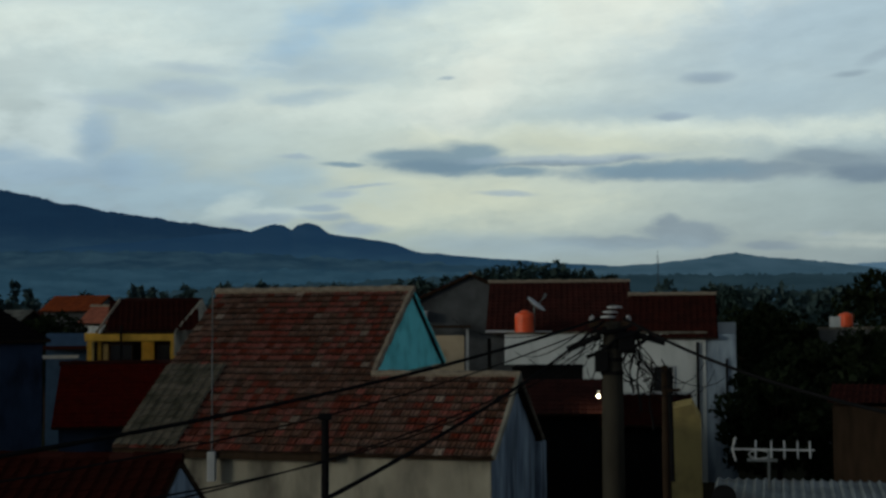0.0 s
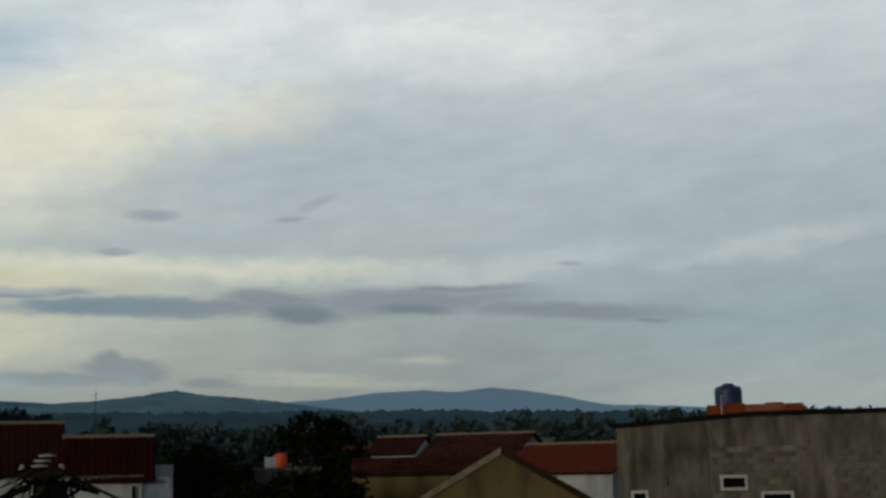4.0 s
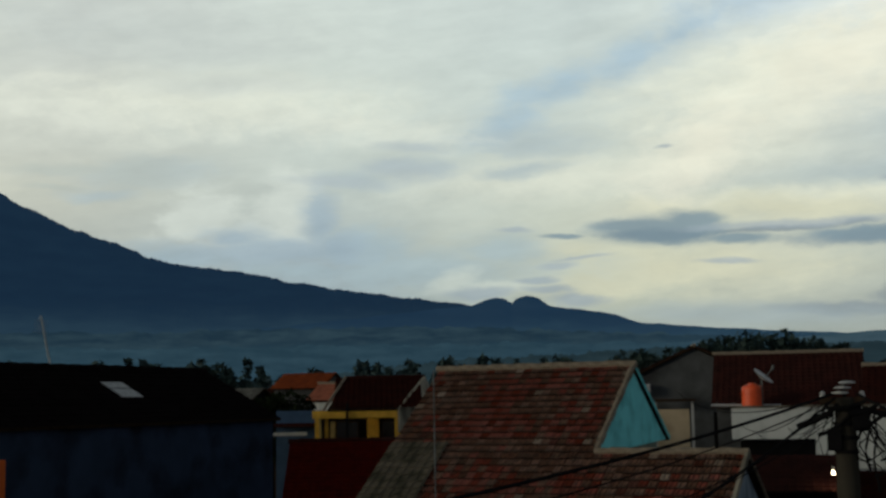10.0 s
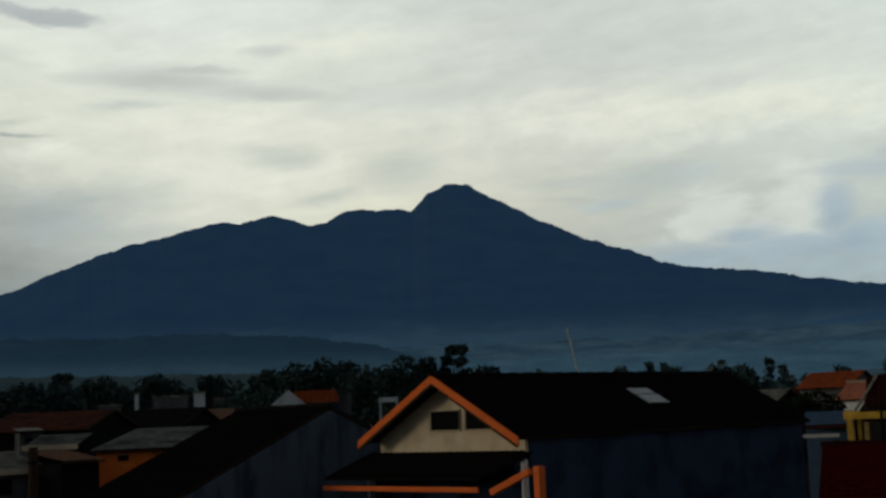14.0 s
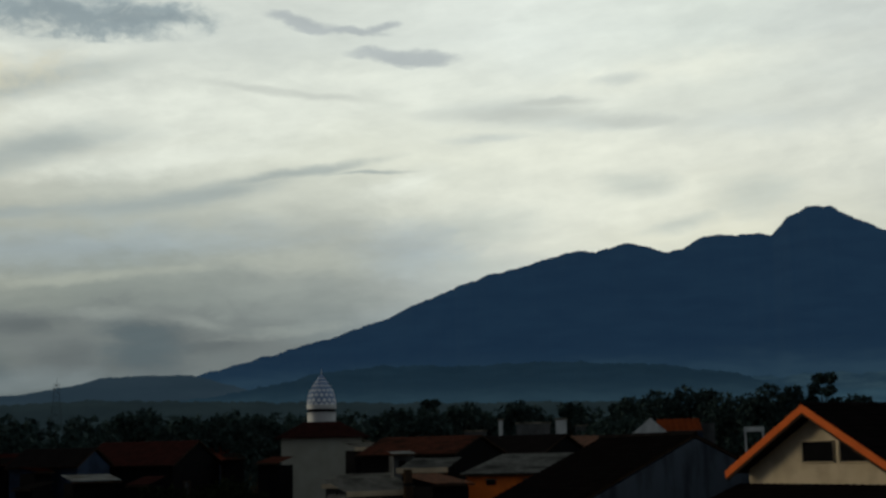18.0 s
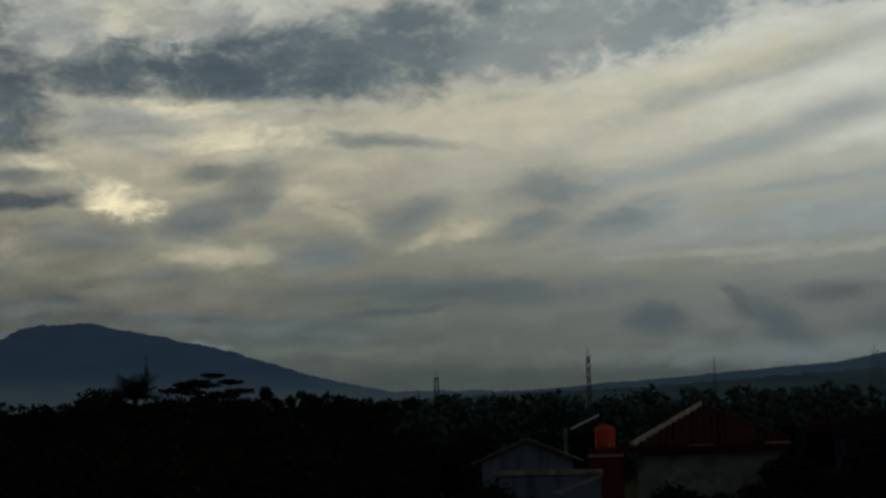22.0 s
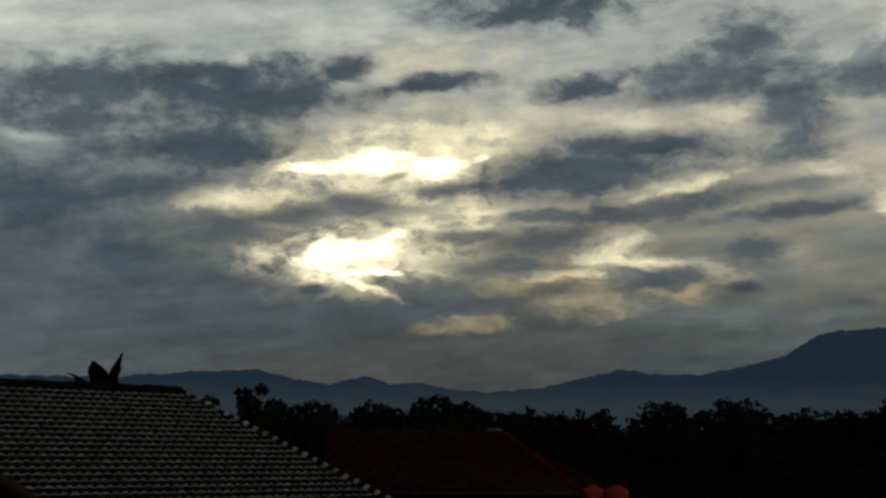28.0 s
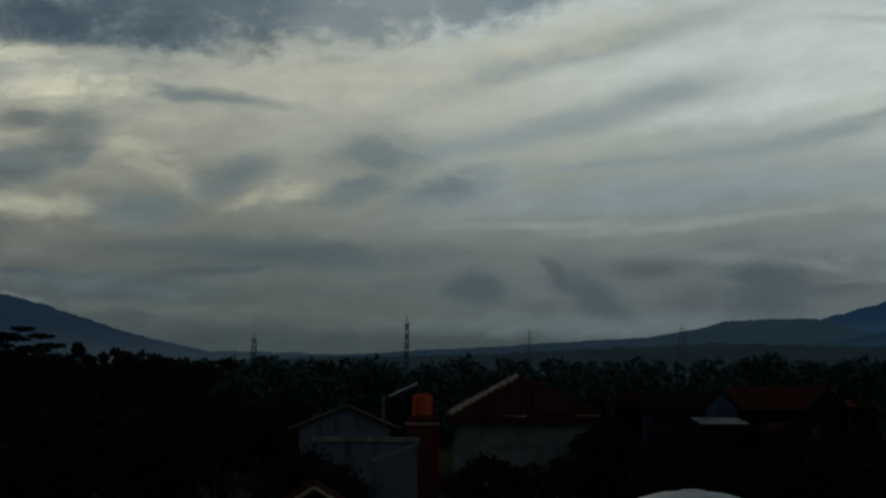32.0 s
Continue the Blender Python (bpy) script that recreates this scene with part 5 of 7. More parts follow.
sk = part("skylight", slab([(1.05, 8.7, ZR - KA * 1.05 + 0.07), (1.05, 9.9, ZR - KA * 1.05 + 0.07), (2.0, 9.9, ZR - KA * 2.0 + 0.07), (2.0, 8.7, ZR - KA * 2.0 + 0.07)], 0.03), PALE, h, "pale translucent roof light")
part("glazing_bar", box(1.45, 8.7, 0, 1.49, 9.9, 0.02), TIN, sk).location = (0, 0, ZR - KA * 1.47 + 0.075)
part("porch_roof", slab([(-3.4, 0.55, 4.95), (3.6, 0.55, 4.95), (3.1, -1.3, 4.25), (-3.9, -1.3, 4.25)], 0.08), TILE_BLACK, h)
sheet("porch_tiles", (-3.6, 0.55, 4.96), (1, 0, 0), (-0.2, -1.85, -0.70), 7.0, 1.98, 0.30, 0.34, TILE_BLACK, h)
part("porch_fascia", box(-3.9, -1.36, 3.85, 3.1, -1.31, 4.0), ORANGE, h)
part("porch_wall", box(-3.1, 0.2, 0, 3.2, 0.58, 4.7), NAVY_WALL, h)
part("porch_gable_edge", slab([(3.75, -1.4, 3.95), (3.75, -1.55, 3.95), (5.2, -1.5, 4.55), (5.2, -1.35, 4.55)], 0.18), ORANGE, h, "orange edge of the side porch")
part("porch_post", box(5.4, -1.5, 0, 5.65, -1.25, 4.6, 0.02), ORANGE, h)
for x in (-3.3, 3.75, 4.95):
    part("downpipe", rod((x, 0.1 if x < 4 else -1.4, 3.2), (x, 0.1 if x < 4 else -1.4, 4.72), 0.05), PALE, h)
part("antenna_mast", rod((0.05, 7.3, ZR - 0.1), (-0.35, 7.2, ZR + 1.75), 0.036), WHITE_WALL, h, "thin pale leaning antenna mast")
bm = bmesh.new()
for i in range(5):
    rod((-0.33, 6.9, ZR + 1.2 + 0.1 * i), (-0.33, 7.5, ZR + 1.2 + 0.1 * i), 0.008, 4, None, bm)
part("antenna_arm", bm, PALE, h)

# ---- the yellow house ----
h = empty("yellow_house", heading(-13.5, 56.35, 13.4, -0.05), "small house with a yellow upper floor and a brown tile roof", "house")
part("wall", box(-1.75, 1.2, 0, 2.0, 5.5, 5.4), OCHRE, h)
part("floor_slab", box(-1.95, 0.0, 3.9, 1.95, 1.3, 4.2), YELLOW, h)
part("beam", box(-1.95, -0.05, 5.33, 1.85, 0.25, 5.68, 0.02), YELLOW, h, "yellow eaves beam")
part("post", box(-1.85, -0.03, 4.2, -1.66, 0.2, 5.33), YELLOW, h)
part("post", box(-1.42, 0.25, 4.2, -1.27, 0.4, 5.33), YELLOW, h)
part("post", box(1.62, -0.03, 4.2, 1.83, 0.2, 5.33), YELLOW, h)
part("panel", box(0.42, 1.1, 4.2, 0.95, 1.18, 5.3), YELLOW, h)
part("pipe", rod((-0.45, -0.12, 4.2), (-0.45, -0.12, 6.0), 0.05), BLACK, h)
window_in(h, -0.45, 4.45, 0.9, 0.7, 1.18, WOOD, sill=False)
window_in(h, 1.4, 4.45, 0.6, 0.7, 1.18, WOOD, sill=False)
part("door", box(-1.2, 1.12, 4.2, -1.0, 1.175, 5.2), OCHRE, h)
# the shade behind the posts, put in as a near-black sheet
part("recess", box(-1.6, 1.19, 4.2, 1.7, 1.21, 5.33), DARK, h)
part("roof_slab", slab([(-1.3, -0.1, 5.72), (-0.4, 3.4, 7.1), (3.0, 3.4, 7.1), (1.75, -0.1, 5.72)], 0.08), WOOD, h)
sheet("roof_tiles", (-1.0, 3.4, 7.12), (1, 0, 0), (-0.05, -3.5, -1.39), 3.9, 3.74, 0.24, 0.28, TILE_DARK, h)
part("roof_slab", slab([(-0.4, 3.4, 7.1), (3.0, 3.4, 7.1), (3.0, 6.6, 5.8), (-0.4, 6.6, 5.8)], 0.08), TILE_DARK, h)
bm = bmesh.new()
rod((-1.45, -0.15, 5.72), (-0.55, 3.4, 7.16), 0.07, 6, None, bm)
part("verge", bm, RIDGE_PALE, h)
part("verge_wall", slab([(1.75, -0.1, 4.7), (1.75, -0.1, 5.75), (3.05, 3.4, 7.18), (3.35, 3.4, 6.4)], 0.10), RENDER_WALL, h, "pale rendered verge wall")
ridge_caps((-0.5, 3.4, 7.15), (3.1, 3.4, 7.15), 0.08, TILE_DARK, h)

# ---- the two red-roofed houses with the white walls ----
h = gable_house("red_roof_house", "house with a dark red tile roof and a pale ridge", spot(-4.83, 56.0), 85.1, 5.9, 3.2, 3.0, 7.82, 0.66, GREY_WALL, TILE_DARK, y0=-2.95)
h.location.z = -0.15
part("gutter", rod((-3.2, 0.3, 5.72), (-3.2, 2.95, 5.76), 0.06), PALE, h)
# near-black sheet for the shade under the carport
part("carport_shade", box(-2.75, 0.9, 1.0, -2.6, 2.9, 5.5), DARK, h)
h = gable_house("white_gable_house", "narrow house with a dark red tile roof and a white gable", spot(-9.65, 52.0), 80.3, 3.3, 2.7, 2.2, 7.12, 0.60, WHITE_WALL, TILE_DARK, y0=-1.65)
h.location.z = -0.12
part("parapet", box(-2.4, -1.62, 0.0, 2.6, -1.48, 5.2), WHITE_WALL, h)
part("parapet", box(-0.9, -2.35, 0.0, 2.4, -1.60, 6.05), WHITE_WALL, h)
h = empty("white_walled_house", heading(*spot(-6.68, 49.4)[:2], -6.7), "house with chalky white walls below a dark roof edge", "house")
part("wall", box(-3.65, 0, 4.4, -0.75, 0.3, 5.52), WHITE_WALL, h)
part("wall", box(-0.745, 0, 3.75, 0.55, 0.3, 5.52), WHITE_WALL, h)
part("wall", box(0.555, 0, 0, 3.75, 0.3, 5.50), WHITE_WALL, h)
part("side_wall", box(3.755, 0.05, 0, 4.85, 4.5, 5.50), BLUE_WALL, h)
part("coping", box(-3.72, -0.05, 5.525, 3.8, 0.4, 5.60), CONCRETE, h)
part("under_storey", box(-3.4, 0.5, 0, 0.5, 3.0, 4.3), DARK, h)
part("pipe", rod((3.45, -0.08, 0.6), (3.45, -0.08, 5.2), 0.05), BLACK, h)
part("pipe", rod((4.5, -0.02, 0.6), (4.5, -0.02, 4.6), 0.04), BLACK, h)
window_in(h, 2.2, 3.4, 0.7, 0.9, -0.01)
h = gable_house("lean_to_roof", "low shed with a dark red tile roof and a pale edge", spot(-8.0, 45.0), 81.4, 3.7, 2.4, 1.2, 3.5, 0.35, DARK, TILE_SHADED, caps=None, y0=-1.9)
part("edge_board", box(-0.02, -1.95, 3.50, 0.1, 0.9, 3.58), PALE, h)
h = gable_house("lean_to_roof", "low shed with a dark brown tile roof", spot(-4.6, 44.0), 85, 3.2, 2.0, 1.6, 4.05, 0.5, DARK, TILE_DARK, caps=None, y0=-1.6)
h = empty("yellow_wall_house", heading(*spot(-10.25, 36)[:2], -10.6), "pale ochre rendered house wall", "house")
part("wall", prism([(-0.45, 0), (0.36, 0), (0.36, 3.25), (0.10, 3.72), (-0.45, 3.60)], 0, 3.0), OCHRE, h)
part("plinth", box(-0.5, -0.06, 0, 0.40, -0.005, 0.5), RENDER_WALL, h)

h = gable_house("grey_gable_house", "tall dim grey house with a wide gable", spot(-1.0, 66.0), 2.0, 9.0, 3.1, 3.6, 8.45, 0.46, GREY_WALL, TILE_DARK, caps=RIDGE_PALE)
part("air_conditioner", box(-2.75, -0.35, 6.15, -2.2, 0.18, 6.62, 0.04), PALE, h)
part("balcony_wall", box(-2.1, -3.0, 3.2, -0.5, -2.8, 5.4), CREAM_WALL, h)
part("balcony_roof", box(-2.2, -3.2, 5.75, -0.2, -0.5, 5.88), WOOD, h)
for x in (-2.05, -0.35):
    part("balcony_post", box(x - 0.06, -3.0, 3.2, x + 0.06, -2.88, 5.75), PALE, h)

# ---- low dark red roofs between the houses ----
h = gable_house("dark_red_roof_house", "low house with a dark red tile roof", spot(12.5, 46.5), 102, 4.4, 3.6, 3.0, 4.62, 0.52, NAVY_WALL, TILE_WINE, caps=TILE_DARK, y0=-1.3)
h = gable_house("corner_roof_house", "low house with a dark red tile roof and a blue-grey gable", spot(11.25, 23.0), 83, 3.7, 3.4, 3.2, 3.80, 0.62, BLUE_WALL, TILE_SHADED, caps=TILE_SHADED, y0=0.0)
h.location.z = -0.2
part("gable_face", prism([(-3.05, 0), (2.9, 0), (2.9, 1.88), (0, 3.65), (-3.05, 1.79)], 0.0, 0.19), BLUE_WALL, h)
h = empty("blue_shed", heading(*spot(16.0, 66)[:2], 16), "blue sheet-metal wall beside the yellow house", "shed")
part("wall", box(-1.1, 0, 0, 1.1, 2, 5.6), material("blue_sheet", (0.07, 0.12, 0.21), 0.7, (0.05, 0.085, 0.15), 2, 0.7, 0.1), h)
part("canopy", box(-1.2, -2.0, 4.85, 0.9, 0.2, 5.0), TILE_DARK, h)
part("canopy_edge", box(-1.2, -2.6, 4.45, 0.4, -2.0, 4.6), PALE, h)


# ---- houses to the east ----
h = gable_house("olive_gable_house", "house with an olive cement gable and a brown verge", spot(-26.2, 42.0), -26.2, 9.0, 3.5, 3.6, 6.22, 0.58, OLIVE, TILE_DARK, caps=None)
part("gable_face", prism([(-3.2, 0), (3.3, 0), (3.3, 4.15), (0, 6.05), (-3.2, 4.2)], -0.02, 0.18), OLIVE, h)
for sx, run in ((-1, 3.5), (1, 3.6)):
    part("barge_board", prism([(0, 6.27), (sx * run, 6.27 - 0.58 * run), (sx * run, 6.05 - 0.58 * run), (0, 6.05)], -0.10, -0.03), WOOD if sx > 0 else RIDGE_PALE, h)
part("vent", box(0.85, -0.06, 4.35, 1.15, -0.021, 4.5), DARK, h)
part("downpipe", rod((-3.25, -0.1, 2.0), (-3.25, -0.1, 4.1), 0.05), PALE, h)
part("pipe_elbow", rod((-3.25, -0.1, 4.1), (-3.5, -0.2, 4.25), 0.05), PALE, h)
part("patch", box(-1.6, -0.04, 3.9, -1.4, -0.021, 4.05), DARK, h)
h = gable_house("brown_roof_house", "low olive house with a brown tile roof", spot(-22.3, 53.0), 67.7, 5.0, 2.4, 2.4, 6.02, 0.25, OLIVE, TILE_BRICK, caps=None, y0=-2.7)
part("side_wall", box(-2.3, -2.6, 0, -2.02, 2.2, 5.3), OLIVE, h, "olive cement wall with damp stains")
h = gable_house("tin_roof_shed", "shed with a pale galvanised sheet roof", spot(-27.7, 24.0), -9, 10.0, 2.1, 2.0, 4.62, 0.36, CONCRETE, TIN, "tin", caps=PALE, y0=-9.5)
h = gable_house("small_gable_shed", "small shed with a dark red roof and pale verges", spot(-24.4, 25.0), -24, 3.0, 1.35, 1.3, 4.32, 0.55, WOOD, TILE_DARK, caps=RIDGE_PALE)
for sx in (-1, 1):
    part("verge", rod((0, -0.02, 4.36), (sx * 1.35, -0.02, 4.36 - 0.55 * 1.35), 0.05, 6), RIDGE_PALE, h)
h = empty("brown_shed", heading(*spot(-18.2, 31)[:2], -18.2), "long dark brown shed wall with a rusty roof", "shed")
part("wall", box(-1.1, 0, 0, 3.6, 3, 4.0), WOOD, h)
sheet("roof", (-1.2, 3.0, 4.35), (1, 0, 0), (0, -3.1, -0.3), 4.9, 3.15, 0.15, 1.0, TILE_DARK, h)
part("roof_plate", box(0.9, -0.9, 4.18, 2.2, 0.2, 4.24), TIN, h)
h = empty("corner_tin_roof", heading(*spot(-14.3, 14.2)[:2], -14, -0.42), "pale corrugated sheet roof edge with a dish", "shed")
part("wall", box(-0.7, 0.3, 0, 2.2, 2.5, 3.9), CONCRETE, h)
courses((-0.8, 2.6, 4.35), (1, 0, 0), (0, -2.6, -0.18), 3.2, 2.62, 0.11, TIN, h)
part("dish", lathe([(0.02, 0.0), (0.06, 0.008), (0.10, 0.025), (0.13, 0.05)], 20), BLACK, h).matrix_basis = Matrix.Translation((-0.62, 0.3, 4.42)) @ Matrix.Rotation(radians(70), 4, "X")

# ---- the raw concrete building with the blue tank ----
h = empty("concrete_building", heading(*spot(-31.15, 40)[:2], -38.5), "unfinished raw concrete block building with a coping", "building")
part("wall", box(0.0, 0, 0, 16, 9, 6.85), CONCRETE, h)
part("coping", prism([(-0.15, 6.86), (4.0, 7.12), (16, 7.12), (16, 7.0), (4.0, 7.0), (-0.15, 6.74)], -0.12, 0.4), BLACK, h, "black weathered coping")
part("wall_band", prism([(0.0, 6.851), (16, 6.851), (16, 7.0), (4.0, 6.995)], 0.0, 0.35), CONCRETE, h)
for x, z, w, hh in ((3.35, 4.95, 0.62, 0.28), (4.55, 4.2, 0.75, 0.55), (0.62, 4.2, 0.35, 0.62), (9.0, 4.4, 0.8, 0.6)):
    window_in(h, x, z, w, hh, -0.02, PALE, DARK, sill=False, t=0.08)
for x in (2.4, 5.6, 8.4):
    part("column_edge", box(x, -0.03, 0, x + 0.25, -0.002, 6.7), CONCRETE, h)
part("beam_edge", box(2.66, -0.035, 5.95, 5.58, -0.003, 6.12), RENDER_WALL, h)
BLOCKS = [box(0, 0, 0, w_, 0.03, 0.185, 0.012) for w_ in (0.385, 0.19)]
block_me = []
for q_ in BLOCKS:
    me_ = bpy.data.meshes.new("block")
    q_.to_mesh(me_)
    me_.materials.append(BLOCK)
    block_me.append(me_)
rb = random.Random(14)
for j in range(9):
    for i in range(14):
        x, z = 2.72 + 0.4 * i + (0.2 if j % 2 else 0.0), 4.22 + 0.2 * j
        if x + 0.39 > 8.3 or rb.random() < 0.10 or any(abs(x + 0.19 - wx) < 0.19 + ww / 2 + 0.1 and z + 0.19 > wz - 0.1 and z < wz + wh + 0.1 for wx, wz, ww, wh in ((3.35, 4.95, 0.7, 0.34), (4.55, 4.2, 0.85, 0.6), (5.73, 0, 0.3, 9))):
            continue
        ob = new("block", block_me[0])
        ob.parent = h
        ob.location = (x, -0.012 - rb.uniform(0, 0.012), z)
part("broken_block", box(1.2, -0.06, 5.0, 1.45, -0.002, 5.25, 0.02), CONCRETE, h)
for i in range(5):
    part("parapet_tile", box(2.55 + 0.58 * i, 2.0, 7.1, 3.125 + 0.58 * i, 2.3, 7.40 + 0.04 * (i % 2), 0.03), TILE_ORANGE, h)
water_tank(*spot(-35.9, 42.5)[:2], 7.12, 0.42, 0.94, TANK_BLUE, "navy blue plastic water tank on the concrete roof")
water_tank(*spot(-44.5, 45)[:2], 7.12, 0.42, 0.85, TANK_BLUE, "navy blue plastic water tank on the concrete roof")
part("valve_pipe", rod((0, 0, 0), (0, 0, 0.6), 0.02), PALE, h).location = (3.0, 2.0, 7.1)

# ---- utility pole and its cables ----
PX, PY = spot(-6.95, 22.0)[:2]
PX, PY = PX + 0.1, PY + 0.1
pole = empty("utility_pole", heading(PX, PY, 0, -0.18), "old tapered concrete utility pole hung with cables", "pole")
part("shaft", lathe([(0.21, -0.2), (0.175, 5.0), (0.15, 6.02), (0.13, 6.08)], 16), POLE_MAT, pole, smooth=True)
part("cross_arm", box(-0.38, -0.06, 5.98, 0.32, 0.06, 6.08, 0.01), WOOD, pole)
part("pin", rod((0, 0, 6.0), (0, 0, 6.36), 0.03, 8), BLACK, pole)
for x, z in ((-0.06, 6.13), (-0.02, 6.21), (0.05, 6.29)):
    part("insulator", lathe([(0.03, z), (0.13, z + 0.012), (0.13, z + 0.034), (0.04, z + 0.05)], 12), PALE, pole).location = (x, 0, 0)
for x, z, r_ in ((-0.33, 6.08, 0.05), (0.27, 6.08, 0.05)):
    part("insulator", lathe([(0.02, z), (r_, z + 0.01), (r_, z + 0.04), (0.03, z + 0.05), (r_ * 0.9, z + 0.07), (0.02, z + 0.10)], 10), PALE, pole).location = (x, 0, 0)
part("fuse_box", box(-0.30, -0.22, 5.25, -0.08, -0.04, 5.6, 0.02), BLACK, pole)
part("junction_box", box(0.08, -0.2, 5.55, 0.36, -0.02, 5.9, 0.03), BLACK, pole)
part("splice_closure", rod((-0.75, -0.1, 5.62), (-0.2, -0.1, 5.85), 0.055, 10), BLACK, pole)
part("splice_closure", rod((0.25, -0.1, 5.9), (0.85, -0.15, 5.72), 0.05, 10), BLACK, pole)
for i, (x0, z0, x1, z1) in enumerate(((-0.55, 5.70, -0.12, 5.98), (-0.45, 5.50, 0.05, 5.80), (0.02, 5.82, 0.50, 5.98), (0.10, 5.58, 0.62, 5.86), (-0.30, 5.92, 0.30, 6.02))):
    part("cable_joint", tube(sag((x0, -0.2, z0), (x1, -0.18, z1), 0.05, 8), 0.032, 8), BLACK, pole)
for i in range(4):
    part("clamp", lathe([(0.19, 5.2 + 0.22 * i), (0.195, 5.21 + 0.22 * i), (0.195, 5.25 + 0.22 * i), (0.19, 5.26 + 0.22 * i)], 14), BLACK, pole)


def cable(a, b, drop, r, label="thin black overhead cable", steps=20):
    bm_ = tube(sag(a, b, drop, steps), r)
    return tagged(part("overhead_cable", bm_, BLACK), label, "cable", group="overhead cables")


top = Vector((PX, PY, 5.95))
cable(top + Vector((-0.2, 0, 0)), spot(31, 9.5, 4.72), 0.22, 0.022, "thick black overhead cable")
cable(top + Vector((-0.2, -0.1, -0.1)), spot(31, 9.8, 4.55), 0.35, 0.010)
cable(top + Vector((-0.15, -0.1, -0.05)), spot(8.5, 8.0, 4.55), 0.15, 0.017, "thick black overhead cable")
cable(top + Vector((-0.15, -0.1, -0.3)), spot(14.5, 9.0, 4.6), 0.30, 0.008)
cable(top + Vector((-0.15, -0.1, -0.35)), spot(17.5, 9.0, 4.62), 0.42, 0.008)
cable(top + Vector((0.2, 0, 0)), spot(-37, 9.0, 4.95), 0.42, 0.022, "thick black overhead cable")
cable(top + Vector((0, 0.1, 0.05)), spot(-0.2, 60, 6.2), 0.6, 0.012)
for i in range(7):
    cable(top + Vector((-0.3 + 0.03 * i, 0.1, -0.05 - 0.02 * i)), spot(-2.9 - 0.62 * i, 47.5 - 0.8 * i, 4.9 - 0.22 * (i % 3)), 0.35 + 0.12 * (i % 3), 0.011)
for i in range(7):
    cable(top + Vector((0.2, 0.1, -0.05 - 0.04 * i)), spot(-9.3 - 0.42 * i, 40 + 1.1 * i, 4.6 - 0.28 * (i % 4)), 0.55 + 0.22 * (i % 3), 0.011)
for i in range(6):
    a = top + Vector((0.05 + 0.08 * i, -0.12, -0.1))
    b = top + Vector((0.3 + 0.16 * i, -0.1, -0.5 - 0.2 * (i % 3)))
    pts = [a.lerp(b, k / 14) + Vector((0.12 * math.sin(k * 0.9 + i), 0, -0.55 * math.sin(math.pi * k / 14))) for k in range(15)]
    part("slack_loop", tube([p - Vector((PX, PY, 0)) for p in pts], 0.012), BLACK, pole)
for dx, z0, z1 in ((0.42, 4.6, 5.8), (0.30, 4.9, 5.7), (0.62, 4.3, 5.4)):
    part("hanging_cable", tube([(dx + 0.03 * math.sin(k), -0.1, z1 + (z0 - z1) * k / 8) for k in range(9)], 0.020), BLACK, pole)

p = empty("cable_post", heading(*spot(-9.35, 28)[:2], 0), "dark wooden post bundled with cables", "post")
part("shaft", lathe([(0.09, 0), (0.07, 4.95), (0.05, 5.0)], 10), WOOD, p)
part("cable_coil", rod((0.12, -0.05, 2.6), (0.09, -0.05, 4.9), 0.05), BLACK, p)
part("cross_piece", box(-0.06, -0.1, 4.45, 0.3, -0.04, 4.52), WOOD, p)
p = empty("thin_post", heading(*spot(5.05, 14)[:2], 0), "thin dark metal post", "post")
part("shaft", lathe([(0.045, 0), (0.04, 4.88)], 10), BLACK, p)
part("cap", box(-0.07, -0.05, 4.86, 0.07, 0.05, 4.93, 0.01), BLACK, p)
p = empty("mast", heading(*spot(10.05, 32.0)[:2], 0), "thin pale metal mast with a grey base", "mast")
part("shaft", rod((0, 0, 2.3), (0, 0, 6.7), 0.018, 6), TIN, p)
part("base_block", box(-0.1, -0.1, 2.2, 0.1, 0.1, 2.9, 0.02), PALE, p)

# yagi antenna
an = empty("tv_antenna", heading(*spot(-13.85, 16.2)[:2], -14), "pale metal yagi television antenna on a short mast", "antenna")
part("boom", rod((-0.48, 0, 4.36), (0.47, 0, 4.36), 0.012, 6), PALE, an)
for i, x in enumerate((-0.2, -0.02, 0.13, 0.28, 0.42)):
    part("element", rod((x, -0.16, 4.28), (x, 0.16, 4.45), 0.010, 6), PALE, an)
part("reflector", rod((-0.47, 0, 4.36), (-0.43, 0, 4.50), 0.014, 6), PALE, an)
part("reflector", rod((-0.47, 0, 4.36), (-0.43, 0, 4.22), 0.014, 6), PALE, an)
part("dipole", tube([(-0.16 + 0.12 * math.cos(a), 0, 4.30 + 0.05 * math.sin(a)) for a in (2 * math.pi * k / 12 for k in range(13))], 0.008), PALE, an)
part("mast", rod((-0.05, 0, 3.6), (-0.05, 0, 4.36), 0.015, 6), TIN, an)
part("mast_bracket", box(-0.3, -0.02, 4.22, 0.05, 0.02, 4.25), TIN, an)

# water tank and dish on the white-walled house
water_tank(*spot(-3.34, 52.3)[:2], 5.42, 0.40, 1.0, TANK_ORANGE, "bright orange plastic water tank on a white wall")
d = empty("satellite_dish", heading(*spot(-3.75, 52.0)[:2], 0, 6.5), "white satellite dish on a pole beside the tank", "satellite dish")
ob = part("reflector", lathe([(0.02, 0.0), (0.2, 0.02), (0.36, 0.07), (0.44, 0.12)], 24), PALE, d)
ob.matrix_basis = Matrix.Translation((0, 0, 0.12)) @ Matrix.Rotation(radians(38), 4, "Y") @ Matrix.Rotation(radians(12), 4, "X")
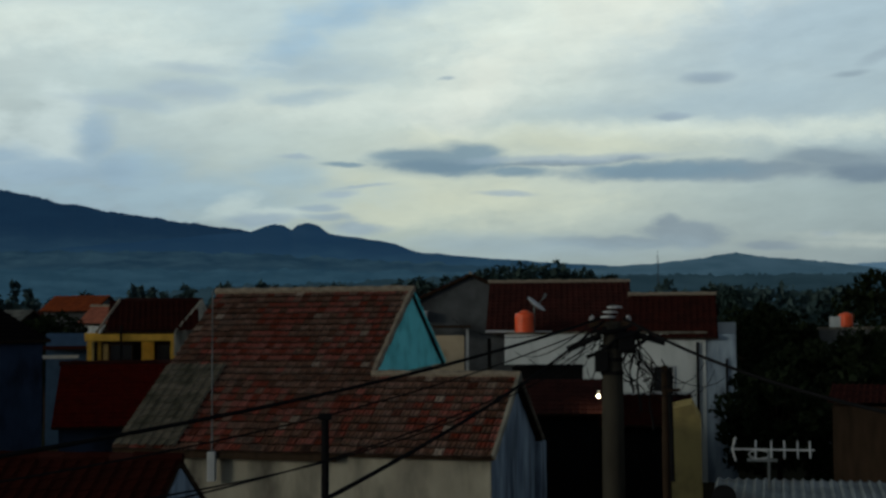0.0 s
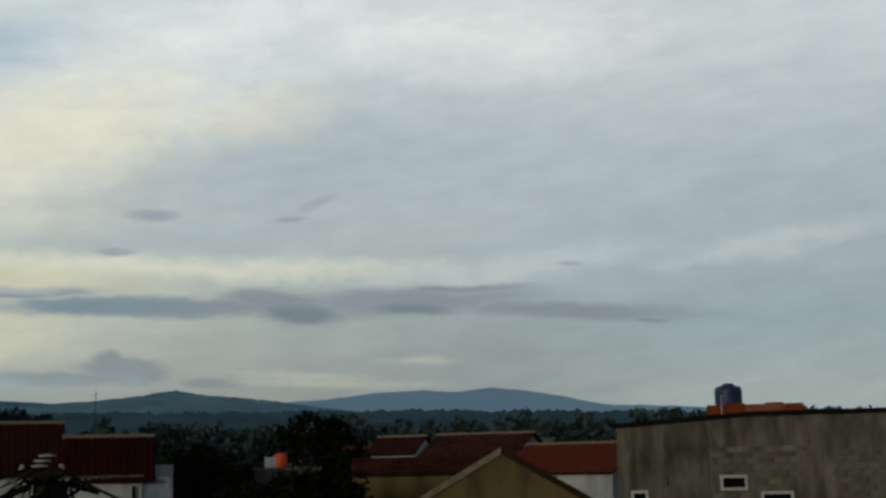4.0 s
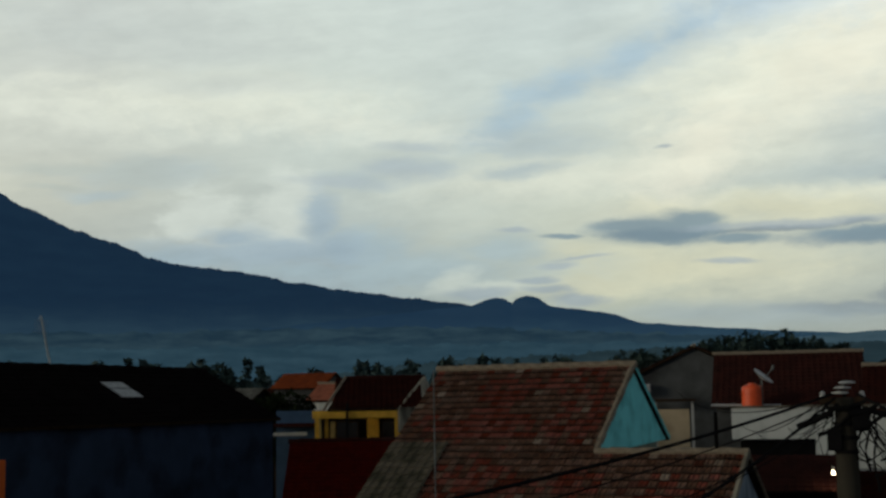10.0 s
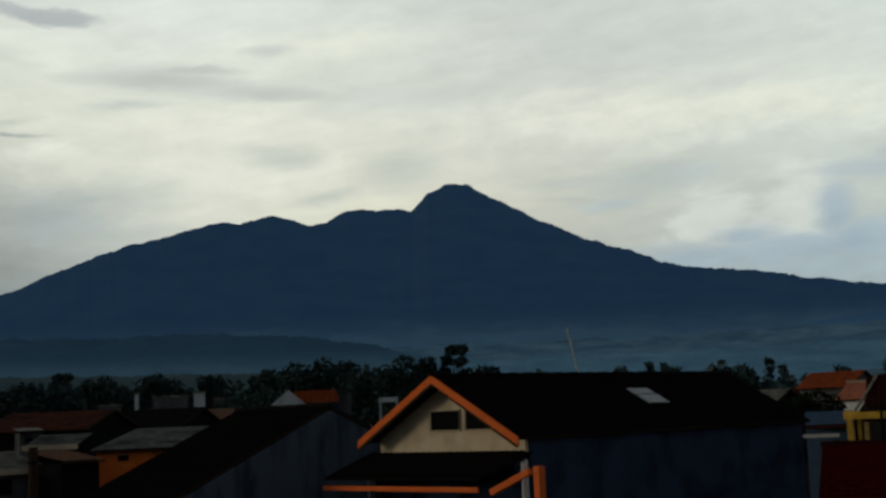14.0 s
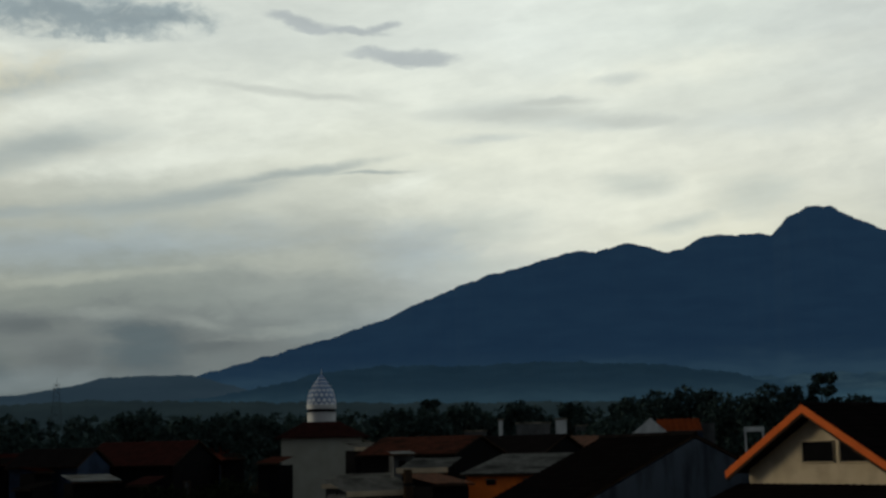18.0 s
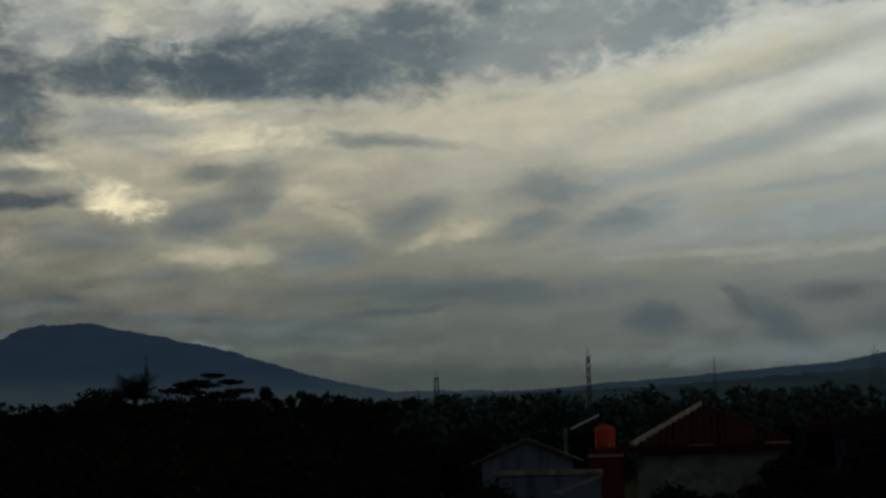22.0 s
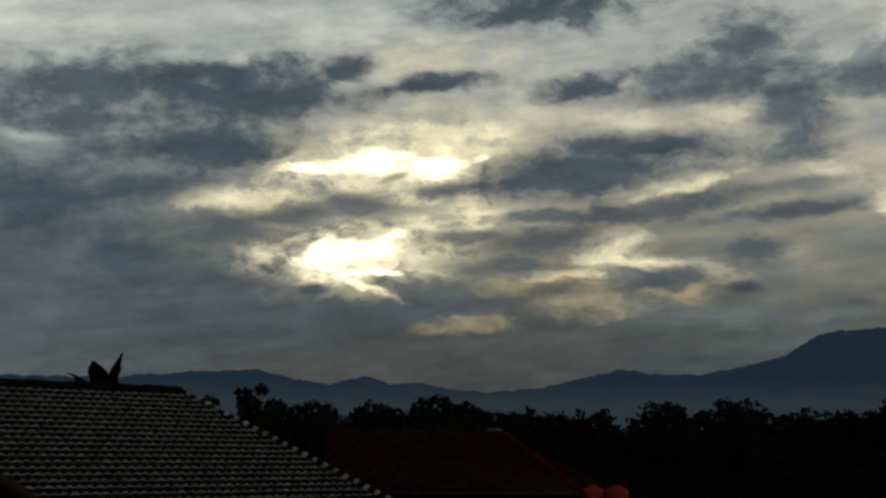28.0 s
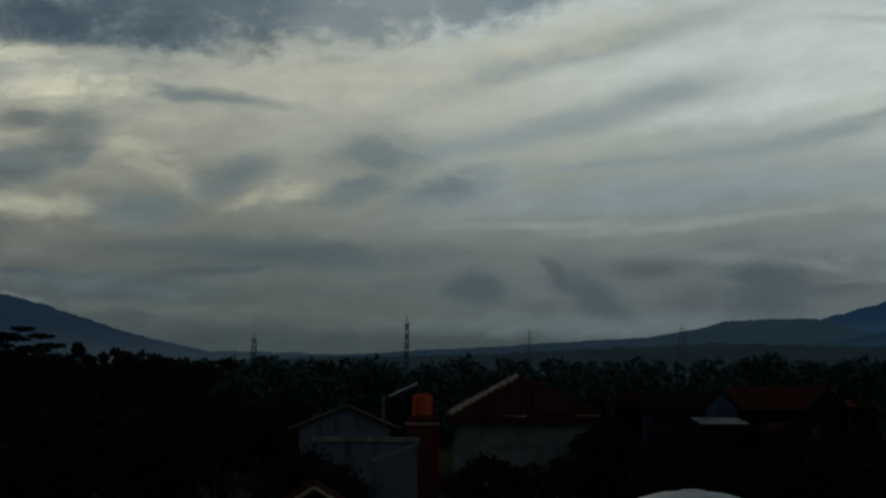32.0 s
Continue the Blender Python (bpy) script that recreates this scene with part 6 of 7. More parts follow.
part("feed_arm", rod((0.1, 0, 0.1), (0.42, -0.1, 0.5), 0.02), TIN, d)
part("feed_horn", rod((0.40, -0.1, 0.42), (0.44, -0.1, 0.6), 0.05), TIN, d)
part("stand", rod((0, 0.1, -1.0), (0, 0.1, 0.1), 0.03), TIN, d)

h = empty("white_box_house", heading(*spot(-17.2, 56)[:2], -17.2), "small grey flat-roofed house with a white stair head", "house")
part("wall", box(-1.5, 0, 0, 1.2, 2.6, 5.62), GREY_WALL, h)
part("coping", box(-1.58, -0.08, 5.621, 1.28, 2.68, 5.72), CONCRETE, h)
part("stair_head", box(-1.1, 0.6, 5.721, -0.65, 2.2, 6.15), WHITE_WALL, h)
window_in(h, -0.3, 4.2, 0.7, 0.8, -0.01)
water_tank(*spot(-16.75, 56.8)[:2], 5.72, 0.28, 0.58, TANK_ORANGE, "red-orange plastic water tank on a flat roof among trees")

# the lit bulb under the eaves
b = empty("porch_lamp", heading(*spot(-6.48, 42.0)[:2], 0), "lit warm white porch bulb", "lamp")
bulb = bpy.data.materials.new("lit_bulb")
bulb.use_nodes = True
bulb.node_tree.nodes["Principled BSDF"].inputs["Emission Color"].default_value = (1.0, 0.72, 0.42, 1)
bulb.node_tree.nodes["Principled BSDF"].inputs["Emission Strength"].default_value = 14.0
part("bulb", lathe([(0.02, 3.56), (0.05, 3.575), (0.06, 3.61), (0.045, 3.65), (0.03, 3.67)], 14), bulb, b, smooth=True)
part("socket", rod((0, 0, 3.67), (0, 0, 3.80), 0.04), PALE, b)
part("bracket", rod((0, 0, 3.80), (0, 1.5, 3.85), 0.02), WOOD, b)
lamp = new("porch_light", bpy.data.lights.new("porch_light", "POINT"))
lamp.data.energy, lamp.data.color, lamp.data.shadow_soft_size = 6.0, (1.0, 0.70, 0.40), 0.1
lamp.location = spot(-6.48, 41.8, 3.52)

# ---- the near roof with a hip, to the west ----
h = empty("hip_roof_house", heading(0, 0, 0), "house with a grey-brown tiled hip roof", "house")
C0 = spot(117.0, 24.0, 4.976)
T0 = spot(127.25, 26.4, 7.26)
E_ = Vector((0.93, -0.36, 0)).normalized()
away = Vector((-0.36, -0.93, 0)).normalized()
dz_ = T0.z - C0.z
run = (T0 - C0).dot(away)
ins = (T0 - C0).dot(E_)
LEN = 13.0
down = (-away * run + Vector((0, 0, -dz_))).normalized()
hyp = math.sqrt(run * run + dz_ * dz_)
O_ = C0 + away * run + Vector((0, 0, dz_))
part("roof_slab", slab([C0, C0 + E_ * LEN, O_ + E_ * LEN, O_ + E_ * ins], 0.07), WOOD, h)
B0 = O_ + away * run - Vector((0, 0, dz_))
part("roof_slab", slab([B0, B0 + E_ * LEN, O_ + E_ * LEN, O_ + E_ * ins], 0.07), WOOD, h)
part("roof_slab", slab([C0, O_ + E_ * ins, B0], 0.07), WOOD, h)
# lips are coloured as lit, tile tops as shaded
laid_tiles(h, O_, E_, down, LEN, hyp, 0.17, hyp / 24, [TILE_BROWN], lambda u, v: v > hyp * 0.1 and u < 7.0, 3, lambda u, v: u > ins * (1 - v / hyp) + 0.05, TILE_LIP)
for i in range(24):
    p0, p1 = (O_ + E_ * ins).lerp(C0, i / 24), (O_ + E_ * ins).lerp(C0, (i + 1.0) / 24)
    cap = part("hip_cap", rod(p0 + Vector((0, 0, 0.02)), p1 + Vector((0, 0, 0.035)), 0.035, 8, 0.055), TILE_BROWN, h)
    part("worn_end", rod(p0.lerp(p1, 0.72) + Vector((0, 0, 0.033)), p0.lerp(p1, 1.02) + Vector((0, 0, 0.038)), 0.056, 8, 0.060), TILE_LIP, cap)
ridge_caps(O_ + E_ * ins + Vector((0, 0, 0.05)), O_ + E_ * LEN + Vector((0, 0, 0.05)), 0.055, TILE_BROWN, h)
wl = bmesh.new()
i0, i1 = C0 + E_ * 0.7 + away * 0.7, C0 + E_ * LEN + away * 0.7
i2, i3 = i1 + away * (2 * run - 1.4), i0 + away * (2 * run - 1.4)
lo = [wl.verts.new((p.x, p.y, 0)) for p in (i0, i1, i2, i3)]
hi = [wl.verts.new((p.x, p.y, C0.z + 0.1)) for p in (i0, i1, i2, i3)]
for k in range(4):
    wl.faces.new((lo[k], lo[(k + 1) % 4], hi[(k + 1) % 4], hi[k]))
wl.faces.new(hi)
bmesh.ops.recalc_face_normals(wl, faces=wl.faces[:])
part("wall", wl, GREY_WALL, h)
part("gutter", tube([C0 + E_ * (0.1 + 1.6 * k) + Vector((0, 0, -0.02)) - away * 0.06 for k in range(10)], 0.05), RIDGE_PALE, h)
HIP = h
h = empty("dark_porch", heading(0, 0, 0), "dark sloping porch roof before the tiled house", "porch")
pa, pb = spot(137.5, 14.0, 6.40), spot(130.8, 14.0, 5.33)
pc, pd = pb + Vector((-0.7, -1.6, 0.0)), pa + Vector((-0.7, -1.6, 0.0))
part("roof_slab", slab([pa, pb, pc, pd], 0.10), TILE_BLACK, h)
part("barge_board", rod(pa + Vector((0, 0, -0.05)), pb + Vector((0, 0, -0.05)), 0.05, 6), WOOD, h)
for q_ in (pa.lerp(pc, 0.1), pb.lerp(pd, 0.1), pc.lerp(pa, 0.1), pd.lerp(pb, 0.1)):
    part("post", rod((q_.x, q_.y, 0), (q_.x, q_.y, q_.z - 0.06), 0.07, 8), WOOD, h)

# dim red roof and the two tanks beyond it
h = empty("dim_red_roof_house", heading(0, 0, 0), "low house with a dim dark red tiled hip roof", "house")
RA, RB, RC, RD = spot(121.0, 54, 6.87), spot(113.26, 54, 6.87), spot(109.97, 47.5, 4.72), spot(121.0, 47.5, 4.72)
part("roof_slab", slab([RA, RB, RC, RD], 0.07), WOOD, h)
RU = (RB - RA).normalized()
RV = (RD - RA).normalized()
rlen = (RC - RD).length + 0.3
inset = (RC - RB).dot(RU)
rhyp = (RD - RA).length
laid_tiles(h, RA + Vector((0, 0, 0.03)), RU, RV, rlen, rhyp, 0.24, 0.30, [TILE_SHADED], lambda u, v: False, 9, lambda u, v: u < (RB - RA).length + inset * v / rhyp)
for i in range(20):
    part("hip_cap", rod(RB.lerp(RC, i / 20) + Vector((0, 0, 0.05)), RB.lerp(RC, (i + 0.95) / 20) + Vector((0, 0, 0.07)), 0.06, 6, 0.08), TILE_WINE, h)
ridge_caps(RA + Vector((0, 0, 0.05)), RB + Vector((0, 0, 0.05)), 0.07, TILE_SHADED, h)
part("rear_slope", slab([RA, RB, RB + Vector((-3.5, 3.0, -2.0)), RA + Vector((-3.5, -1.0, -2.0))], 0.07), TILE_SHADED, h)
part("hip_slope", slab([RB, RC, RB + Vector((-3.5, 3.0, -2.0))], 0.07), TILE_SHADED, h)
wl = bmesh.new()
lo = [wl.verts.new((p.x, p.y, 0)) for p in (RD, RC, RB + Vector((-2.5, 2.0, 0)), RA + Vector((-2.5, -1.0, 0)))]
hi = [wl.verts.new((v.co.x, v.co.y, 4.6)) for v in lo]
for k in range(4):
    wl.faces.new((lo[k], lo[(k + 1) % 4], hi[(k + 1) % 4], hi[k]))
bmesh.ops.recalc_face_normals(wl, faces=wl.faces[:])
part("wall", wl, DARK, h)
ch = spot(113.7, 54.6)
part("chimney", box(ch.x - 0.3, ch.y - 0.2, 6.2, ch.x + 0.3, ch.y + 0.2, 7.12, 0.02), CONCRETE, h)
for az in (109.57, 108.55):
    water_tank(*spot(az, 48.0)[:2], 3.98, 0.40, 1.02, TANK_SHADED, "orange plastic water tank with a pale lid on a dark roof")
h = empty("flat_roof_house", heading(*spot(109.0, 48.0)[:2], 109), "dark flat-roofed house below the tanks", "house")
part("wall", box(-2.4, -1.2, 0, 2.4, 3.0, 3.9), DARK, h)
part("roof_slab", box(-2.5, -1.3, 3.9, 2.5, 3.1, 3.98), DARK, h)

# ---- houses to the north ----
h = empty("red_hip_house", heading(*spot(70.9, 60)[:2], 70.9), "house with a dark red hip roof and blue-grey walls", "house")
part("wall", box(-3.15, 0.5, 0, 3.2, 7.0, 5.5), material("dim_green_grey_render", (0.125, 0.135, 0.130), 0.95, (0.08, 0.087, 0.085), 1.2, 0.8, 0.2, stain=(0.04, 0.043, 0.045), stain_scale=0.8), h)
ap, l0, r0 = Vector((-0.25, 3.2, 7.42)), Vector((-3.35, 0, 5.62)), Vector((3.5, 0, 5.78))
part("roof_slab", slab([l0, r0, ap], 0.06), WOOD, h)
part("roof_slab", slab([l0, ap, ap + Vector((0, 3, 0)), l0 + Vector((0, 8, 0))], 0.06), TILE_DARK, h)
part("roof_slab", slab([r0, ap, ap + Vector((0, 3, 0)), r0 + Vector((0, 8, 0))], 0.06), TILE_DARK, h)
N_ = 24
for i in range(N_):
    # long pan courses run up to the hips
    x0, x1 = l0.x + (r0.x - l0.x) * i / N_, l0.x + (r0.x - l0.x) * (i + 0.9) / N_
    xm = (x0 + x1) / 2
    f = (xm - l0.x) / (ap.x - l0.x) if xm < ap.x else (r0.x - xm) / (r0.x - ap.x)
    a_ = l0.lerp(r0, (xm - l0.x) / (r0.x - l0.x))
    b_ = Vector((xm, a_.y + f * 3.2, a_.z + f * (ap.z - a_.z)))
    part("tile_course", rod(a_ + Vector((0, 0, 0.03)), b_ + Vector((0, 0, 0.03)), 0.075, 6), TILE_DARK, h)
part("hip_cap", rod(l0 + Vector((0, 0, 0.05)), ap + Vector((0, 0, 0.05)), 0.16, 8), RIDGE_PALE, h, "pale mortar hip")
part("hip_cap", rod(r0 + Vector((0, 0, 0.05)), ap + Vector((0, 0, 0.05)), 0.10, 8), TILE_DARK, h)
part("fascia", box(-3.5, -0.06, 5.30, 3.5, 0.02, 5.62), TILE_DARK, h)
water_tank(*spot(75.2, 60)[:2], 5.58, 0.45, 1.02, TANK_SHADED, "dull red plastic water tank on a low wall")
h = empty("tank_wall", heading(*spot(75.2, 60)[:2], 75.2), "dark brick red wall under the tank", "wall")
part("wall", box(-0.75, -0.6, 0, 0.75, 1.2, 5.57), material("dull_red_render", (0.055, 0.015, 0.012), 0.9, (0.035, 0.011, 0.009), 3, 0.7, 0.2), h)
part("coping", box(-0.8, -0.66, 5.2, 0.8, -0.605, 5.3), CONCRETE, h)
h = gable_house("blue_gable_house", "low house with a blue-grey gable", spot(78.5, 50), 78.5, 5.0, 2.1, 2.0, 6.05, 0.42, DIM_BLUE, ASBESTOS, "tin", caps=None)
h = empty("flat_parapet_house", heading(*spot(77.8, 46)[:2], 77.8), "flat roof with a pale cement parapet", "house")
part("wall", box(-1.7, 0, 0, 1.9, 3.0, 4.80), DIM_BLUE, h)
part("parapet", box(-1.8, -0.08, 4.80, 1.95, 0.15, 4.98, 0.02), CONCRETE, h)
part("side_coping", slab([(0.2, -2.2, 4.3), (0.35, -2.2, 4.3), (1.95, -0.1, 4.78), (1.8, -0.1, 4.78)], 0.08), GREY_WALL, h)
h = empty("tin_lean_to", heading(*spot(76.0, 66)[:2], 76.0), "small lean-to with a pale sheet roof edge", "shed")
part("roof_edge", slab([(-0.75, 0, 6.55), (0.65, 0, 7.2), (0.65, 0.1, 7.2), (-0.75, 0.1, 6.55)], 0.08), PALE, h)
part("roof", slab([(-0.75, 0.11, 6.5), (0.65, 0.11, 7.15), (0.65, 3, 7.15), (-0.75, 3, 6.5)], 0.06), ASBESTOS, h)
part("post", box(-1.10, -0.1, 0, -0.92, 0.1, 6.55), GREY_WALL, h)
part("wall", box(-0.7, 0.3, 0, 0.6, 2.8, 6.3), DARK, h)
h = gable_house("small_pale_gable", "small dark roof with pale verges", spot(79.95, 28), 79.95, 3.0, 0.95, 0.95, 4.36, 0.62, DARK, TILE_DARK, caps=None)
for sx in (-1, 1):
    part("verge", rod((0, -0.02, 4.38), (sx * 0.95, -0.02, 4.38 - 0.62 * 0.95), 0.04, 6), RIDGE_PALE, h)
t = empty("white_dome_tank", heading(*spot(64.1, 18)[:2], 0), "white rounded top of a large fibreglass water tank", "water tank")
part("body", lathe([(0.92, 2.6), (0.95, 4.55), (0.90, 4.76), (0.72, 4.91), (0.42, 4.99), (0.05, 5.02)], 28), WHITE_WALL, t, smooth=True)
part("lid", lathe([(0.16, 5.0), (0.16, 5.03), (0.04, 5.04)], 18), PALE, t)
part("stand", lathe([(1.0, 0), (1.0, 2.59)], 20), CONCRETE, t)

# mosque with its tiled dome
m_ = empty("mosque", heading(*spot(52.9, 137)[:2], 52.9), "small mosque with a white drum and blue-patterned dome", "mosque")
part("wall", box(-4.15, 0, 0.5, 4.1, 8, 8.3), material("dim_plaster", (0.31, 0.31, 0.27), 0.95, (0.24, 0.24, 0.205), 0.6, 0.7, 0.1), m_)
part("roof", prism([(-4.9, 8.3), (4.9, 8.3), (1.8, 9.9), (-1.8, 9.9)], -0.6, 8.6), TILE_DARK, m_)
part("roof_wing", slab([(4.1, 0, 8.2), (6.3, 0, 7.3), (6.3, 6, 7.3), (4.1, 6, 8.2)], 0.15), RENDER_WALL, m_)
part("drum", lathe([(1.50, 9.85), (1.50, 10.85), (1.58, 10.9), (1.58, 10.98), (1.42, 11.0)], 32), PALE, m_, "white plastered drum", smooth=False).location = (0, 4, 0)
part("drum_band", lathe([(1.47, 11.0), (1.47, 11.35)], 32), BLACK, m_).location = (0, 4, 0)
part("drum_ring", lathe([(1.58, 11.351), (1.58, 11.75), (1.50, 11.8)], 32), PALE, m_).location = (0, 4, 0)
BLUE_TILE = material("blue_dome_tile", (0.20, 0.28, 0.44), 0.5, (0.15, 0.21, 0.36), 3, 0.6, 0.0)
PALE_TILE = material("white_dome_tile", (0.68, 0.72, 0.76), 0.5, (0.58, 0.62, 0.66), 3, 0.6, 0.0)
dome_me = (part("dome", lathe([(1.50, 11.8), (1.50, 12.3), (1.36, 12.9), (1.08, 13.5), (0.72, 14.1), (0.38, 14.6), (0.16, 14.95), (0.05, 15.0)], 32), BLUE_TILE, m_, smooth=True))
dome_me.location = (0, 4, 0)
shape = [(1.51, 11.85), (1.51, 12.25), (1.40, 12.8), (1.20, 13.3), (0.94, 13.8), (0.66, 14.2), (0.40, 14.6)]
for j, (r_, z_) in enumerate(shape):
    for i in range(16):
        a = 2 * math.pi * (i + 0.5 * (j % 2)) / 16
        s_ = 0.30 * r_ / 1.5 + 0.02
        bm = bmesh.new()
        bmesh.ops.create_cube(bm, size=1.0, matrix=Matrix.Diagonal((0.05, s_, s_ * 1.1, 1)) @ Matrix.Rotation(radians(45), 4, "X"))
        q = part("dome_tile", bm, PALE_TILE, dome_me)
        q.matrix_basis = Matrix.Rotation(a, 4, "Z") @ Matrix.Translation((r_, 0, z_)) @ Matrix.Rotation(-radians(6 + 8 * j), 4, "Y")
part("finial", lathe([(0.03, 15.0), (0.10, 15.08), (0.03, 15.2), (0.07, 15.32), (0.02, 15.45), (0.01, 15.75)], 10), PALE, m_).location = (0, 4, 0)

# long low roofs before the mosque
h = empty("orange_wall_house", heading(*spot(45.0, 60)[:2], 45.0), "orange rendered wall under a grey fibre-cement roof", "house")
part("wall", box(-1.85, 0, 0, 1.95, 4, 5.22), material("orange_render", (0.66, 0.155, 0.03), 0.9, (0.48, 0.115, 0.025), 1.5, 0.8, 0.1, stain=(0.12, 0.05, 0.02)), h)
for x in (-0.75, 0.95):
    part("vent", box(x - 0.22, -0.03, 4.75, x + 0.22, -0.002, 4.98), DARK, h)
    part("vent_hood", box(x - 0.26, -0.08, 4.98, x + 0.26, -0.002, 5.02), CONCRETE, h)
courses((-0.2, 6.5, 6.12), (1, 0, 0), (-2.0, -6.8, -0.88), 4.2, 7.1, 0.2, ASBESTOS, h, wave=0.03)
part("roof_slab", slab([(-2.2, -0.3, 5.22), (2.2, -0.3, 5.20), (3.7, 6.5, 6.08), (-0.2, 6.5, 6.08)], 0.05), WOOD, h)
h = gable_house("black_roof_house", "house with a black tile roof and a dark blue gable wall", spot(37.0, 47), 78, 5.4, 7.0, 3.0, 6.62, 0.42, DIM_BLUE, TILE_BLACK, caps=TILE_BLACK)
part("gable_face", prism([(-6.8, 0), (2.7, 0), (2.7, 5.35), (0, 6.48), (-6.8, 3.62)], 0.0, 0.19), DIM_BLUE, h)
# DARK walls carry the shade under their roofs as colour
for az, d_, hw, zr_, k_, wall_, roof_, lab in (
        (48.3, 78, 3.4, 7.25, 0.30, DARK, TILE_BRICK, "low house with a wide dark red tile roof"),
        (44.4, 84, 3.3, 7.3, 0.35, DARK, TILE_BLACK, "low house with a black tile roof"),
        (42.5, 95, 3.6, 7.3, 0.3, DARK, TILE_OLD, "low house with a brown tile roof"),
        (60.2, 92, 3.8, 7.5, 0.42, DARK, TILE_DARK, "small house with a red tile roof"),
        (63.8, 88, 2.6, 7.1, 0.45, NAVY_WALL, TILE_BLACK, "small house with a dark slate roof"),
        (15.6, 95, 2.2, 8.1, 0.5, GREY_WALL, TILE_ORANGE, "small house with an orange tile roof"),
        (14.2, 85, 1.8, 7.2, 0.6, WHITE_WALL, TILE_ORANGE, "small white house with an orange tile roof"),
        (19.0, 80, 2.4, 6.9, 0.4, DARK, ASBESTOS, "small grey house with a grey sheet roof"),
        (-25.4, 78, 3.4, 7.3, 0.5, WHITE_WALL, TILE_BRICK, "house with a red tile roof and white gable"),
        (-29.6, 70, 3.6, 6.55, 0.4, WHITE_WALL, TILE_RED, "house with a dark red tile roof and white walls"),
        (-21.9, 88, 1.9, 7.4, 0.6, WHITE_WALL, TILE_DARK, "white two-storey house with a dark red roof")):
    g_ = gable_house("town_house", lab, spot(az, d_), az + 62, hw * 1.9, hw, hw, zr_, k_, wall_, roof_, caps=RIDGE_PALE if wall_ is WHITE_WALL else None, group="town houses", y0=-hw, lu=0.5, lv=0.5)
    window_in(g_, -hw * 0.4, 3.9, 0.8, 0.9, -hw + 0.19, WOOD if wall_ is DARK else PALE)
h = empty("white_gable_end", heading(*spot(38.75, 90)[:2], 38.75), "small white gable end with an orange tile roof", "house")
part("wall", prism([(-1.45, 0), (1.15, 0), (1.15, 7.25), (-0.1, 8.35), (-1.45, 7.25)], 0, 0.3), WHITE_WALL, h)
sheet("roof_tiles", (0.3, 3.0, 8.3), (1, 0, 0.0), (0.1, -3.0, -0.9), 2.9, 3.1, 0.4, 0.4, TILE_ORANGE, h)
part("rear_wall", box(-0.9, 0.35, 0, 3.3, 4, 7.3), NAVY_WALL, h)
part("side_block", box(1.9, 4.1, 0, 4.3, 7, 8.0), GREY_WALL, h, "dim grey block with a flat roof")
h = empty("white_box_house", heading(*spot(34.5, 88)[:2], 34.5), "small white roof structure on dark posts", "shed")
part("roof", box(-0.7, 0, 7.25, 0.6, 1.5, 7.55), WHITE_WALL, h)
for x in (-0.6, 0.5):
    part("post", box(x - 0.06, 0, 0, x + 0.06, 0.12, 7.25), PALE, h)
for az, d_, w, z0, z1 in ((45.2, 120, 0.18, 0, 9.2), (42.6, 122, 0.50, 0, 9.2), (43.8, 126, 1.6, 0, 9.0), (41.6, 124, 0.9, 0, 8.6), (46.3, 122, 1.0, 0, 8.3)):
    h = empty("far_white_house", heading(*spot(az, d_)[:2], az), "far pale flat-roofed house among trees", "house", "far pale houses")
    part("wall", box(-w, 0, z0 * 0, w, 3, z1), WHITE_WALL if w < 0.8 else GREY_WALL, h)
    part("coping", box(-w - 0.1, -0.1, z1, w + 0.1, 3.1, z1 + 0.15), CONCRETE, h)
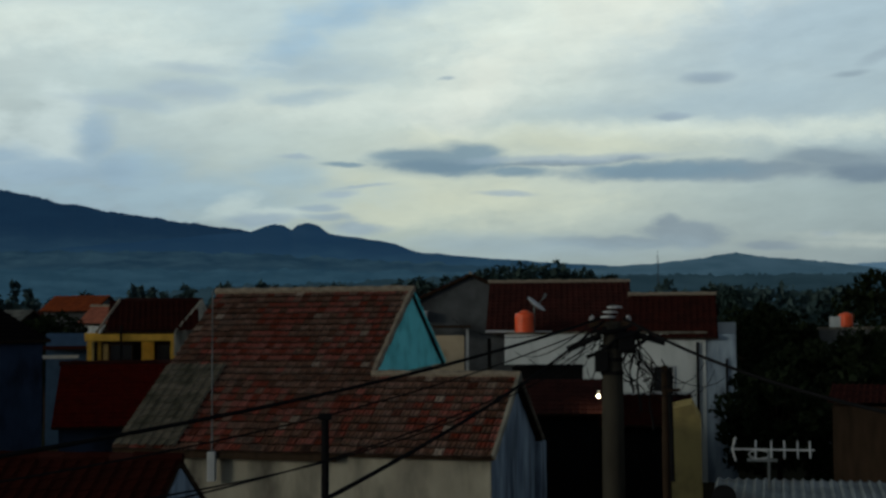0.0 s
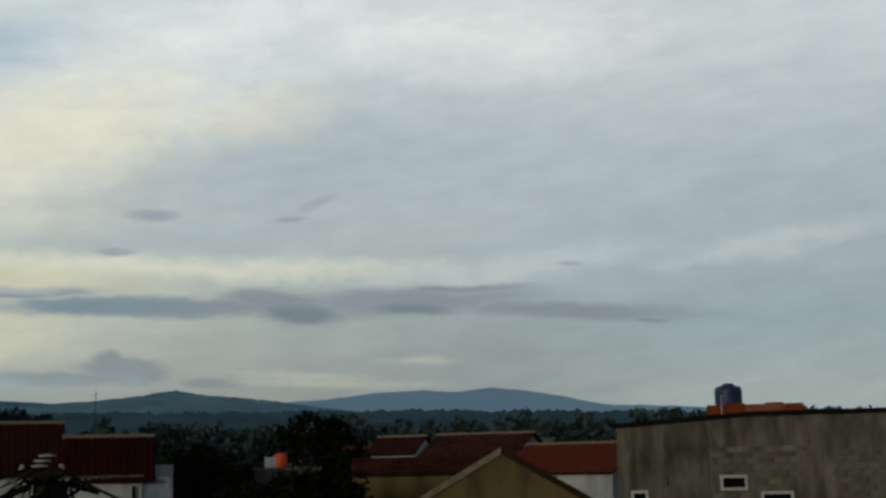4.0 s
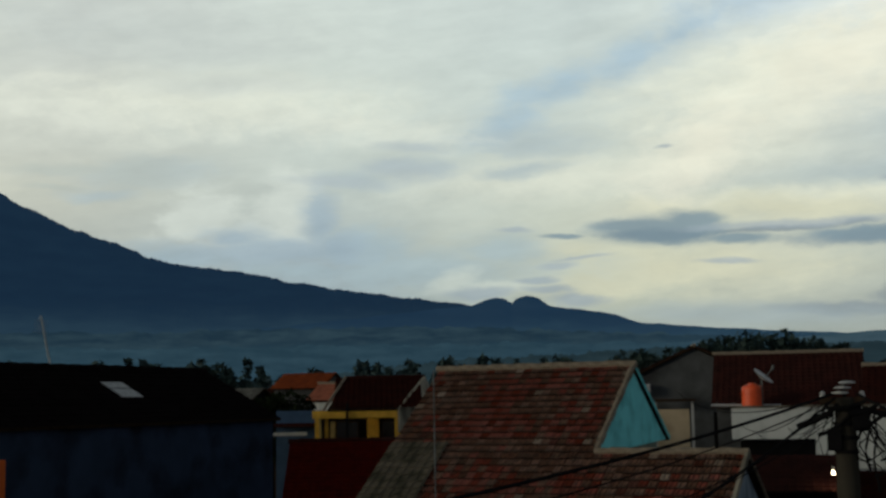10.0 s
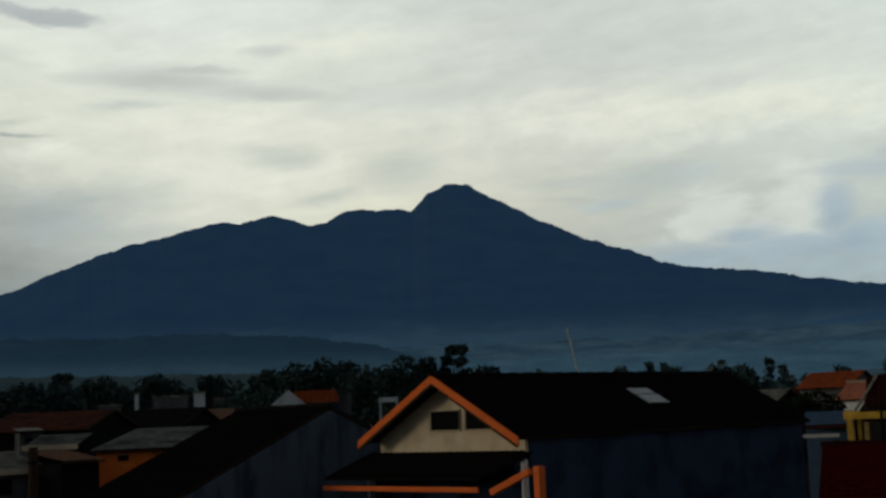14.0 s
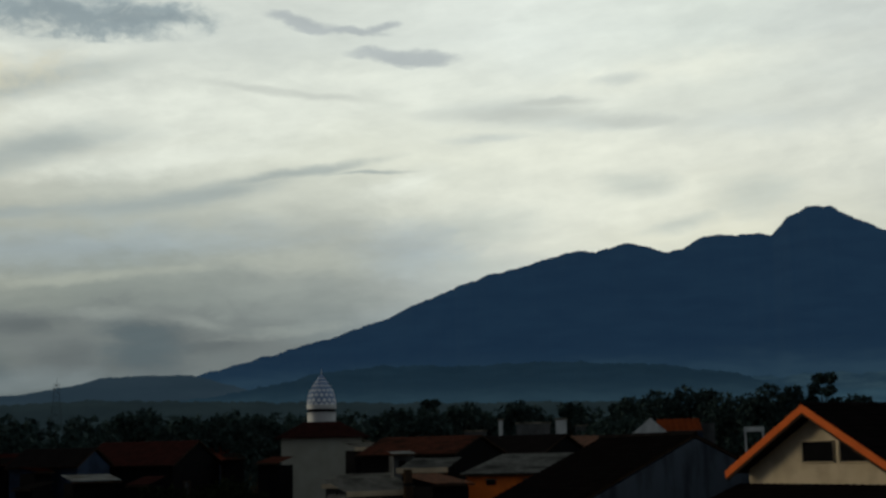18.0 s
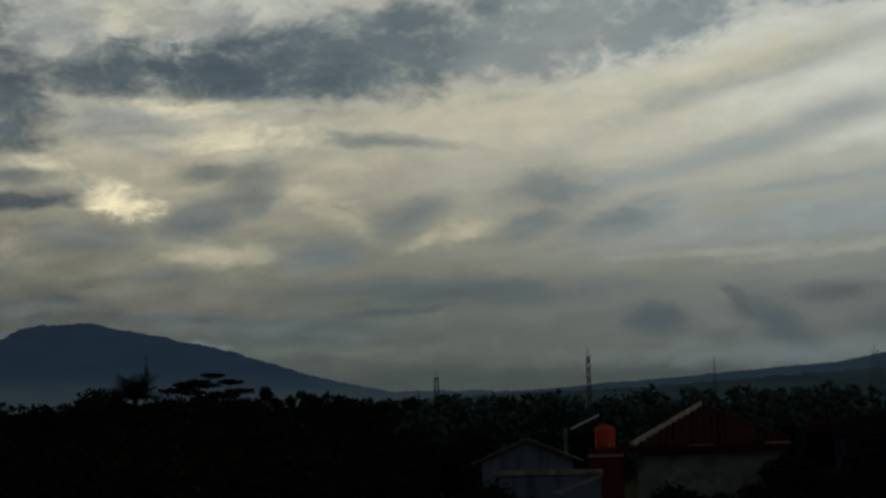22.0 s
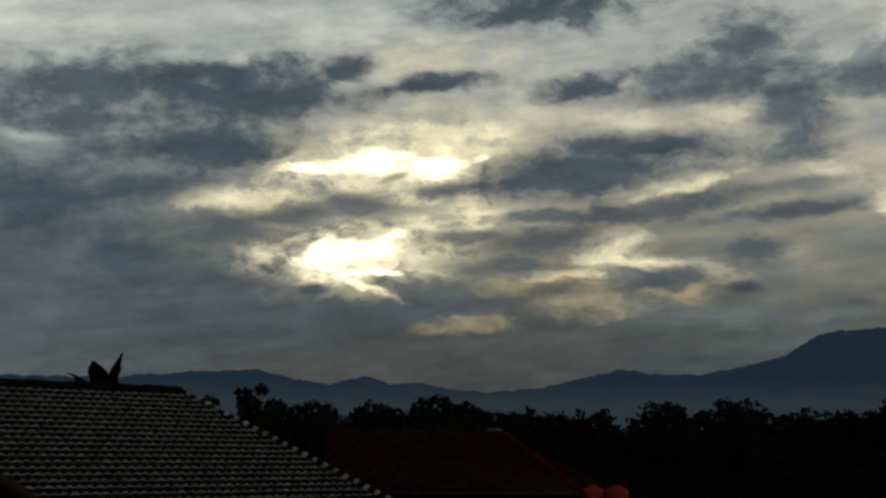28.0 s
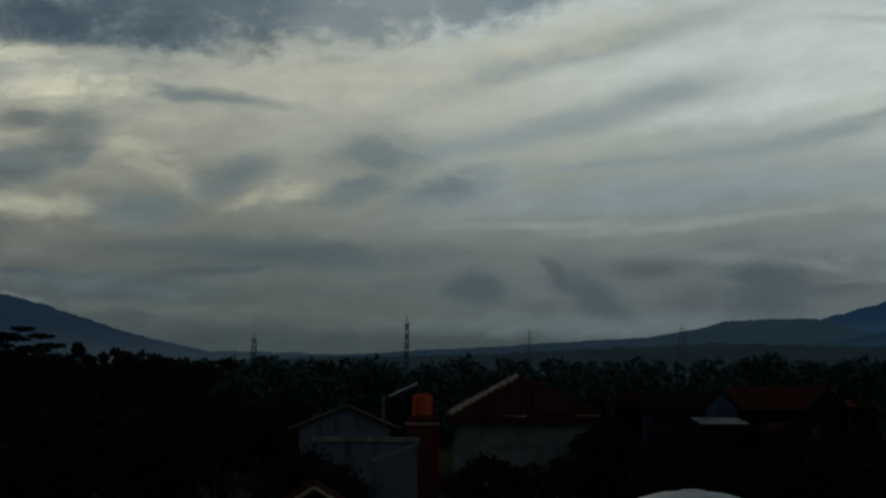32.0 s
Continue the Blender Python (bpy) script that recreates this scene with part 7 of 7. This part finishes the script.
# most shed walls take near-black in place of shade
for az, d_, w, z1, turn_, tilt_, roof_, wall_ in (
        (62.3, 72, 1.3, 5.2, 12, 0.3, TIN, DARK), (60.6, 71, 0.6, 4.95, -18, 0.4, TILE_SHADED, DARK), (51.2, 64, 1.35, 4.95, 0, 0.35, ASBESTOS, GREY_WALL), (51.9, 68, 1.2, 4.75, -8, 0.3, ASBESTOS, GREY_WALL), (50.3, 60, 1.9, 4.55, 24, 0.6, ASBESTOS, GREY_WALL),
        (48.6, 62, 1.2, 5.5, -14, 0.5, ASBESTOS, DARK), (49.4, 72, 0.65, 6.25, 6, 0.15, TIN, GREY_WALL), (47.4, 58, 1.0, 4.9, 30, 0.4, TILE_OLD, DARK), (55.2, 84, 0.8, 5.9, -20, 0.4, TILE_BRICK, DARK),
        (50.9, 84, 1.0, 6.7, 15, 0.4, ASBESTOS, DARK), (56.6, 92, 0.7, 6.3, 8, 0.3, TILE_BROWN, DARK), (64.4, 84, 0.6, 5.7, 20, 0.3, TILE_SHADED, DARK), (66.4, 90, 0.9, 6.2, -10, 0.4, TILE_BROWN, DARK),
        (67.6, 96, 0.5, 6.7, 0, 0.3, TILE_SHADED, DARK), (68.0, 76, 0.7, 5.5, 15, 0.4, TILE_OLD, DARK), (65.2, 70, 0.5, 4.9, -25, 0.3, TILE_BROWN, DARK)):
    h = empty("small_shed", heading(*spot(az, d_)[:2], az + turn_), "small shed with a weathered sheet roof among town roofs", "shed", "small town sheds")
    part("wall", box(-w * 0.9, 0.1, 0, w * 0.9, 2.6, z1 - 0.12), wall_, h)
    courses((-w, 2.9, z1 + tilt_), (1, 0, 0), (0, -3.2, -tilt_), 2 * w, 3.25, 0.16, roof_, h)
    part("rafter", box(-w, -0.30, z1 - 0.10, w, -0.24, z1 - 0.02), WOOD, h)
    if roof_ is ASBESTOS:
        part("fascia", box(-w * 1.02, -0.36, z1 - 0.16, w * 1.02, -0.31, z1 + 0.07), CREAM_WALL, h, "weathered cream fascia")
    # shade inside the opening, put in as a near-black plate
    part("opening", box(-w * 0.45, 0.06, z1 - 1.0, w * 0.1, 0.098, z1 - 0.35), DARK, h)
p = empty("thin_pole", heading(*spot(49.3, 50)[:2], 0), "dark wooden pole between roofs", "post")
part("shaft", lathe([(0.22, 0), (0.17, 5.6)], 10), WOOD, p)
part("band", lathe([(0.2, 5.0), (0.2, 5.1)], 10), BLACK, p)


# ---- lattice masts on the horizon ----
def lattice_mast(az, d, z0, z1, w0, w1, label, thick=0.2):
    t_ = empty("radio_mast", heading(*spot(az, d)[:2], az), label, "mast", "masts on the horizon")
    n = 7
    for sx, sy in ((-1, -1), (1, -1), (1, 1), (-1, 1)):
        part("leg", rod((sx * w0, sy * w0, z0), (sx * w1, sy * w1, z1), thick, 4, thick * 0.8), MAST_MAT, t_)
    for i in range(n):
        f0, f1 = i / n, (i + 1) / n
        wa, wb = w0 + (w1 - w0) * f0, w0 + (w1 - w0) * f1
        za, zb = z0 + (z1 - z0) * f0, z0 + (z1 - z0) * f1
        part("brace", rod((-wa, -wa, za), (wb, -wb, zb), thick * 0.6, 4), MAST_MAT, t_)
        part("brace", rod((wa, -wa, za), (-wb, -wb, zb), thick * 0.6, 4), MAST_MAT, t_)
    part("aerial", rod((0, 0, z1), (0, 0, z1 + (z1 - z0) * 0.12), 0.15, 5), MAST_MAT, t_)


MAST_MAT = material("mast_steel", (0.05, 0.055, 0.06), 0.8, (0.035, 0.04, 0.043), 0.5, 0.5, 0.0)
lattice_mast(82.36, 640, 14, 37, 1.8, 0.8, "grey lattice radio mast over trees", 0.38)
lattice_mast(75.78, 520, 12, 38, 0.7, 0.6, "dark slim radio mast over trees", 0.30)
lattice_mast(94.74, 330, 4, 26, 0.5, 0.35, "slim dark radio mast behind a palm")
lattice_mast(63.91, 1150, 40, 74, 4.5, 2.0, "faint lattice pylon on the rise")
lattice_mast(70.45, 1300, 45, 78, 1.2, 0.8, "faint slim mast on the rise")
lattice_mast(-9.0, 1300, 25, 74, 0.8, 0.5, "faint slim mast before the hills")


# ---- trees ----
def leaf_cloud(centres, radii, per, size, rnd, flat=1.0):
    """Leaves scattered round the ends of limbs: many small tilted blades."""
    n = len(centres) * per
    c = np.repeat(np.array(centres, float), per, axis=0)
    r = np.repeat(np.array(radii, float), per)
    d = rnd.normal(0, 1, (n, 3))
    d /= np.linalg.norm(d, axis=1)[:, None]
    p = c + d * (r * rnd.uniform(0.35, 1.0, n) ** 0.6)[:, None] * np.array([1, 1, 0.75 * flat])
    a = rnd.normal(0, 1, (n, 3))
    a /= np.linalg.norm(a, axis=1)[:, None]
    b = np.cross(a, rnd.normal(0, 1, (n, 3)))
    b /= np.linalg.norm(b, axis=1)[:, None] + 1e-9
    s = (size * rnd.uniform(0.6, 1.4, n))[:, None]
    a, b = a * s, b * s * 0.55
    return np.stack([p - a, p + b * 0.9, p + a, p - b], 1).reshape(-1, 3)


def leaf_mesh(name, verts, mat):
    me = bpy.data.meshes.new(name)
    n = len(verts) // 4
    me.vertices.add(4 * n)
    me.vertices.foreach_set("co", verts.ravel())
    me.loops.add(4 * n)
    me.loops.foreach_set("vertex_index", np.arange(4 * n))
    me.polygons.add(n)
    me.polygons.foreach_set("loop_start", np.arange(0, 4 * n, 4))
    me.update(calc_edges=True)
    me.materials.append(mat)
    return me


def broadleaf(name, seed, height, radius, label, clumps=22, per=110, size=0.22, flat=1.0, low=0.35, mat=None):
    """A tapered trunk, limbs to every clump, and a ragged crown of leaves."""
    rnd = np.random.RandomState(seed)
    t = empty(name, Matrix.Identity(4), label, "tree")
    cs, rs = [], []
    for i in range(clumps):
        f = (i + 0.5) / clumps
        z = height * (low + (0.93 - low) * f)
        ring = radius * (0.45 + 0.55 * math.sin(math.pi * min(1.0, (f * 0.85 + 0.15)))) * rnd.uniform(0.35, 1.0)
        a = i * 2.4 + rnd.uniform(-0.5, 0.5)
        cs.append((ring * math.cos(a), ring * math.sin(a), z + rnd.uniform(-0.04, 0.04) * height))
        rs.append(radius * rnd.uniform(0.26, 0.42))
    tr = bmesh.new()
    rod((0, 0, -0.3), (0.05 * radius, 0, height * 0.45), height * 0.022 + 0.05, 8, height * 0.014, tr)
    rod((0.05 * radius, 0, height * 0.45), (0, 0.04 * radius, height * 0.82), height * 0.014, 7, 0.03, tr)
    for c, r in list(zip(cs, rs))[::2]:
        z0 = min(c[2] * 0.8, height * 0.6)
        rod((0.05 * radius, 0, z0), c, height * 0.006 + 0.015, 5, 0.015, tr)
    part("trunk", tr, BARK, t)
    cr = new("crown", leaf_mesh("crown", leaf_cloud(cs, rs, per, size, rnd, flat), mat or LEAF))
    cr.parent = t
    return t


def palm(name, seed, height, frond, label, fronds=18, low=0.15, droop=0.55):
    rnd = random.Random(seed)
    t = empty(name, Matrix.Identity(4), label, "tree")
    part("trunk", tube([(0.15 * math.sin(k * 0.4), 0, height * k / 8) for k in range(9)], 0.16, 8), BARK, t)
    for i in range(fronds):
        a = 2.4 * i
        up = rnd.uniform(low, 1.4)
        L = frond * rnd.uniform(0.8, 1.1)
        verts, faces = [], []
        axis = []
        for k in range(9):
            s = k / 8
            axis.append(Vector((math.cos(a) * L * s * math.cos(up * (1 - 0.3 * s)), math.sin(a) * L * s * math.cos(up * (1 - 0.3 * s)), L * (math.sin(up) * s - droop * s * s))))
        side = Vector((-math.sin(a), math.cos(a), 0))
        for k in range(8):
            for sg in (-1, 1):
                for f in (0.0, 0.34, 0.67):
                    p = axis[k].lerp(axis[k + 1], f)
                    w = L * 0.34 * math.sin(math.pi * min(0.97, 0.12 + (k + f) / 9))
                    q = p + side * sg * w + (axis[k + 1] - axis[k]).normalized() * w * 0.5 + Vector((0, 0, -0.35 * w))
                    o = len(verts)
                    verts += [p, p.lerp(axis[k + 1], 0.22), q]
                    faces.append((o, o + 1, o + 2))
        me = bpy.data.meshes.new("frond")
        me.from_pydata([tuple(v + Vector((0.15 * math.sin(3.2), 0, height))) for v in verts], [], faces)
        me.materials.append(LEAF)
        ob = new("frond", me)
        ob.parent = t
    return t


def banana(name, seed, label):
    """A banana plant: soft stem and a dozen broad upright leaves."""
    rnd = random.Random(seed)
    t = empty(name, Matrix.Identity(4), label, "plant")
    part("stem", rod((0, 0, 0), (0.1, 0, 8.2), 0.22, 8, 0.14), BARK, t)
    for i in range(17):
        a, lean, L = 2.4 * i, rnd.uniform(0.2, 1.25), rnd.uniform(1.1, 1.9)
        out, side = Vector((math.cos(a), math.sin(a), 0)), Vector((-math.sin(a), math.cos(a), 0))
        verts, faces = [], []
        for k in range(9):
            s = k / 8
            p = Vector((0.1, 0, 7.9)) + out * L * s * math.sin(lean * (0.6 + 0.7 * s)) + Vector((0, 0, L * s * math.cos(lean * (0.6 + 0.7 * s))))
            w = 0.46 * math.sin(math.pi * min(0.98, 0.08 + s * 0.92)) ** 0.7 * rnd.uniform(0.8, 1.1)
            verts += [p - side * w + Vector((0, 0, -0.25 * w)), p, p + side * w + Vector((0, 0, -0.25 * w))]
        for k in range(8):
            o = 3 * k
            faces += [(o, o + 1, o + 4, o + 3), (o + 1, o + 2, o + 5, o + 4)]
        me = bpy.data.meshes.new("leaf")
        me.from_pydata([tuple(v) for v in verts], [], faces)
        me.materials.append(LEAF)
        ob = new("leaf", me)
        ob.parent = t
    return t


def place(ob, az, d, scale=1.0, turn=0.0, top=None, height=1.0):
    """Stand a tree at a bearing; top: the height of its crown in degrees over the eye, which sets its scale."""
    g = ground_height(d)
    if top is not None:
        scale = (EYE[2] + d * math.tan(radians(top)) - g) / height
    p = spot(az, d, g)
    ob.matrix_basis = Matrix.Translation(p) @ Matrix.Rotation(radians(turn), 4, "Z")
    ob.scale = (scale, scale, scale)
    return ob


KINDS = [
    (broadleaf("tree", 11, 10.0, 3.6, "dark leafy broad-crowned tree", 30, 120, 0.24), 10.0),
    (broadleaf("tree", 12, 10.0, 2.8, "dark leafy tree with a ragged crown", 26, 120, 0.22, low=0.25), 10.0),
    (broadleaf("tree", 13, 10.0, 4.4, "dark leafy spreading tree", 34, 120, 0.26, low=0.45), 10.0),
    (broadleaf("tree", 14, 10.0, 2.0, "dark slender leafy tree", 22, 110, 0.20, low=0.2), 10.0),
]
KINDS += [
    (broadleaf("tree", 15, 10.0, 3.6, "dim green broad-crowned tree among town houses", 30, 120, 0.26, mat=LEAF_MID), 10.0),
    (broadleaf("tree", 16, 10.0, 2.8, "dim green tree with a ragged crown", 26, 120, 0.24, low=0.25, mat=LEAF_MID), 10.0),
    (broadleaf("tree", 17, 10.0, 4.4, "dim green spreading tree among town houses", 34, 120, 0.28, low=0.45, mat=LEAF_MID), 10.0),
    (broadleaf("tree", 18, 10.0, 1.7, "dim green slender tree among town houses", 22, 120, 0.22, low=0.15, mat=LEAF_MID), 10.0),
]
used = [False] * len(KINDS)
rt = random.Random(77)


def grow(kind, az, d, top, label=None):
    # farther trees take the leaves with haze in their colour
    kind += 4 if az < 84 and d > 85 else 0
    ob, hgt = KINDS[kind]
    if used[kind]:
        ob = copy_thing(ob, Matrix.Identity(4))
    used[kind] = True
    place(ob, az, d, top=top, height=hgt, turn=rt.uniform(0, 360))
    ob["group"] = "town trees"
    if label:
        ob["label"] = label
    return ob


# the western tree line
for kind, az, d, top in ((1, 126.2, 120, 2.35), (0, 121.2, 125, 2.15), (2, 118.6, 130, 2.05), (0, 116.4, 120, 2.42), (1, 114.7, 125, 2.25), (0, 113.0, 130, 1.8), (2, 110.9, 125, 1.65),
                         (1, 109.4, 120, 1.8), (0, 106.5, 115, 2.2), (1, 105.0, 125, 1.9), (0, 103.3, 118, 2.35), (2, 101.2, 125, 1.75), (0, 99.4, 120, 1.85), (1, 98.0, 125, 1.95),
                         (0, 96.6, 118, 2.45), (1, 97.3, 122, 2.1), (2, 94.0, 125, 2.0), (0, 91.2, 130, 2.05), (2, 86.6, 135, 2.05), (1, 85.2, 140, 1.95), (0, 128.5, 110, 2.0), (0, 131.5, 115, 2.0), (0, 95.6, 102, 1.9), (0, 96.3, 104, 2.1), (1, 94.3, 103, 1.9), (0, 92.9, 105, 2.1), (1, 91.9, 108, 2.0), (0, 90.4, 110, 1.9)):
    grow(kind, az, d, top)
for az, top in ((89.75, 2.68), (88.9, 2.3), (88.0, 2.5)):
    grow(3, az, 130, top, "dark slender tree of the tree line")
grow(3, 124.0, 112, 3.15, "dark tall bushy tree over the tree line")
grow(1, 123.2, 112, 2.3)
for i in range(34):
    grow(rt.choice((0, 1, 2)), 84 + i * 1.35 + rt.uniform(-0.5, 0.5), rt.uniform(62, 105), rt.uniform(0.4, 1.75))
for i in range(22):
    grow(rt.choice((0, 2)), 86 + i * 2.0 + rt.uniform(-0.6, 0.6), rt.uniform(48, 60) if i > 16 or i < 9 else rt.uniform(66, 80), rt.uniform(-1.2, 0.2))
place(palm("palm_tree", 4, 8.6, 2.7, "dark feathery palm standing over the tree line", 46, 0.25, 0.25), 95.2, 106, top=3.35, height=10.9)
place(banana("banana_plant", 5, "dark banana plant with broad ragged leaves behind the tiled roof"), 130.2, 46, top=4.6, height=10.0)
um = broadleaf("umbrella_tree", 21, 10.0, 3.0, "dark flat-topped umbrella tree with layered boughs", 20, 130, 0.17, flat=0.22, low=0.66)
place(um, 92.3, 112, top=3.3, height=10.0, turn=40)

# the dark trees beside the white house
for kind, az, d, top in ((0, -18.3, 62, 1.95), (2, -16.0, 64, -0.3), (0, -14.2, 60, 0.45), (1, -13.0, 66, 0.8), (2, -19.4, 64, 0.1), (0, -15.2, 48, -0.9), (2, -17.6, 46, -0.6), (0, -19.0, 47, -0.4),
                         (1, -13.4, 45, -1.5), (2, -14.0, 40, -2.3), (1, -16.5, 40, -2.2), (0, -12.7, 75, 0.6), (2, -23.6, 100, 1.0), (0, -11.6, 120, 1.6), (1, -24.5, 110, 1.2)):
    grow(kind, az, d, top)
# trees behind the houses to the north-east and round the mosque
for kind, az, d, top in ((0, 0.9, 105, 2.0), (1, -0.6, 100, 2.15), (0, -2.3, 110, 2.5), (2, -4.0, 112, 2.55), (0, -5.4, 115, 2.35), (1, -6.6, 118, 2.2), (0, 2.0, 115, 1.7), (0, 19.5, 150, 1.75), (2, 16.9, 75, 0.4),
                         (3, 31.65, 150, 3.45), (1, 33.2, 150, 2.75), (3, 32.9, 150, 2.6), (0, 36.9, 160, 2.75), (0, 38.5, 160, 2.6), (2, 35.2, 155, 2.3), (1, 39.8, 165, 2.4), (0, 34.1, 150, 2.3), (1, 30.2, 150, 2.2),
                         (0, 57.0, 120, 2.0), (2, 55.6, 165, 1.9), (0, 60.4, 130, 2.3), (0, 58.7, 118, 1.9), (1, 50.0, 150, 2.1), (2, 48.8, 150, 2.0), (0, 62.0, 110, 1.2), (1, 64.6, 105, 1.0), (0, 66.5, 110, 1.7),
                         (2, 56.8, 62, -0.8), (0, 59.5, 60, -0.9), (2, 58.0, 58, -1.2), (0, 65.5, 52, -1.4), (1, 54.4, 66, -1.9), (0, 74.8, 95, 1.6), (2, 77.2, 100, 1.7), (0, 79.8, 95, 1.5), (1, 81.5, 100, 1.75), (0, 82.8, 90, 1.4),
                         (2, 83.6, 70, 0.2), (0, 81.0, 70, 0.3), (1, 41.3, 110, 1.3), (2, 40.0, 105, 1.4), (3, 48.3, 160, 2.75), (0, 46.6, 190, 2.3), (0, 44.2, 190, 2.35), (1, 42.2, 190, 2.25), (3, 69.2, 52, -1.9), (2, 68.8, 100, 1.5), (2, 72.4, 52, -2.1), (0, 70.7, 50, -2.4), (2, 80.2, 44, -1.9), (0, 79.0, 42, -2.5), (2, 67.3, 60, -1.0), (0, 63.5, 60, -1.3), (2, 61.8, 56, -1.9)):
    grow(kind, az, d, top)

# woods too far to count, as joined leaves
rw = np.random.RandomState(9)


def woods(name, label, a0, a1, d0, d1, count, tops, size, per, mat, clumps=7):
    cs, rs = [], []
    for _ in range(count):
        az, d = rw.uniform(a0, a1), rw.uniform(d0, d1)
        g = ground_height(d)
        top = EYE[2] + d * math.tan(radians(rw.uniform(*tops)))
        hgt = max(4.0, top - g)
        rad = rw.uniform(0.25, 0.42) * min(hgt, 14)
        base = spot(az, d, g)
        for k in range(clumps):
            f = (k + 0.5) / clumps
            a, q = rw.uniform(0, 6.28), rad * rw.uniform(0.1, 0.8) * (1.15 - 0.6 * f)
            cs.append((base.x + q * math.cos(a), base.y + q * math.sin(a), g + hgt * (0.12 + 0.82 * f)))
            rs.append(rad * rw.uniform(0.4, 0.65))
    ob = new(name, leaf_mesh(name, leaf_cloud(cs, rs, per, size, rw), mat))
    return tagged(ob, label, "woods", kind="stuff")


woods("far_woods_west", "dark woods beyond the western tree line", 78, 134, 140, 260, 170, (0.9, 2.0), 0.75, 16, LEAF)
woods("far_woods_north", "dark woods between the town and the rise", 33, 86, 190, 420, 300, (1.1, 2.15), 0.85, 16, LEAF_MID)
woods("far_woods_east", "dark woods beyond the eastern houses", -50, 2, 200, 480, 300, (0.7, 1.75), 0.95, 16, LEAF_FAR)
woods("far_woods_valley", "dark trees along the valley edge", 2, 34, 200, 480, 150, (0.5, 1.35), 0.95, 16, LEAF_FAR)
woods("farther_woods", "hazy blue-green woods far out on the plain", -50, 90, 560, 900, 320, (1.2, 2.05), 2.2, 12, LEAF_FAR)

# more small houses of the town, far off between the trees
rh = random.Random(31)
made = []
for i in range(90):
    az, d = rh.choice((rh.uniform(38, 76), rh.uniform(-32, -20), rh.uniform(12, 20), rh.uniform(36, 70))), rh.uniform(92, 210)
    p = spot(az, d)
    if any((p - q).length < 13 for q in made) or abs(az - 52.9) < 4:
        continue
    made.append(p)
    g = ground_height(d)
    hw = rh.uniform(2.2, 3.6)
    zr_ = g + rh.uniform(4.6, 6.6)
    wall_, roof_ = rh.choice((GREY_WALL, WHITE_WALL, RENDER_WALL, NAVY_WALL)), rh.choice((TILE_DARK, TILE_DARK, TILE_RED, ASBESTOS, TILE_BLACK))
    g_ = gable_house("town_house", "small far town house with a tiled gable roof", (p.x, p.y), az + rh.choice((20, 75, -30, 90)), hw * 2.2, hw, hw, zr_, rh.uniform(0.4, 0.6), wall_, roof_, caps=None, group="town houses", base=g - 0.5, y0=-hw, lu=0.8, lv=0.8)
    window_in(g_, 0.0, g + 1.6, 0.9, 1.0, -hw + 0.19, sill=False)
    if len(made) > 34:
        break

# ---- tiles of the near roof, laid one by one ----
# the tiles' lower edges are coloured dark for the shade between rows
laid_tiles(FRONT_HOUSE, (0, 5.87, 7.0), (0, -1, 0), (-1, 0, -K), 5.87, 5.6 * S, 0.23, 0.27, [TILE_RED, TILE_OLD, TILE_PALE, TILE_BRICK], lambda u, v: v < 4.2 and u > 1.2, 7, edge=TILE_EDGE_SHADE)
laid_tiles(FRONT_HOUSE, (-3.13, 0.0, zr), (0, -1, 0), (-1, 0, -K), 3.74, 2.47 * S, 0.23, 0.27, [TILE_RED, TILE_OLD, TILE_PALE, TILE_BRICK], lambda u, v: True, 8, edge=TILE_EDGE_SHADE)
